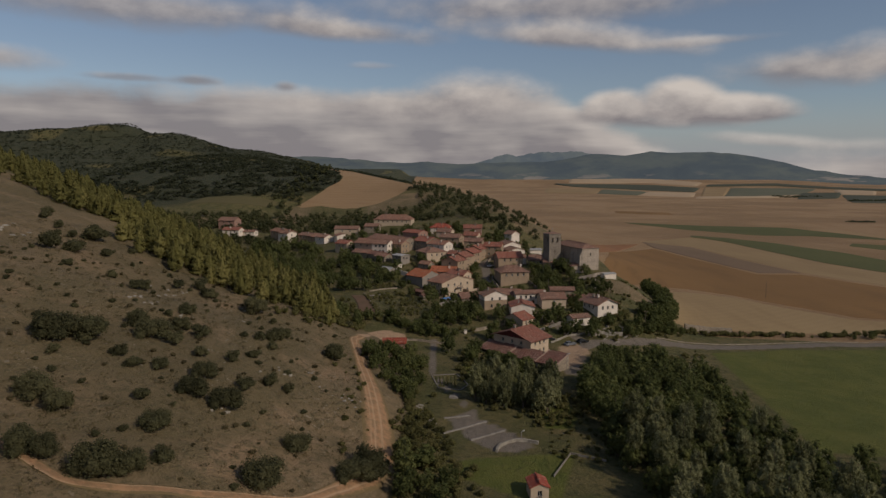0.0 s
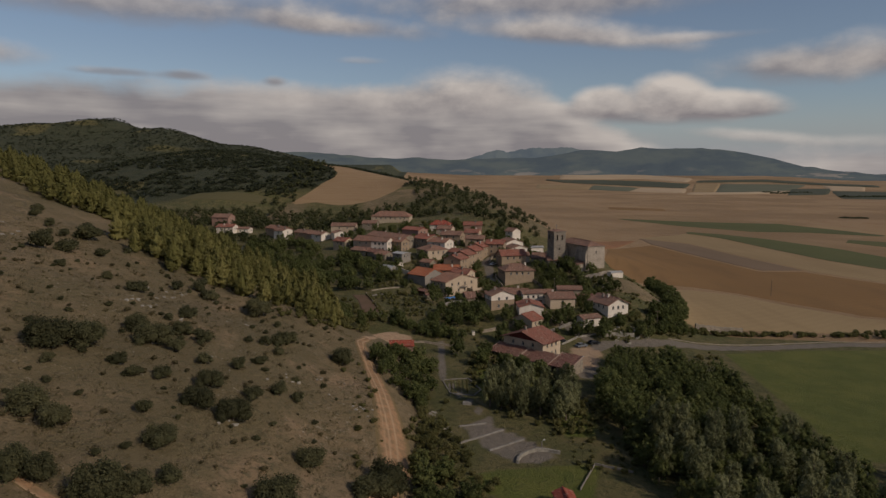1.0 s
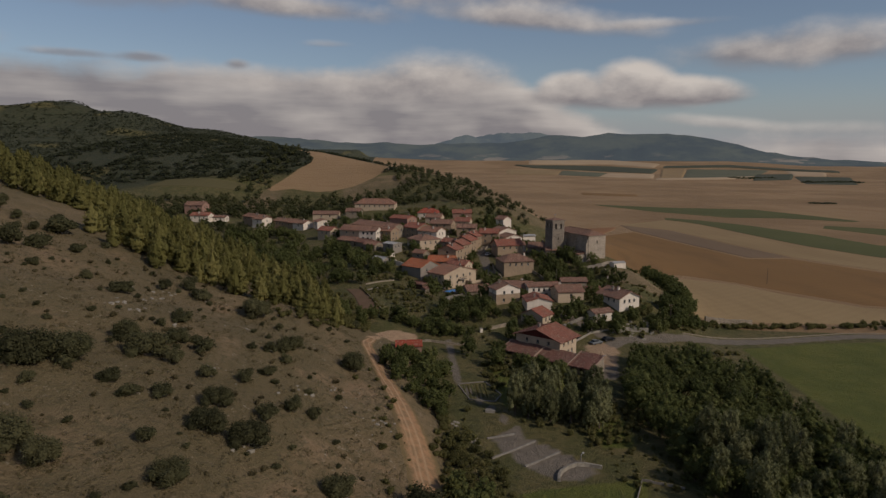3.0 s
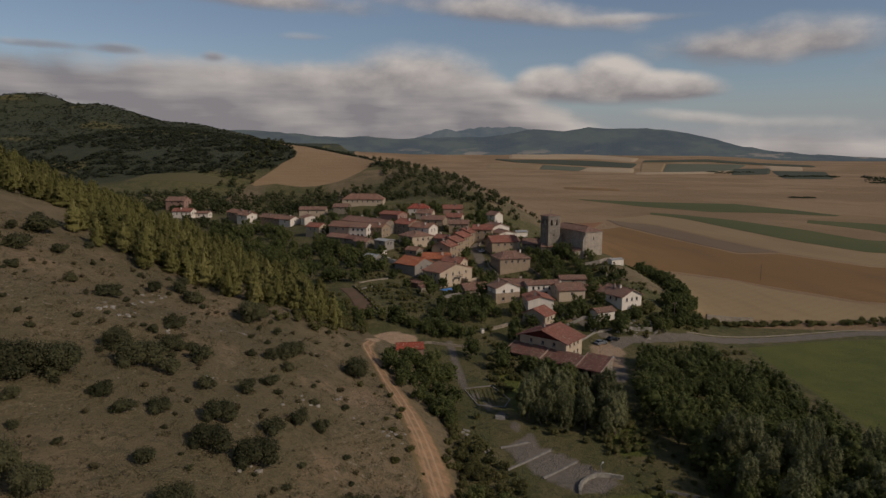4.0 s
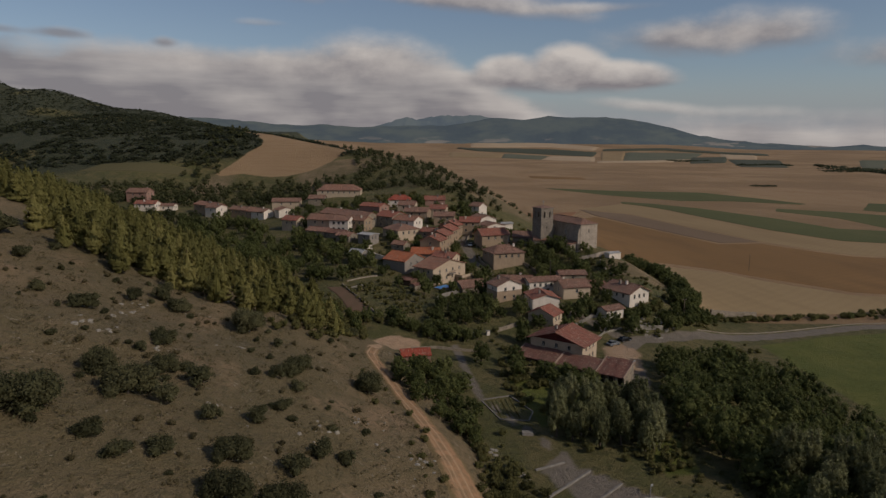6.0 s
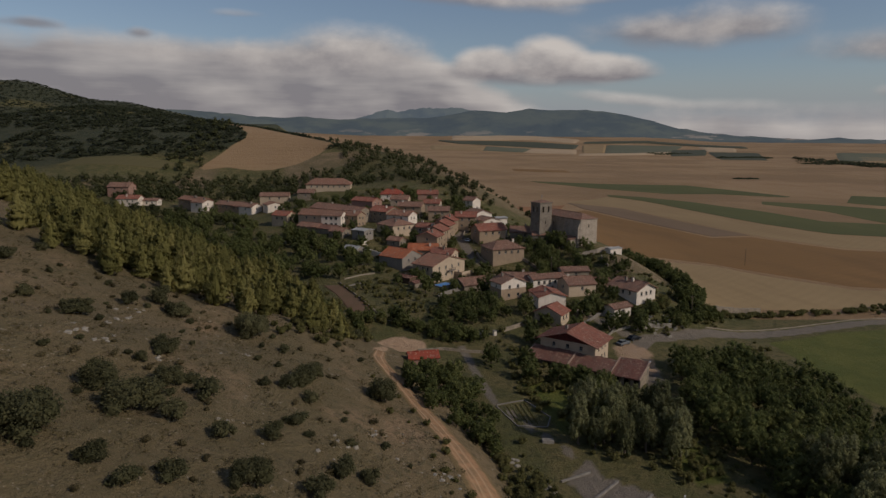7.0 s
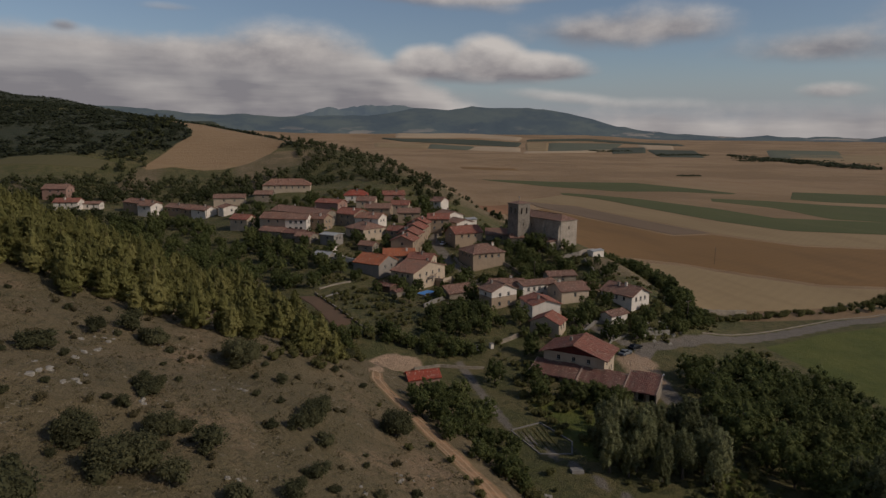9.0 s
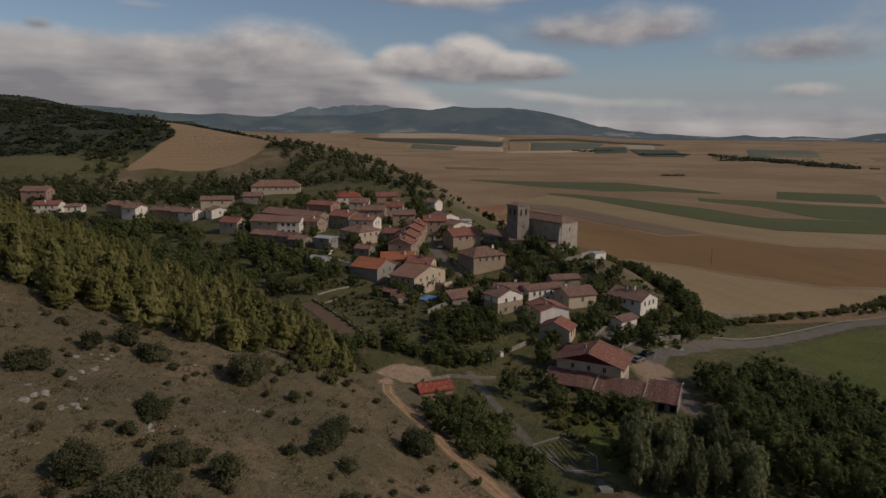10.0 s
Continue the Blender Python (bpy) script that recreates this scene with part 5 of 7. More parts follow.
# ---- church ----
def church():
    root = tagged(new("church"), "stone church with square bell tower and tiled nave roof", "church")
    a = 19.0
    x, y = 66.8, 318.0
    ca, sa = math.cos(radians(a)), math.sin(radians(a))
    base = 22.5
    root.matrix_basis = pose(x, y, base, 0, 0, a)
    L, D, top = 9.2, 27.0, 35.4 - base
    v, f = [], []
    panel(v, f, (0, 0), (1, 0), L, 0, top, [(4.3, 4.9, top - 3.4, top - 2.0)], 0.5)
    panel(v, f, (L, 0), (0, 1), D, 0, top, [(6, 6.8, top - 4.5, top - 2.5), (14, 14.8, top - 4.5, top - 2.5)], 0.5)
    panel(v, f, (L, D), (-1, 0), L, 0, top, [], 0.5)
    panel(v, f, (0, D), (0, -1), D, 0, top, [(9, 9.7, top - 4.2, top - 2.6)], 0.5)
    child("nave_wall", mesh_of("nave_wall", v, f, [M["church"]], weld=True), root)
    child("cornice", box_mesh("cornice", [(-0.25, L + 0.25, -0.25, D + 0.25, top - 0.02, top + 0.28)], M["church"]), root)
    child("nave_roof", roof_mesh(L, D, top + 0.2, 1.9, "tiles_brown", 0.4, 4.5, 1.3), root, pose(L / 2, D / 2, 0))
    for k, yy in enumerate((0.2, 9.0, 18.0)):
        child("buttress", box_mesh("buttress", [(-1.1, 0, yy, yy + 1.2, 0, top - 3.0), (-0.6, 0, yy + 0.1, yy + 1.1, top - 3.0, top - 1.6)], M["church"]), root)
    for (px, py, d, z) in ((4.6, 0.3, 0, top - 3.4), (L - 0.3, 6.4, 90, top - 4.5), (L - 0.3, 14.4, 90, top - 4.5), (0.3, D - 9.35, -90, top - 4.2)):
        child("window", box_mesh("window", [(-0.4, 0.4, 0.1, 0.14, 0, 2.0)], M["glass"]), root, pose(px, py, z, 0, 0, d))
    # tower
    tx, ty, s, th = -9.6, 15.2, 6.4, 18.9
    v, f = [], []
    for p, u in (((tx, ty), (1, 0)), ((tx + s, ty), (0, 1)), ((tx + s, ty + s), (-1, 0)), ((tx, ty + s), (0, -1))):
        panel(v, f, p, u, s, 0, th, [(1.3, 2.3, th - 4.0, th - 1.5), (4.0, 5.0, th - 4.0, th - 1.5), (3.0, 3.4, th - 9.0, th - 7.8)], 0.9)
    child("tower_wall", mesh_of("tower_wall", v, f, [M["tower"]], weld=True), root)
    child("belfry_floor", box_mesh("belfry_floor", [(tx + 0.8, tx + s - 0.8, ty + 0.8, ty + s - 0.8, th - 4.3, th - 4.1)], M["wood"]), root)
    for z, o in ((th - 4.9, 0.14), (th - 0.05, 0.3)):
        child("string_course", box_mesh("string_course", [(tx - o, tx + s + o, ty - o, ty + s + o, z, z + 0.32)], M["tower"]), root)
    k = 0.35
    v = [(tx - k, ty - k, th + 0.27), (tx + s + k, ty - k, th + 0.27), (tx + s + k, ty + s + k, th + 0.27), (tx - k, ty + s + k, th + 0.27), (tx + s / 2, ty + s / 2, th + 1.3)]
    child("tower_roof", mesh_of("tower_roof", v, [(0, 1, 4), (1, 2, 4), (2, 3, 4), (3, 0, 4), (3, 2, 1, 0)], [M["tiles_brown"]]), root)
    cx, cy = tx + s / 2, ty + s / 2
    child("cross", box_mesh("cross", [(cx - 0.05, cx + 0.05, cy - 0.05, cy + 0.05, th + 1.2, th + 3.4), (cx - 0.5, cx + 0.5, cy - 0.04, cy + 0.04, th + 2.6, th + 2.72)], M["metal"]), root)
    for dx, dy, d in ((1.8, 1.1, 0), (4.5, 1.1, 0), (1.1, 1.8, 90), (1.1, 4.5, 90)):
        n = 14
        prof = [(0.06, 0.95), (0.18, 0.9), (0.24, 0.6), (0.3, 0.3), (0.42, 0.05), (0.44, 0.0)]
        v = [(r * math.cos(2 * math.pi * i / n), r * math.sin(2 * math.pi * i / n), z) for r, z in prof for i in range(n)]
        f = [(j * n + i, j * n + (i + 1) % n, (j + 1) * n + (i + 1) % n, (j + 1) * n + i) for j in range(len(prof) - 1) for i in range(n)]
        child("bell", mesh_of("bell", v, f, [M["metal"]], smooth=True), root, pose(tx + dx, ty + dy, th - 3.2), "dark bronze bell")
    # low sacristy and porch at the foot
    for nm, bx, rz in (("sacristy", (-4.6, -0.02, 1.0, 8.5), 4.6),):
        x0, x1, y0, y1 = bx
        child(nm, box_mesh(nm, [(x0, x1, y0, y1, 0, rz)], M["church"]), root)
        v = [(x0 - .3, y0 - .3, rz), (x1 + (0 if nm == "sacristy" else .3), y0 - .3, rz + (0.9 if nm == "sacristy" else 0)), (x1 + (0 if nm == "sacristy" else .3), y1 + (.3 if nm == "sacristy" else 0), rz + 0.9), (x0 - .3, y1 + (.3 if nm == "sacristy" else 0), rz + (0 if nm == "sacristy" else 0.9))]
        v += [(p[0], p[1], p[2] + 0.18) for p in v]
        child(nm + "_roof", mesh_of(nm + "_roof", v, [(3, 2, 1, 0), (4, 5, 6, 7), (0, 1, 5, 4), (1, 2, 6, 5), (2, 3, 7, 6), (3, 0, 4, 7)], [M["tiles_brown"]]), root)


church()

# ---- trees and shrubs ----
RS = np.random.RandomState(11)


ICO_V = [Vector(v).normalized() for v in ((0, 1, 1.618), (0, -1, 1.618), (0, 1, -1.618), (0, -1, -1.618), (1, 1.618, 0), (-1, 1.618, 0), (1, -1.618, 0), (-1, -1.618, 0), (1.618, 0, 1), (1.618, 0, -1), (-1.618, 0, 1), (-1.618, 0, -1))]
ICO_F = [(a, b, c) for a in range(12) for b in range(a + 1, 12) for c in range(b + 1, 12) if max((ICO_V[a] - ICO_V[b]).length, (ICO_V[b] - ICO_V[c]).length, (ICO_V[a] - ICO_V[c]).length) < 1.1]

OCT_V = [Vector(v) for v in ((1, 0, 0), (-1, 0, 0), (0, 1, 0), (0, -1, 0), (0, 0, 1), (0, 0, -1))]
OCT_F = [(a, b, c) for a in (0, 1) for b in (2, 3) for c in (4, 5)]


def leaf_cloud(lobes, count, size, mat, name="crown", up=0.3, core=0.74, spread=0.38, fine=True):
    """A crown of many small leaf sprays scattered over overlapping lobes (x, y, z, rx, ry, rz), each round a shaded inner mass of twigs and leaves."""
    count, size = int(count * 1.75), size * 0.78
    vol = np.array([l[3] * l[4] * l[5] for l in lobes]) ** 0.7
    pick = RS.choice(len(lobes), count, p=vol / vol.sum())
    lob = np.array(lobes)[pick]
    dirs = RS.normal(size=(count, 3))
    dirs /= np.linalg.norm(dirs, axis=1)[:, None]
    dirs[:, 2] = np.where(dirs[:, 2] < -0.45, -dirs[:, 2], dirs[:, 2])
    rad = RS.uniform(0.7, 1.0, count) * RS.uniform(0.85, 1.3, count)
    pos = lob[:, :3] + dirs * lob[:, 3:] * rad[:, None]
    nrm = dirs + RS.normal(scale=spread, size=(count, 3)) + np.array([0, 0, up])
    nrm /= np.linalg.norm(nrm, axis=1)[:, None]
    t = np.cross(nrm, RS.normal(size=(count, 3)))
    t /= np.linalg.norm(t, axis=1)[:, None]
    b = np.cross(nrm, t)
    s = size * RS.uniform(0.5, 1.25, count)[:, None]
    drop = nrm * s * 0.35
    quad = np.stack([pos - t * s * 0.9 - drop * 0.4, pos + t * s * 0.5 - b * s * 0.75, pos + t * s * 0.5 + b * s * 0.75 - drop], 1).reshape(-1, 3)
    verts, faces = [], []
    cv, cf = (ICO_V, ICO_F) if fine else (OCT_V, OCT_F)
    for l in (lobes if core else ()):
        k = len(verts)
        verts += [(l[0] + v.x * l[3] * core * RS.uniform(0.8, 1.2), l[1] + v.y * l[4] * core * RS.uniform(0.8, 1.2), max(0.05, l[2] + v.z * l[5] * core * RS.uniform(0.8, 1.2))) for v in cv]
        for q in cf:
            a, b2, c = (Vector(cv[i]) for i in q)
            faces += [k + q[0], k + q[1], k + q[2]] if (b2 - a).cross(c - a).dot(a) > 0 else [k + q[0], k + q[2], k + q[1]]
    n4, nt = count * 3, len(faces) // 3
    me = bpy.data.meshes.new(name)
    me.vertices.add(n4 + len(verts)), me.loops.add(n4 + len(faces)), me.polygons.add(count + nt)
    co = np.concatenate([quad, np.array(verts).reshape(-1, 3)])
    me.vertices.foreach_set("co", co.reshape(-1).astype(np.float32))
    me.loops.foreach_set("vertex_index", np.concatenate([np.arange(n4), np.array(faces, int) + n4]).astype(np.int32))
    me.polygons.foreach_set("loop_start", np.concatenate([np.arange(count) * 3, n4 + np.arange(nt) * 3]).astype(np.int32))
    me.update(calc_edges=True)
    me.materials.append(M[mat])
    return me


def trunk_mesh(h, r, limbs, mat="bark"):
    """A tapered, slightly bent trunk with limbs that fork from it. limbs: (height, direction, reach, rise)."""
    v, f = [], []

    def tube(points, radii, n=6):
        k = len(v)
        for (x, y, z), rr in zip(points, radii):
            v.extend((x + rr * math.cos(2 * math.pi * i / n), y + rr * math.sin(2 * math.pi * i / n), z) for i in range(n))
        for j in range(len(points) - 1):
            f.extend((k + j * n + i, k + j * n + (i + 1) % n, k + (j + 1) * n + (i + 1) % n, k + (j + 1) * n + i) for i in range(n))

    bend = RS.uniform(-0.04, 0.04, 2) * h
    tube([(bend[0] * t * t, bend[1] * t * t, h * t - 0.4 * (t == 0)) for t in (0, 0.08, 0.55, 1.0)], [r * q for q in (1.35, 1.0, 0.7, 0.15)])
    for z, d, reach, rise in limbs:
        p = (bend[0] * (z / h) ** 2, bend[1] * (z / h) ** 2, z)
        e = (p[0] + reach * math.cos(d), p[1] + reach * math.sin(d), z + rise)
        m = ((p[0] + e[0]) / 2, (p[1] + e[1]) / 2, (p[2] + e[2]) / 2 + 0.1 * reach)
        tube([p, m, e], [r * 0.45, r * 0.3, r * 0.08], 3)
    return mesh_of("trunk", v, f, [M[mat]], smooth=True)


PARTS = {}


def make_tree(name, label, category, group, crown, trunk):
    root = tagged(new(name), label, category, group)
    PARTS[root.name] = [child("trunk", trunk, root), child("crown", crown, root)]
    return root


def clone(root):
    """A tree like root, sharing its meshes; quicker than searching the whole scene for the parts each time."""
    ob = root.copy()
    scene.collection.objects.link(ob)
    for p in PARTS[root.name]:
        q = p.copy()
        q.parent = ob
        scene.collection.objects.link(q)
    return ob


def oak(n, size, mat="leaf_oak", heads=6, leaf=0.115):
    """A round-headed shrub oak, about size metres high and wide, branching from low down."""
    lobes = [(0, 0, size * 0.30, size * 0.36, size * 0.36, size * 0.32)]
    for i in range(heads):
        d, q = RS.uniform(0, 6.28), RS.uniform(0.18, 0.36) * size
        lobes.append((q * math.cos(d), q * math.sin(d), size * RS.uniform(0.12, 0.46), *(size * RS.uniform(0.15, 0.25, 3))))
    limbs = [(size * RS.uniform(0.08, 0.25), RS.uniform(0, 6.28), size * 0.25, size * 0.2) for _ in range(4)]
    return leaf_cloud(lobes, n, leaf * size ** 0.65, mat, spread=0.75), trunk_mesh(size * 0.5, 0.035 * size, limbs)


def pine(n, h):
    """A young pine: whorls of upswept branches round a straight stem, each a row of narrow needle sprays, round a darker inner cone."""
    levels = 12
    t = (np.arange(levels) + 0.35) / levels
    reach = h * (0.265 * np.sin(np.clip(1.04 - t, 0, 1) * 1.65) ** 1.1 + 0.008) * RS.uniform(0.8, 1.2, levels)
    pick = RS.choice(levels, n, p=reach ** 1.3 / (reach ** 1.3).sum())
    arms = RS.uniform(0, 6.28, (levels, 7))
    d = arms[pick, RS.randint(7, size=n)] + RS.normal(scale=0.16, size=n)
    q = RS.uniform(0.25, 1.0, n) ** 0.45
    r = reach[pick] * q
    out = np.stack([np.cos(d), np.sin(d), np.zeros(n)], -1)
    z = h * (0.05 + 0.9 * t[pick]) + 0.30 * r * q + RS.normal(scale=0.014 * h, size=n)
    pos = out * r[:, None] + np.array([0, 0, 1]) * z[:, None]
    nrm = out * 0.9 + np.array([0, 0, 0.55]) + RS.normal(scale=0.38, size=(n, 3))
    nrm /= np.linalg.norm(nrm, axis=1)[:, None]
    way = np.array([0, 0, 1.0]) + out * 0.3 + RS.normal(scale=0.45, size=(n, 3))
    way -= nrm * (way * nrm).sum(1)[:, None]
    way /= np.linalg.norm(way, axis=1)[:, None]
    side = np.cross(nrm, way)
    l = 0.095 * h * (700 / n) ** 0.35 * RS.uniform(0.5, 1.25, (n, 1))
    tris = np.stack([pos - way * l * 0.4 - side * l * 0.25, pos - way * l * 0.4 + side * l * 0.25, pos + way * l * 0.85], 1).reshape(-1, 3)
    sides, rings = 7, [(0.03, 0.09), (0.22, 0.12), (0.5, 0.10), (0.78, 0.05), (0.93, 0.006)]
    core = [(h * w * RS.uniform(0.75, 1.15) * math.cos(6.2832 * i / sides), h * w * RS.uniform(0.75, 1.15) * math.sin(6.2832 * i / sides), h * z0) for z0, w in rings for i in range(sides)]
    faces = [(j * sides + i, j * sides + (i + 1) % sides, (j + 1) * sides + (i + 1) % sides, (j + 1) * sides + i) for j in range(len(rings) - 1) for i in range(sides)]
    me = bpy.data.meshes.new("crown")
    k = len(tris)
    me.from_pydata(tris.tolist() + core, [], [(3 * i, 3 * i + 1, 3 * i + 2) for i in range(n)] + [tuple(k + i for i in f) for f in faces])
    me.materials.append(M["leaf_pine"])
    limbs = [(h * f, RS.uniform(0, 6.28), h * 0.14, h * 0.04) for f in (0.25, 0.4, 0.55)]
    return me, trunk_mesh(h * 0.95, 0.014 * h + 0.04, limbs, "bark_pine")


def broad(n, h, w, mat="leaf_valley", clear=0.15, heads=14, tall=1.0):
    """A broad-leaved tree with a lumpy crown h high and w wide. tall: how upright its leaf heads are."""
    lobes = [(0, 0, h * 0.44, w * 0.34, w * 0.34, h * 0.38)]
    for i in range(heads):
        z = clear + 0.12 + (0.72 - clear) * ((i + RS.rand()) / heads)
        d = i * 2.4 + RS.uniform(-0.5, 0.5)
        q = w * 0.33 * math.sqrt(max(0.05, 1 - ((z - 0.36) / 0.58) ** 2)) * RS.uniform(0.8, 1.15)
        r = w * RS.uniform(0.07, 0.19) * (10 / max(6, heads)) ** 0.3
        lobes.append((q * math.cos(d), q * math.sin(d), h * z, r, r * RS.uniform(0.8, 1.2), r * RS.uniform(0.8, 1.2) * tall))
    limbs = [(h * RS.uniform(0.2, 0.6), RS.uniform(0, 6.28), w * 0.3, h * 0.16) for _ in range(4)]
    return leaf_cloud(lobes, n, (0.20 + 0.010 * h) * (800 / n) ** 0.3, mat, spread=0.95, core=0.8, fine=False), trunk_mesh(h * 0.85, 0.02 * h + 0.05, limbs)


def plant(protos, places):
    """Set copies of the prototypes at (x, y, scale); the first place of each prototype takes the original."""
    used = set()
    zs = height(np.array([q[0] for q in places]), np.array([q[1] for q in places]))
    for (x, y, s), z in zip(places, zs):
        k = RS.randint(len(protos))
        m = pose(x, y, z - 0.12, 0, 0, RS.uniform(0, 360)) @ Matrix.Diagonal((s * RS.uniform(0.9, 1.12), s * RS.uniform(0.9, 1.12), s * RS.uniform(0.9, 1.1), 1))
        if k not in used:
            used.add(k)
            ob = protos[k]
        else:
            ob = clone(protos[k])
        ob.matrix_basis = m
    for k, p in enumerate(protos):
        if k not in used:
            for o in (*PARTS[p.name], p):
                bpy.data.objects.remove(o)


def scatter(n, poly, lo, hi, gap=0.0, skip=None, seed=1):
    """n random (x, y, scale) inside a convex polygon (anticlockwise), at least gap apart, clear of ways and houses."""
    r = np.random.RandomState(seed)
    xs, ys = [p[0] for p in poly], [p[1] for p in poly]
    m = max(400, n * 40)
    X, Y = r.uniform(min(xs), max(xs), m), r.uniform(min(ys), max(ys), m)
    ok = inside(poly, X, Y, 0.01) > 0.5
    X, Y = X[ok], Y[ok]
    ok = np.max([near_line(l, X, Y, 1.5) for l in (TRACK, LANE, ROAD, STREET, RISE, ALLEY)], 0) < 0.2
    out = []
    for x, y in zip(X[ok], Y[ok]):
        if len(out) == n:
            break
        if gap and any((x - a) ** 2 + (y - b) ** 2 < gap * gap for a, b, _ in out):
            continue
        if skip and skip(x, y):
            continue
        out.append((x, y, r.uniform(lo, hi)))
    return out


def scatter_line(n, line, width, lo, hi, skip=None, seed=1):
    """n random (x, y, scale) within width of a line, evenly along it."""
    r = np.random.RandomState(seed)
    seg = [math.hypot(b[0] - a[0], b[1] - a[1]) for a, b in zip(line, line[1:])]
    at = np.concatenate([[0], np.cumsum(seg)])
    out = []
    for k in range(n * 3):
        d = r.uniform(0, at[-1])
        x, y = np.interp(d, at, [p[0] for p in line]) + r.uniform(-width, width), np.interp(d, at, [p[1] for p in line]) + r.uniform(-width, width)
        if len(out) < n and not (skip and skip(x, y)):
            out.append((x, y, r.uniform(lo, hi)))
    return out


HOUSES = [o for o in scene.objects if o.type == "EMPTY" and o.parent is None]
FEET = []
for o in HOUSES:
    pts = [o.matrix_basis @ Vector(c) for ch in o.children if ch.name.startswith(("wall", "nave_wall", "tower_wall")) for c in ch.bound_box]
    if pts:
        q = [o.matrix_basis.inverted() @ p for p in pts]
        FEET.append((o.matrix_basis.inverted(), min(p.x for p in q), max(p.x for p in q), min(p.y for p in q), max(p.y for p in q)))


def in_house(x, y, margin=1.2):
    for inv, x0, x1, y0, y1 in FEET:
        p = inv @ Vector((x, y, 0))
        if x0 - margin < p.x < x1 + margin and y0 - margin < p.y < y1 + margin:
            return True
    return False


oaks = [make_tree("oak_shrub", "dark evergreen oak shrub on the dry slope", "shrub", "oak shrubs on the hillside", *oak(680, 3.0, leaf=0.088)) for _ in range(5)]
clumps = [make_tree("oak_thicket", "broad dark thicket of evergreen oak on the slope", "shrub", "oak thickets on the hillside", *oak(2600, 6.0, "leaf_oak", 15, 0.07)) for _ in range(4)]
hedges = [make_tree("hedge_bush", "bushy green hedge shrub", "bush", "hedge shrubs", *oak(160, 2.6, "leaf_hedge", 4)) for _ in range(4)]
bushes = [make_tree("low_bush", "low brownish scrub bush on the dry slope", "bush", "scrub bushes on the hillside", *oak(110, 1.3, "leaf_dry", 3, 0.1)) for _ in range(3)]
pines = [make_tree("pine", "young yellow-green pine on the ridge slope", "tree", "pines on the ridge", *pine(1900, 10.0)) for _ in range(6)]
valleys = [make_tree("broadleaf_tree", "dark green broad-leaved tree in the valley", "tree", "broad-leaved trees of the valley", *broad(640, 8.5, 8.0, "leaf_valley", 0.0, 24)) for _ in range(5)]
poplars = [make_tree("poplar", "tall grey-green poplar by the stream", "tree", "poplars by the stream", *broad(1500, 13.0, 6.2, "leaf_poplar", 0.0, 26, 1.9)) for _ in range(4)]
garden = [make_tree("garden_tree", "green garden tree among the houses", "tree", "garden trees", *broad(360, 5.5, 5.2, "leaf_valley", 0.0, 15)) for _ in range(4)]
fars = [make_tree("woodland_tree", "dark woodland tree behind the village", "tree", "trees behind the village", *broad(190, 7.0, 7.5, "leaf_far", -0.05, 10)) for _ in range(4)]

def joined_wood(name, label, mesh, places):
    """Many trees of one kind in one mesh: copies of a crown mesh, each turned and sized."""
    co = np.empty(len(mesh.vertices) * 3, np.float32)
    mesh.vertices.foreach_get("co", co)
    co = co.reshape(-1, 3)
    zs = height(np.array([q[0] for q in places]), np.array([q[1] for q in places]))
    out = []
    for (x, y, s), z in zip(places, zs):
        a = RS.uniform(0, 6.28)
        r = np.array([[math.cos(a), -math.sin(a), 0], [math.sin(a), math.cos(a), 0], [0, 0, 1]])
        out.append(co @ r.T * s + np.array([x, y, z]))
    V = np.concatenate(out)
    k, m, q = len(places), len(mesh.loops), len(mesh.polygons)
    li, ls = np.empty(m, np.int32), np.empty(q, np.int32)
    mesh.loops.foreach_get("vertex_index", li), mesh.polygons.foreach_get("loop_start", ls)
    me = bpy.data.meshes.new(name)
    me.vertices.add(len(V)), me.loops.add(m * k), me.polygons.add(q * k)
    me.vertices.foreach_set("co", V.reshape(-1).astype(np.float32))
    me.loops.foreach_set("vertex_index", (li[None] + np.arange(k)[:, None] * len(co)).reshape(-1).astype(np.int32))
    me.polygons.foreach_set("loop_start", (ls[None] + np.arange(k)[:, None] * m).reshape(-1).astype(np.int32))
    me.update(calc_edges=True)
    me.materials.append(mesh.materials[0])
    tagged(new(name, me), label, "woodland", kind="stuff")


# hillside thickets and shrubs: x, y and width over the prototype's
THICKETS = [(-81, 136, 1.4), (-76, 140, 1.5), (-67, 150.5, 1.3), (-71.4, 113, 1.1), (-66, 111, 0.9), (-63.3, 96, 1.0), (-60, 96, 0.9), (-51.7, 95.3, 1.4), (-48.3, 98, 1.0), (-49.5, 128, 1.1), (-50, 136, 0.9), (-43, 127.4, 1.1),
            (-50, 112, 0.9), (-28.5, 125, 0.95), (-31, 109, 1.4), (-14.5, 126, 1.5), (-17, 121, 1.2), (-54.5, 191.5, 1.2), (-44, 171.5, 1.0), (-43, 175, 0.8), (-29.9, 178, 1.1), (-72.7, 156.5, 1.0), (-63.9, 159.5, 0.8)]
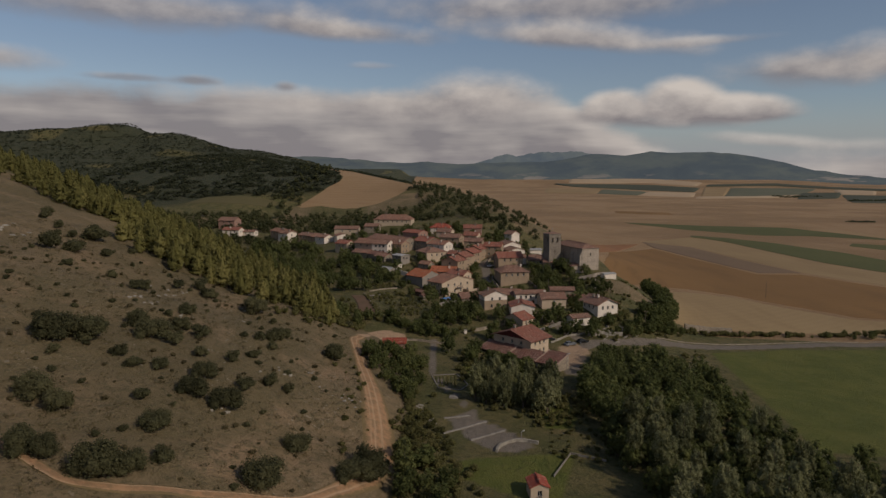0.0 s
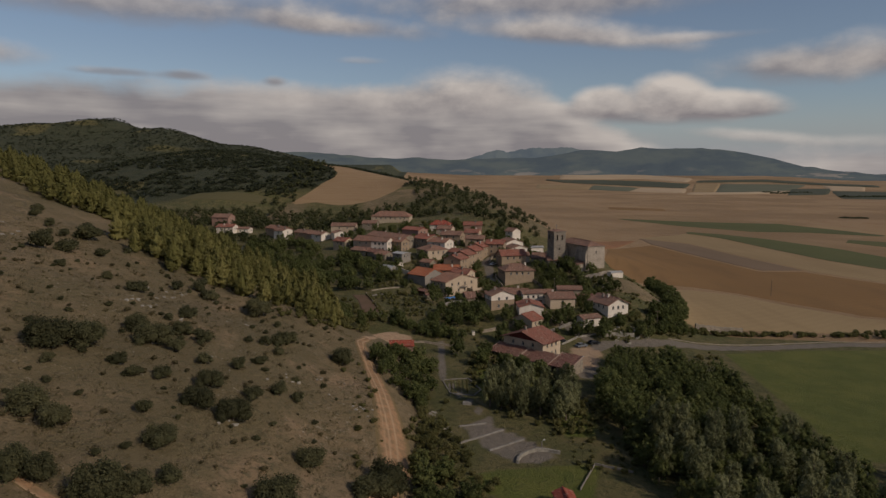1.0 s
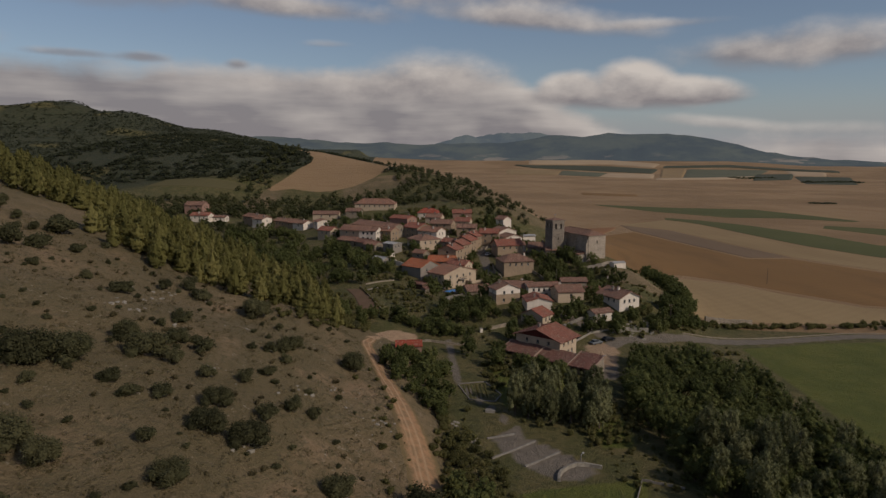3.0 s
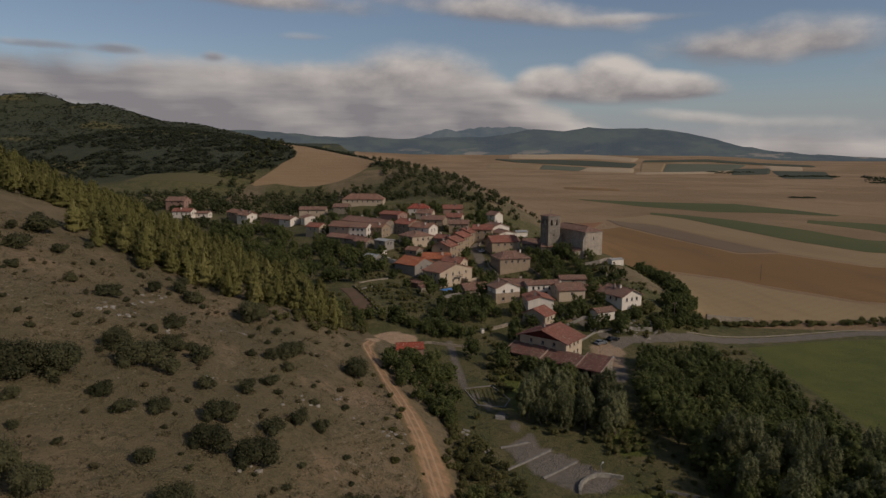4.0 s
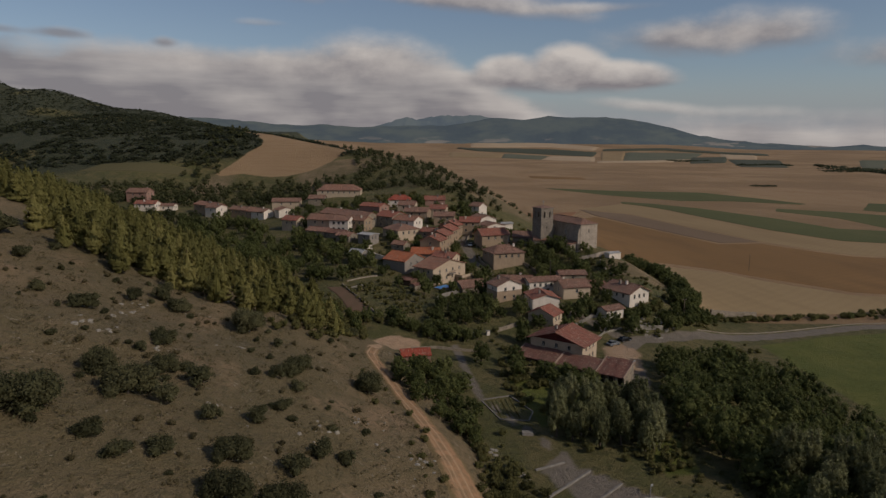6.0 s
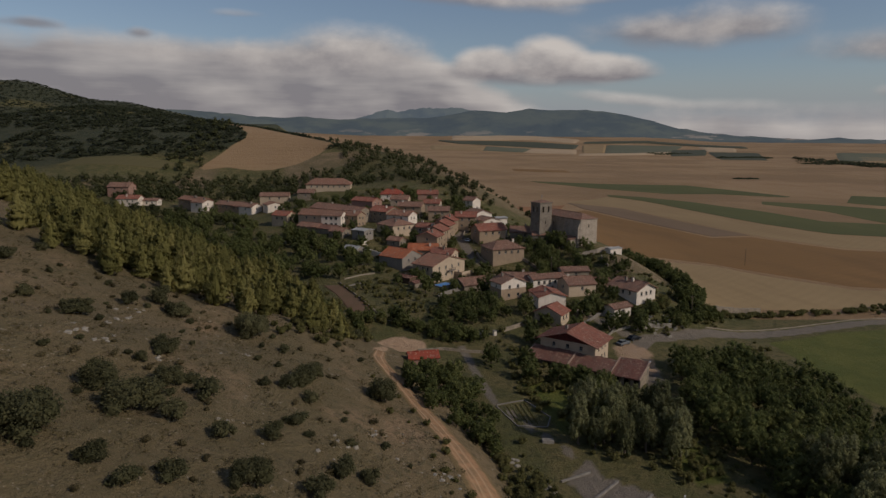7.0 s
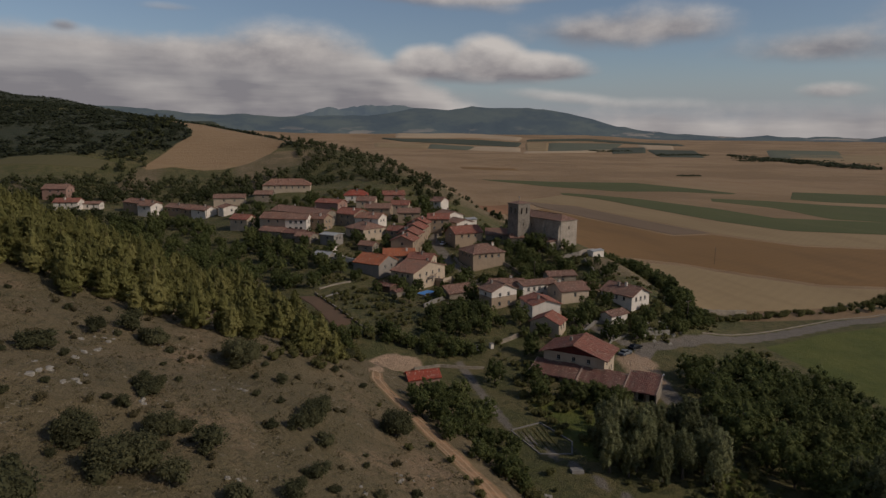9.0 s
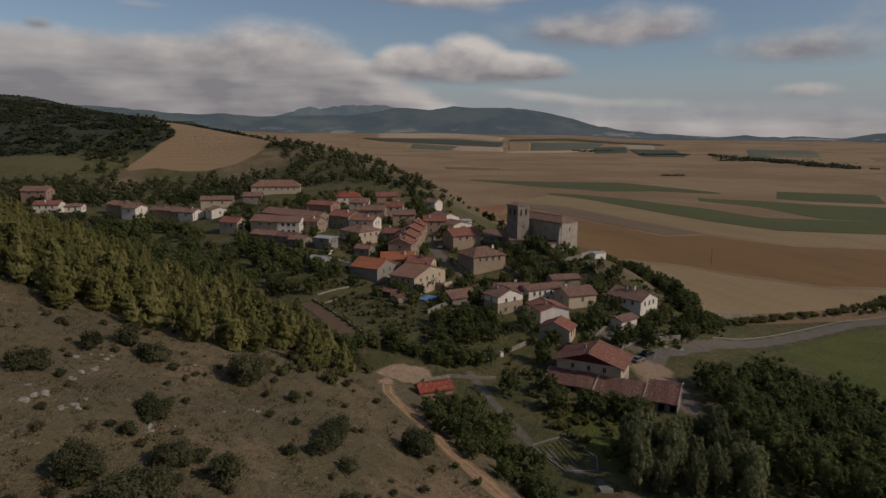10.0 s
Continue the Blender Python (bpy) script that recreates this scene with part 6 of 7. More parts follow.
SHRUBS = [(-70.3, 195.2, 1.3), (-66.2, 171.2, 1.3), (-61.2, 149, 1.4), (-58.6, 135, 1.3), (-63.3, 132.7, 1.3), (-41.7, 137, 1.4), (-38.2, 144, 1.5), (-56.3, 120.7, 1.2), (-54.6, 146.6, 1.3), (-67.8, 136, 1.3), (-92.8, 184.6, 1.2), (-83.8, 180, 1.4),
          (-109.3, 196.6, 2.2), (-113.5, 217, 2.6), (-113, 190, 2.3), (-102.5, 180.6, 1.1), (-102.3, 201.7, 1.4), (-77.5, 129.6, 1.0), (-48.3, 148.8, 1.2), (-44.8, 154.5, 1.2), (-45, 103, 1.5), (-34.8, 145.3, 1.1), (-31.9, 222, 1.3), (-69, 165.3, 0.9)]
SHRUBS2 = [(-46.8, 166.8, 1.2), (-61, 161.7, 0.9), (-67.5, 172, 1.2), (-82.5, 180.8, 1.6), (-68.4, 194.2, 1.5), (-78, 194.7, 1.3), (-73.8, 199.4, 1.7), (-48.2, 185.7, 0.9), (-50.2, 165.4, 0.7), (-57.5, 157.5, 1.5), (-134.7, 226, 1.7), (-119, 202.5, 1.7), (-119, 213, 1.2), (-118, 224, 1.9), (-126, 218, 1.4), (-141, 238, 1.5), (-100, 214, 1.1), (-66.9, 169.9, 1.1), (-42.8, 164.1, 1.1)]
skip_hill = in_house
HILL = [(-105, 85), (-20, 85), (-26, 150), (-33, 205), (-60, 212), (-125, 205)]
plant(clumps, THICKETS)
plant(oaks, SHRUBS + SHRUBS2 + scatter(115, HILL, 0.25, 0.7, 3.4, skip_hill, 3))
# yellowish bushes along the brow above the track
BROW = scatter(34, [(-33, 204), (-29.5, 203), (-25.5, 186), (-21, 167), (-18.5, 152), (-22.5, 152), (-26, 168), (-30, 188)], 0.35, 0.8, 1.5, skip_hill, 31)
plant(bushes, scatter(190, HILL, 0.45, 1.4, 1.5, skip_hill, 5))
EDGE_X, EDGE_Y = [-170, -150, -130, -111, -95, -80, -72, -60, -50, -38], [275, 256, 244, 229, 217, 212, 209, 203, 199, 206]
pine_skip = lambda x, y: in_house(x, y) or (-150 < x < -112 and y < 262 + 0.15 * (x + 150)) or y < np.interp(x, EDGE_X, EDGE_Y) + 4 * math.sin(x * 0.45) + 3 * math.sin(x * 1.1)
PINES = scatter(235, [(-150, 222), (-110, 215), (-48, 196), (-36, 206), (-38, 236), (-55, 268), (-95, 290), (-150, 280)], 0.6, 1.25, 2.7, pine_skip, 8)
plant(pines, [(x, y, s * 0.85) for x, y, s in PINES])
# stream-side wood
plant(poplars, scatter(26, [(8, 174), (20, 164), (31, 168), (31, 184), (14, 190)], 0.5, 0.95, 2.8, skip_hill, 13) + scatter(40, [(44, 95), (74, 95), (74, 150), (40, 160)], 0.7, 1.1, 5.0, skip_hill, 14))
plant(valleys, scatter(136, [(45, 100), (62, 92), (78, 118), (80, 165), (81, 192), (68, 214), (53, 214), (43, 198), (37, 160)], 0.7, 1.15, 4.2, skip_hill, 17)
      + scatter(24, [(88, 118), (130, 105), (130, 125), (100, 140), (89, 150)], 0.5, 0.9, 4.0, skip_hill, 18)
      + scatter(120, [(-120, 420), (-100, 352), (-60, 300), (-38, 288), (-24, 300), (-22, 330), (-52, 368), (-80, 415)], 0.5, 0.95, 3.6, skip_hill, 19)
      + scatter(22, [(-10, 244), (6, 242), (15, 247), (12, 259), (-4, 259)], 0.45, 0.7, 3.6, skip_hill, 23)
      + scatter(24, [(42, 296), (62, 291), (65, 310), (58, 327), (45, 322)], 0.45, 0.75, 2.8, skip_hill, 24)
      + scatter(16, [(62, 236), (74, 240), (92, 254), (88, 266), (74, 248)], 0.45, 0.8, 3.4, skip_hill, 25)
      + scatter(7, [(12, 204), (24, 196), (30, 198), (20, 207)], 0.5, 0.8, 3.0, skip_hill, 26)
      + [(17.2, 230.3, 0.8), (-3.6, 232, 0.8), (40, 245, 0.9), (45, 238, 0.8), (36, 246, 0.8), (56.5, 246.5, 0.42), (60.5, 247.2, 0.38), (64, 248.6, 0.42), (68, 251, 0.4), (54, 237, 0.8), (56, 325, 0.95), (58.5, 320, 1.05), (55.5, 299, 0.65), (44, 318, 0.65), (20.8, 200, 0.8), (9, 206, 0.8), (1.7, 215.5, 0.8), (10.7, 214, 0.7)])
GARDEN = (scatter(34, [(-23, 184), (-12, 168), (-6, 172), (-6, 200), (-8, 210), (-15, 207), (-23, 200)], 0.55, 1.15, 2.6, skip_hill, 31)
      + scatter(20, [(-46, 232), (-30, 232), (-25, 246), (-34, 250), (-44, 262)], 0.5, 1.0, 3.4, skip_hill, 33)
      + scatter(205, [(-40, 330), (0, 262), (30, 225), (62, 238), (80, 285), (66, 400), (40, 430), (-40, 440), (-70, 430)], 0.45, 1.2, 3.0, in_house, 29)
      + scatter_line(26, [(-24, 243), (-14, 238), (-6, 234), (4, 230)], 3.2, 0.5, 0.95, in_house, 131)
      + scatter_line(16, [(-17, 206), (-12, 211), (-10, 204)], 2.5, 0.4, 0.75, in_house, 132)
      + scatter(9, [(-9, 112), (0, 110), (2, 126), (-6, 142), (-10, 140)], 0.7, 1.2, 3.0, in_house, 28)
      + scatter(36, [(50, 240), (70, 240), (96, 256), (92, 266), (72, 250)], 0.3, 0.7, 2.0, in_house, 30)
      + scatter_line(85, [(116, 375), (112, 345), (106, 318), (102, 300), (97, 286), (93, 273), (87, 263), (79, 257)], 2.8, 1.0, 1.5, skip_hill, 37)
      + scatter_line(30, [(150, 270), (185, 274), (240, 283), (330, 292)], 2.0, 0.4, 0.9, skip_hill, 39))
GARDEN.sort(key=lambda q: q[1])
plant(garden, GARDEN[:290])
joined_wood("orchard_trees", "garden and hedgerow trees farther up the village and bank", broad(260, 5.5, 5.2, "leaf_valley", 0.0, 13)[0], GARDEN[290:])
HEDGES = (scatter_line(230, [(95, 262), (112, 267), (128, 270), (152, 273), (188, 281), (235, 291)], 2.6, 0.6, 1.25, skip_hill, 71)
      + scatter_line(14, [(200, 284), (214, 287)], 2.5, 1.2, 1.9, skip_hill, 70)
      + scatter_line(60, [(-47, 198), (-38, 212), (-34, 230), (-30, 246)], 4.5, 0.5, 1.2, skip_hill, 72)
      + scatter_line(40, [(-32, 250), (-25, 243), (-14, 240), (-2, 241)], 2.0, 0.5, 1.2, skip_hill, 73)
      + scatter_line(36, [(-20, 252), (-8, 250), (2, 262), (-2, 274)], 4.0, 0.4, 1.0, skip_hill, 74)
      + scatter_line(44, [(-10, 200), (-9, 180), (-3, 168), (-10, 150), (-8, 132)], 4.0, 0.4, 1.2, skip_hill, 75)
      + scatter_line(34, [(10, 206), (14, 198), (10, 184), (12, 172)], 2.5, 0.5, 1.2, skip_hill, 76)
      + scatter_line(40, [(58, 238), (72, 244), (84, 250), (92, 256)], 4.0, 0.5, 1.1, skip_hill, 77)
      + scatter_line(30, [(70, 214), (84, 224), (92, 232)], 4.5, 0.4, 1.0, skip_hill, 78)
      + scatter_line(50, [(-42, 268), (-50, 284), (-62, 300), (-78, 330), (-100, 360), (-130, 400)], 9.0, 0.6, 1.4, skip_hill, 79)
      + scatter_line(50, [(-4, 300), (-20, 306), (-34, 296), (-12, 336), (14, 300)], 4.0, 0.4, 1.0, skip_hill, 80)
      + scatter(70, [(-60, 400), (-10, 330), (40, 300), (66, 300), (60, 400), (-20, 450)], 0.4, 1.2, 2.6, in_house, 81)
      + scatter(84, [(-10, 112), (2, 112), (4, 132), (-2, 160), (-9, 172), (-11, 158)], 0.4, 1.25, 1.7, in_house, 83)
      + scatter(60, [(12, 168), (22, 158), (36, 160), (40, 176), (36, 196), (28, 176)], 0.5, 1.2, 1.9, in_house, 85)
      + scatter(36, [(24, 142), (40, 138), (42, 158), (26, 158)], 0.3, 0.8, 2.0, in_house, 86)
      + scatter(24, [(9, 170), (20, 162), (32, 166), (33, 172), (12, 180)], 0.5, 1.1, 2.0, in_house, 84)
      + scatter(70, [(-11, 158), (-8, 132), (4, 112), (14, 112), (8, 130), (2, 148), (-3, 160), (-8, 172)], 0.4, 1.3, 1.7, in_house, 87)
      + scatter_line(26, [(-19, 130), (-20, 150), (-25, 170), (-30, 195)], 3.0, 0.3, 0.9, skip_hill, 82))
HEDGES += (scatter(80, [(-46, 226), (-37, 214), (-29, 222), (-26, 240), (-36, 262), (-44, 262)], 0.6, 1.4, 1.6, in_house, 133)
      + scatter(58, [(-31, 284), (-24, 258), (-10, 254), (-4, 264), (-12, 284), (-18, 294)], 0.5, 1.2, 1.5, in_house, 101)
      + scatter(70, [(-35, 395), (10, 392), (50, 392), (62, 430), (0, 455), (-45, 432)], 0.9, 1.9, 2.6, in_house, 114)
      + scatter_line(30, [(-33, 282), (-28, 264), (-23, 249)], 1.0, 0.35, 0.8, in_house, 115)
      + scatter(60, [(-2, 262), (14, 252), (30, 290), (22, 306), (2, 284)], 0.4, 1.2, 1.8, in_house, 102)
      + scatter(50, [(30, 286), (44, 280), (62, 290), (62, 300), (36, 306)], 0.4, 1.2, 1.8, in_house, 103)
      + scatter(60, [(46, 240), (60, 244), (72, 262), (66, 280), (46, 274)], 0.4, 1.1, 1.8, in_house, 104)
      + scatter(50, [(-60, 350), (-30, 318), (-12, 330), (-14, 350), (-40, 376)], 0.4, 1.2, 2.0, in_house, 105)
      + scatter(40, [(60, 262), (90, 262), (94, 280), (66, 282)], 0.4, 1.0, 1.8, in_house, 106)
      + scatter_line(50, [(66, 284), (68, 306), (84, 308), (98, 300)], 1.6, 0.4, 0.9, in_house, 107)
      + scatter_line(34, [(55, 246), (60, 247.5), (66, 249.5), (72, 255)], 1.5, 0.8, 1.4, in_house, 112)
      + scatter(40, [(50, 345), (75, 350), (95, 400), (70, 440), (48, 420)], 0.5, 1.3, 2.5, in_house, 113)
      + scatter_line(24, [(21, 307), (30, 303), (39, 304)], 1.2, 0.5, 0.9, in_house, 111)
      + scatter_line(46, [(8, 240), (12, 224), (8, 210), (6, 200), (7, 188)], 2.2, 0.4, 1.1, in_house, 108)
      + scatter(40, [(8, 206), (14, 196), (30, 196), (32, 202), (14, 216)], 0.4, 0.9, 1.8, in_house, 109))
HEDGES.sort(key=lambda q: q[1])
plant(hedges, BROW + HEDGES[:215])
joined_wood("garden_hedges", "bushy hedges and scrub between the houses and fields", oak(95, 2.6, "leaf_hedge", 4)[0], HEDGES[215:])
WOODS = (scatter(260, [(-230, 485), (-150, 470), (-60, 474), (-10, 472), (10, 500), (-30, 545), (-125, 556), (-240, 540)], 0.6, 1.15, 3.6, skip_hill, 41)
      + scatter(150, [(-22, 545), (12, 470), (40, 440), (62, 440), (70, 480), (36, 560), (0, 620), (-24, 610)], 0.45, 0.95, 4.0, skip_hill, 43)
      + scatter_line(70, [(-30, 655), (20, 598), (60, 548), (84, 508), (94, 470), (98, 430)], 7.0, 0.35, 0.8, skip_hill, 47)
      + scatter_line(60, [(-220, 470), (-160, 440), (-120, 430), (-100, 415)], 14.0, 0.5, 1.0, skip_hill, 48)
      + scatter(40, [(-150, 560), (-128, 560), (-114, 705), (-150, 720)], 0.6, 1.1, 5.0, skip_hill, 49))
WOODS.sort(key=lambda q: q[1])
plant(fars, WOODS[:200])
joined_wood("hill_woods", "dark woodland on the hill behind the village", broad(130, 7.0, 7.5, "leaf_far", -0.05, 8)[0], WOODS[200:])


# far woods and scrub of the hills beyond: too many to count
joined_wood("pine_wood", "dense young pine wood on the back of the ridge", pine(300, 10.0)[0],
            scatter(380, [(-270, 225), (-160, 225), (-60, 240), (-42, 262), (-58, 300), (-110, 352), (-270, 400)], 0.6, 1.15, 2.8,
                    lambda x, y: pine_skip(x, y) or any(abs(x - a) < 1.6 and abs(y - b) < 1.6 for a, b, _ in PINES), 9))

# grass tussocks that roughen the dry slope
tuft_lobes = [(RS.uniform(-0.5, 0.5), RS.uniform(-0.5, 0.5), 0.12, 0.22, 0.22, 0.2) for _ in range(3)]
joined_wood("grass_tussocks", "dry grass tussocks and low herbs on the slope", leaf_cloud(tuft_lobes, 9, 0.16, "leaf_dry", up=0.8, core=0),
            scatter(3600, [(-125, 80), (-16, 80), (-18, 150), (-30, 207), (-60, 222), (-135, 230)], 0.6, 1.9, 0, None, 93))


def far_scrub(name, label, spots, leaves, size, mat):
    """One mesh of low scrub clumps: each spot is x, y, width."""
    P, S = [], []
    zs = height(np.array([q[0] for q in spots]), np.array([q[1] for q in spots]))
    for (x, y, w), z in zip(spots, zs):
        d = RS.normal(size=(leaves, 3))
        d /= np.linalg.norm(d, axis=1)[:, None]
        d[:, 2] = np.abs(d[:, 2])
        P.append(np.array([x, y, z]) + d * np.array([w * 0.5, w * 0.5, w * 0.34]) * RS.uniform(0.6, 1.0, (leaves, 1)))
        S.append(np.full(leaves, w * size))
    P, S = np.concatenate(P), np.concatenate(S)[:, None]
    n = len(P)
    nrm = 0.32 * RS.normal(size=(n, 3)) + np.array([0.0, -0.25, 0.9])
    nrm /= np.linalg.norm(nrm, axis=1)[:, None]
    t = np.cross(nrm, RS.normal(size=(n, 3)))
    t /= np.linalg.norm(t, axis=1)[:, None]
    b = np.cross(nrm, t)
    quad = np.stack([P - t * S, P - b * S * 0.7, P + t * S, P + b * S * 0.7], 1).reshape(-1, 3)
    me = bpy.data.meshes.new(name)
    me.vertices.add(n * 4), me.loops.add(n * 4), me.polygons.add(n)
    me.vertices.foreach_set("co", quad.reshape(-1).astype(np.float32))
    me.loops.foreach_set("vertex_index", np.arange(n * 4))
    me.polygons.foreach_set("loop_start", np.arange(n) * 4)
    me.update(calc_edges=True)
    me.materials.append(M[mat])
    tagged(new(name, me), label, "woodland", kind="stuff")


def spots(n, x0, x1, y0, y1, lo, hi, keep, seed):
    r = np.random.RandomState(seed)
    X, Y = r.uniform(x0, x1, n * 30), r.uniform(y0, y1, n * 30)
    ok = np.flatnonzero(keep(X, Y))[:n]
    return [(x, y, s) for x, y, s in zip(X[ok], Y[ok], r.uniform(lo, hi, n))]


def wild(x, y):
    return (cover(x, y)[2] < 0.3) & (vnoise(x, y, 60) + 0.7 * vnoise(x, y, 22) > -0.75)


far_scrub("hill_scrub", "dark evergreen scrub covering the far hillsides", spots(10500, -620, 40, 600, 1050, 3, 8, lambda x, y: wild(x, y) & (x < 260 - 0.45 * y), 51)
          + spots(12000, -1250, -60, 1000, 1750, 3, 7, lambda x, y: wild(x, y) & (x > -1.05 * y + 250), 53), 11, 0.22, "leaf_hill")
far_scrub("plain_hedges", "scattered copses and bushes on the plain", spots(60, 672, 716, 1085, 1135, 4, 8, lambda x, y: abs(y - 1105 - 0.2 * (x - 700)) < 12, 55)
          + spots(60, 1170, 1330, 2260, 2500, 10, 20, lambda x, y: abs(y - 2370) < 40, 59) + spots(90, 1250, 1420, 1980, 2120, 10, 20, lambda x, y: abs(y - 2040) < 30, 58)
          + spots(90, 1250, 1500, 1560, 1750, 8, 18, lambda x, y: abs(y - 1640 + 0.25 * (x - 1350)) < 26, 57)
          + spots(240, 1250, 1620, 1150, 2000, 10, 24, lambda x, y: (np.abs(np.hypot(x, y) - 2330 + 4200 * (np.arctan2(x, y) - 0.655)) < 110) & (np.abs(np.arctan2(x, y) - 0.72) < 0.08) & (vnoise(x, y, 120) > -0.35), 64)
          + spots(60, 1250, 1620, 1150, 1700, 6, 14, lambda x, y: (np.abs(np.arctan2(x, y) - 0.76) < 0.12) & (vnoise(x, y, 60) > 0.45), 66), 8, 0.24, "leaf_hill")

# ---- walls, gardens and small things outdoors ----
def stone_wall(points, h, t, mat, label, name="garden_wall", group="garden walls", cap=""):
    """A wall that follows the ground along a line, with an uneven top."""
    pts = []
    for (ax, ay), (bx, by) in zip(points, points[1:]):
        n = max(1, int(math.hypot(bx - ax, by - ay) / 0.8))
        pts += [(ax + (bx - ax) * i / n, ay + (by - ay) * i / n) for i in range(n)]
    pts.append(points[-1])
    v, f = [], []
    r = random.Random(len(pts))
    for i, (x, y) in enumerate(pts):
        a, b = pts[max(0, i - 1)], pts[min(len(pts) - 1, i + 1)]
        l = math.hypot(b[0] - a[0], b[1] - a[1])
        nx, ny = -(b[1] - a[1]) / l * t / 2, (b[0] - a[0]) / l * t / 2
        z = H(x, y)
        top = z + h * r.uniform(0.93, 1.06)
        v += [(x - nx, y - ny, z - 0.5), (x - nx * 0.85, y - ny * 0.85, top), (x + nx * 0.85, y + ny * 0.85, top + r.uniform(-0.04, 0.04)), (x + nx, y + ny, z - 0.5)]
        if i:
            k = 4 * i
            f += [(k - 4 + j, k + j, k + j + 1, k - 3 + j) for j in range(3)]
    e = len(v) - 4
    f += [(0, 1, 2, 3), (e + 3, e + 2, e + 1, e)]
    return tagged(new(name, mesh_of(name, v, f, [M[mat]])), label, "wall", group)


stone_wall([(-34.2, 285.8), (-31.9, 276.8), (-28.8, 266.9), (-24.5, 250.9), (-22.2, 246.2)], 0.6, 0.35, "stone", "dark dry-stone retaining wall along the gardens")
stone_wall([(-31.6, 280.4), (-25.4, 287.4)], 0.35, 0.5, "concrete", "pale concrete ledge between garden terraces")
stone_wall([(-32.4, 290.3), (-20.9, 299.4)], 0.5, 0.35, "stone", "long pale stone ledge above the gardens")
stone_wall([(-27.5, 331.5), (-15.6, 321.5)], 2.2, 0.4, "white", "whitewashed yard wall beside the orange-roofed barn")
stone_wall([(-27.5, 331.5), (-21, 337)], 2.0, 0.4, "white", "short whitewashed yard wall")
stone_wall([(-2.7, 267.6), (3.5, 274.0), (10.3, 281.0)], 1.3, 0.4, "concrete", "pale garden wall beside the barn")
stone_wall([(11.4, 238.1), (16, 240.5), (20.9, 243.0)], 1.2, 0.4, "stone", "pale stone wall running to the cream house")
stone_wall([(36, 321), (44, 306), (52, 300)], 1.2, 0.4, "stone", "stone wall below the church trees")
stone_wall([(62, 309), (70, 307.5), (79, 311)], 1.8, 0.4, "church", "pale churchyard wall")
stone_wall([(52.8, 238.3), (59, 240), (66, 240.5)], 1.3, 0.6, "rock", "tall pale retaining wall above the road")
stone_wall([(50.6, 246), (44, 246), (33, 238), (40, 232)], 1.0, 0.35, "concrete", "low concrete wall along the lane")
stone_wall([(79, 242.5), (92, 246.0), (122, 255.0), (152, 264.0), (180, 267.5), (260, 272)], 0.3, 0.3, "stone", "low stone parapet along the road")
stone_wall([(99, 268), (106, 270), (120, 272)], 2.4, 0.8, "stone", "stone-faced bank beside the road")
stone_wall([(0.1, 152.0), (10.7, 160.1)], 0.35, 0.45, "concrete", "white concrete kerb across the yard", "kerb", "yard kerbs")
stone_wall([(6.4, 148.9), (15.0, 155.5)], 0.35, 0.45, "concrete", "white concrete kerb across the yard", "kerb", "yard kerbs")
stone_wall([(0.3, 160.8), (6.9, 163.6)], 0.35, 0.4, "concrete", "white concrete kerb across the yard", "kerb", "yard kerbs")
stone_wall([(12.0, 143.5), (12.4, 145.2), (13.4, 147.0), (15.0, 148.7), (17.0, 149.8), (19.6, 149.7), (22.1, 148.7)], 0.7, 0.6, "rock", "curved rubble wall at the end of the yard")
stone_wall([(23.1, 132.8), (28.7, 144.1), (36, 141)], 0.55, 0.14, "concrete", "thin pale fence wall by the garden hut")
stone_wall([(-3.3, 192.0), (-1.3, 182.4), (5.0, 181.6)], 0.22, 0.3, "concrete", "pale edging round the vegetable garden", "kerb", "garden kerbs")
stone_wall([(5.0, 181.6), (7.2, 186), (4.1, 194.7), (-3.0, 192.4)], 0.22, 0.3, "concrete", "pale edging round the vegetable garden", "kerb", "garden kerbs")
stone_wall([(1.8, 175.6), (4.0, 175.2)], 0.5, 1.6, "concrete", "pale slab beside the vegetable garden", "kerb", "garden kerbs")
stone_wall([(22, 346), (30, 366), (36, 384)], 0.9, 0.3, "stone", "stone wall along the village street")
stone_wall([(-16, 224), (-9, 226), (2, 224)], 0.7, 0.4, "stone", "tumbledown dry-stone wall by the plaza")


def gate_pillar(x, y):
    z = H(x, y)
    root = tagged(new("gate_pillar"), "whitewashed square gate pillar", "pillar", "gate pillars")
    root.matrix_basis = pose(x, y, z, 0, 0, 12)
    child("shaft", box_mesh("shaft", [(-0.45, 0.45, -0.45, 0.45, -0.3, 1.25)], M["white"]), root)
    child("cap", box_mesh("cap", [(-0.55, 0.55, -0.55, 0.55, 1.25, 1.38)], M["concrete"]), root)


gate_pillar(4.3, 235.5), gate_pillar(8.1, 235.9)


# vegetable rows and garden plots
def crop_row(p, q, mat, label):
    l = math.hypot(q[0] - p[0], q[1] - p[1])
    n = int(l / 0.5) + 1
    lobes = [(p[0] + (q[0] - p[0]) * i / n, p[1] + (q[1] - p[1]) * i / n, H(p[0] + (q[0] - p[0]) * i / n, p[1] + (q[1] - p[1]) * i / n) + 0.05, 0.24 * RS.uniform(0.6, 1.3), 0.24 * RS.uniform(0.6, 1.3), 0.16) for i in range(n + 1)]
    tagged(new("vegetable_bed", leaf_cloud(lobes, 14 * n, 0.13, mat, "vegetable_bed", core=0.7)), label, "planting", kind="stuff")


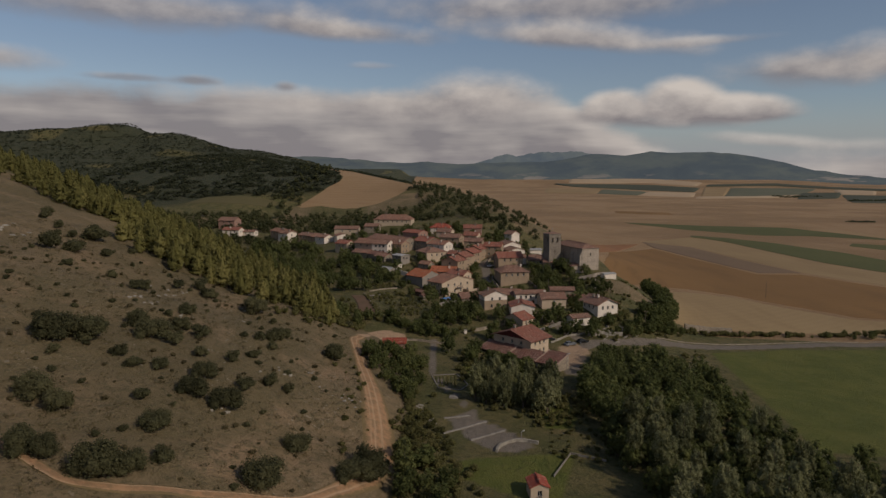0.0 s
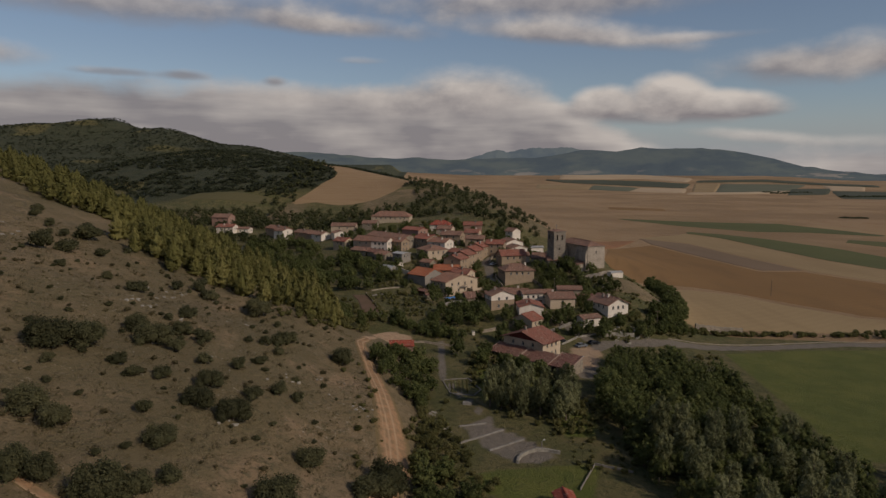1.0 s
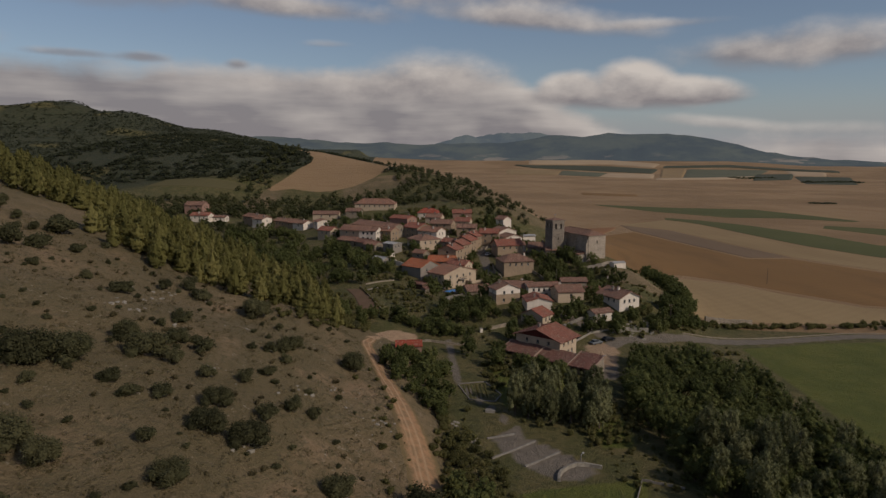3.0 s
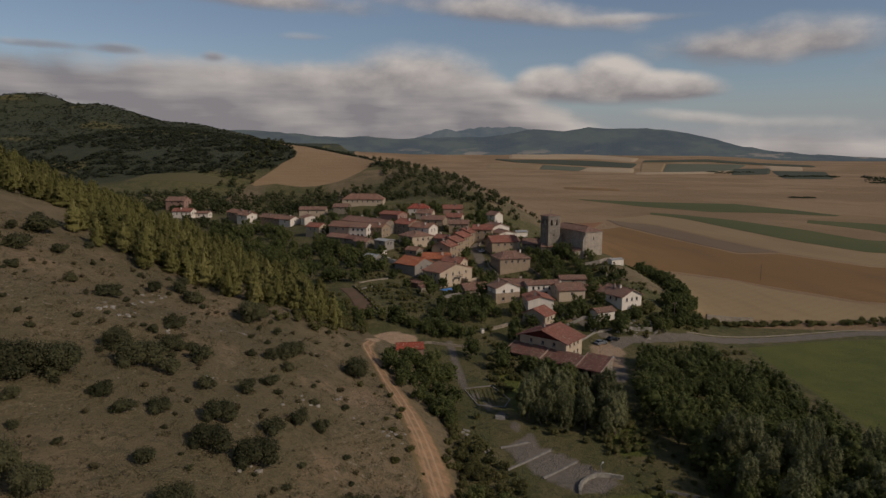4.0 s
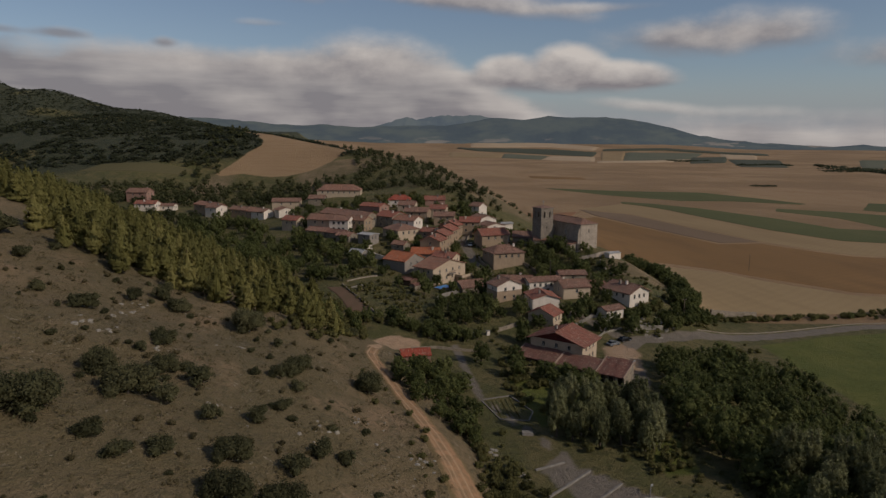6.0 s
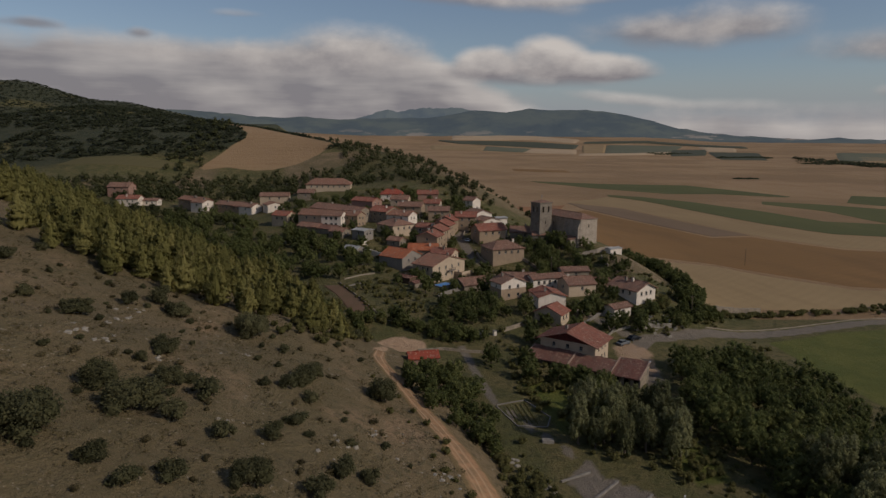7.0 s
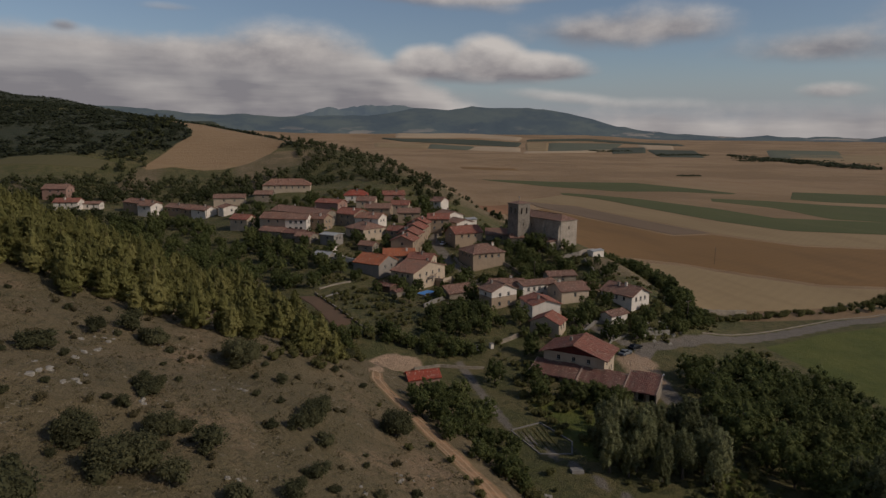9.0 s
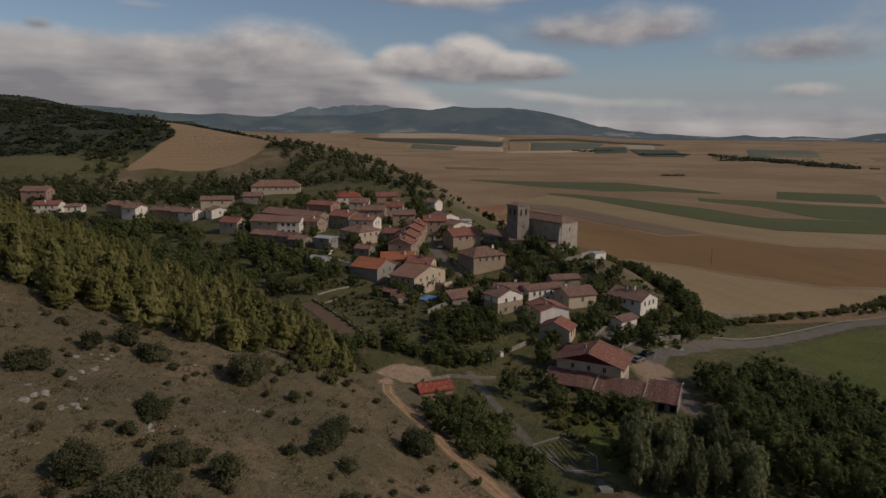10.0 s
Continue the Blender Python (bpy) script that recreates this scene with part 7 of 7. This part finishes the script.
for k in range(6):
    t = k / 5
    crop_row((-1.8 + 5.2 * t, 184.2 - 0.6 * t), (-2.0 + 5.6 * t, 191.5 + 1.6 * t), "leaf_hedge" if k % 2 else "leaf_poplar", "low bed of greens in the walled garden")
for x, y, a, l, mt in ((-27, 277, 62, 6, 0), (-24.5, 275, 62, 7, 1), (-22, 276, 60, 5, 0), (-20, 270, 20, 6, 1), (-19.5, 267.5, 20, 7, 0), (-17, 262, 25, 5, 1), (-12, 262, 25, 5, 0), (-24, 286, 30, 5, 1), (-14, 274, 70, 6, 0), (-11.5, 273, 70, 6, 1)):
    crop_row((x, y), (x + l * math.cos(radians(a)), y + l * math.sin(radians(a))), ("leaf_hedge", "leaf_poplar")[mt], "short bed of greens in the terrace garden")


def pergola(x, y, yaw):
    """A rough timber frame of posts and cross poles."""
    root = tagged(new("pergola"), "rough weathered timber pergola in the garden", "pergola")
    root.matrix_basis = pose(x, y, H(x, y), 0, 0, yaw)
    for i in range(3):
        for j in range(2):
            child("post", box_mesh("post", [(i * 2.2 - 0.07, i * 2.2 + 0.07, j * 2.6 - 0.07, j * 2.6 + 0.07, -0.4, 2.3)], M["frame"]), root)
    for j in range(2):
        child("rail", box_mesh("rail", [(-0.3, 4.7, j * 2.6 - 0.05, j * 2.6 + 0.05, 2.3, 2.42)], M["wood"]), root)
    for i in range(6):
        child("cross_pole", box_mesh("cross_pole", [(i * 0.88 - 0.04, i * 0.88 + 0.04, -0.3, 2.9, 2.42, 2.5)], M["wood"]), root)


pergola(-9.8, 292.5, 40)
stone_wall([(24.4, 330), (23.8, 318), (26, 308)], 1.2, 0.4, "stone", "dark stone wall stepping down beside the lane")
stone_wall([(12, 300), (17, 302.5), (27, 298)], 1.0, 0.35, "stone", "pale stone wall below the orchard plots")
stone_wall([(46, 283), (50, 281), (58, 283.5)], 1.0, 0.35, "church", "pale wall of the churchyard garden")
stone_wall([(70, 303), (68, 292), (64, 283)], 0.9, 0.4, "stone", "dry-stone wall round the church field")
stone_wall([(38, 230), (45, 237), (52, 240)], 0.6, 0.35, "rock", "low retaining wall above the farmyard road")

def pool(x, y):
    z = H(x, y)
    root = tagged(new("garden_pool"), "round-cornered pool under a bright blue cover", "pool")
    root.matrix_basis = pose(x, y, z, 0, 0, 38)
    child("rim", box_mesh("rim", [(-3.4, 3.4, -2.2, 2.2, -0.8, 0.7)], M["concrete"]), root)
    me = bpy.data.meshes.new("cover")
    v = [(-3.1 + 6.2 * i / 12, -1.9 + 3.8 * j / 8, 0.76 + 0.05 * math.sin(i * 1.3) * math.cos(j * 1.1)) for j in range(9) for i in range(13)]
    child("cover", mesh_of("cover", v, [(j * 13 + i, j * 13 + i + 1, (j + 1) * 13 + i + 1, (j + 1) * 13 + i) for j in range(8) for i in range(12)], [M["blue"]], smooth=True), root)


pool(2.6, 285.6)


def rock_mesh(seed):
    r = np.random.RandomState(seed)
    bm = bmesh.new()
    bmesh.ops.create_icosphere(bm, subdivisions=2, radius=1)
    for v in bm.verts:
        n = noise.noise(v.co * 1.3 + Vector((seed * 3.1, 0, 0)))
        v.co *= 1 + 0.45 * n + r.uniform(-0.08, 0.08)
        v.co.z *= 0.6
    me = bpy.data.meshes.new("rock")
    bm.to_mesh(me)
    bm.free()
    me.materials.append(M["rock"])
    return me


ROCKS = [rock_mesh(k) for k in range(5)]
for cx, cy, n, spread, size in ((-80, 171, 7, 3.0, 0.6), (-79, 186, 9, 3.5, 0.6), (-75, 193, 7, 3.5, 0.5), (-66.3, 168, 6, 2.0, 0.5), (-76, 169, 5, 1.5, 0.6), (-38.5, 152, 9, 2.5, 0.5), (-31, 161, 9, 3.5, 0.4), (-23.5, 152.5, 16, 3.0, 0.45),
                                (-43.5, 126, 6, 1.5, 0.55), (-130, 200, 12, 4.5, 0.9), (-2.5, 159.5, 8, 1.6, 0.55), (-6, 168.4, 5, 1.2, 0.5), (-56, 178, 6, 3, 0.35), (-50, 150, 8, 5, 0.35), (60, 240.6, 22, 5, 0.8), (67, 243, 14, 4, 0.9)):
    for k in range(n):
        x, y = cx + RS.normal() * spread * 0.6, cy + RS.normal() * spread * 0.6
        ob = tagged(new("rock", ROCKS[RS.randint(5)]), "pale limestone rock in dry grass", "rock", "limestone outcrops")
        s = 0.85 * size * RS.uniform(0.4, 1.6)
        ob.matrix_basis = pose(x, y, H(x, y) - 0.05 * s, RS.uniform(-15, 15), RS.uniform(-15, 15), RS.uniform(0, 360)) @ Matrix.Diagonal((s, s * RS.uniform(0.6, 1.1), s * RS.uniform(0.5, 0.9), 1))


def pole(x, y, h, label, lamp=False, name="utility_pole"):
    root = tagged(new(name), label, "pole", "poles")
    root.matrix_basis = pose(x, y, H(x, y), 0, 0, RS.uniform(0, 90))
    n = 8
    v = [(r * math.cos(2 * math.pi * i / n), r * math.sin(2 * math.pi * i / n), z) for r, z in ((0.14, -0.5), (0.12, h * 0.5), (0.08, h)) for i in range(n)]
    f = [(j * n + i, j * n + (i + 1) % n, (j + 1) * n + (i + 1) % n, (j + 1) * n + i) for j in range(2) for i in range(n)] + [tuple(range(2 * n, 3 * n))]
    child("shaft", mesh_of("shaft", v, f, [M["concrete" if lamp else "bark"]], smooth=True), root)
    if lamp:
        child("arm", box_mesh("arm", [(0, 1.1, -0.04, 0.04, h - 0.1, h - 0.02)], M["metal"]), root)
        child("lamp_head", box_mesh("lamp_head", [(0.8, 1.5, -0.14, 0.14, h - 0.16, h + 0.02)], M["frame"]), root)
    else:
        child("crossarm", box_mesh("crossarm", [(-0.9, 0.9, -0.06, 0.06, h - 0.5, h - 0.36)], M["wood"]), root)
        for q in (-0.75, 0, 0.75):
            child("insulator", box_mesh("insulator", [(q - 0.05, q + 0.05, -0.05, 0.05, h - 0.36, h - 0.2)], M["frame"]), root)


pole(38.6, 203.2, 5.0, "street lamp on a pale post by the barn", True, "street_lamp")
pole(26.5, 341.0, 5.5, "street lamp on a pale post in the village street", True, "street_lamp")
pole(18.4, 151.2, 1.7, "short pale post at the yard's edge", True, "yard_light")
for q in ((5.0, 359.3, 9), (-74.5, 413.4, 8), (180.8, 368.5, 9), (76, 246, 8), (-96, 470, 8), (-5, 393, 9), (48, 300, 8)):
    pole(*q, "thin wooden utility pole with a crossarm")


def car(x, y, yaw, paint, label):
    """A parked car: shaped body, glazed cabin, four wheels, lights."""
    root = tagged(new("car"), label, "car", "parked cars")
    root.matrix_basis = pose(x, y, H(x, y) + 0.02, 0, 0, yaw)
    m = simple(paint[0], paint[1], tuple(v * 0.8 for v in paint[1]), 1.0, 0.35, 0.05)
    side = [(-2.1, 0.35), (-2.15, 0.75), (-1.9, 0.95), (-1.0, 1.0), (1.0, 0.98), (1.95, 0.85), (2.1, 0.6), (2.05, 0.35)]
    cab = [(-1.75, 0.96), (-1.35, 1.42), (0.1, 1.45), (0.95, 0.98)]

    def prism(name, prof, half, inset, mat, parent):
        n = len(prof)
        v = [(px, s * (half - inset * (pz > 1.2)), pz) for s in (-1, 1) for px, pz in prof]
        f = [tuple(range(n - 1, -1, -1)), tuple(range(n, 2 * n))] + [(i, (i + 1) % n, n + (i + 1) % n, n + i) for i in range(n)]
        return child(name, mesh_of(name, v, f, [mat]), parent)

    prism("body", side, 0.85, 0, m, root)
    prism("cabin", cab, 0.78, 0.14, M["glass"], root)
    child("roof_panel", box_mesh("roof_panel", [(-1.35, 0.12, -0.64, 0.64, 1.43, 1.47)], m), root)
    n = 14
    v = [(0.31 * math.cos(2 * math.pi * i / n), s, 0.31 * math.sin(2 * math.pi * i / n)) for s in (-0.1, 0.1) for i in range(n)]
    tyre = mesh_of("tyre", v, [tuple(range(n)), tuple(range(2 * n - 1, n - 1, -1))] + [(i, n + i, n + (i + 1) % n, (i + 1) % n) for i in range(n)], [M["glass"]])
    for px in (-1.3, 1.3):
        for py in (-0.78, 0.78):
            wheel = child("wheel", tyre, root, pose(px, py, 0.31))
            child("rim", box_mesh("rim", [(-0.17, 0.17, -0.11, 0.11, -0.17, 0.17)], M["metal"]), wheel)
    for py in (-0.6, 0.6):
        child("headlight", box_mesh("headlight", [(2.03, 2.1, py - 0.16, py + 0.16, 0.62, 0.76)], M["frame"]), root)


car(49.7, 232.4, 20, ("black_paint", (0.015, 0.016, 0.018)), "dark parked car on the farmyard road")
car(24.6, 343.5, 62, ("white_paint", (0.6, 0.6, 0.6)), "white parked car on the village street")
car(44.6, 229.0, 25, ("grey_paint", (0.2, 0.21, 0.22)), "grey parked car beside the farmhouse")
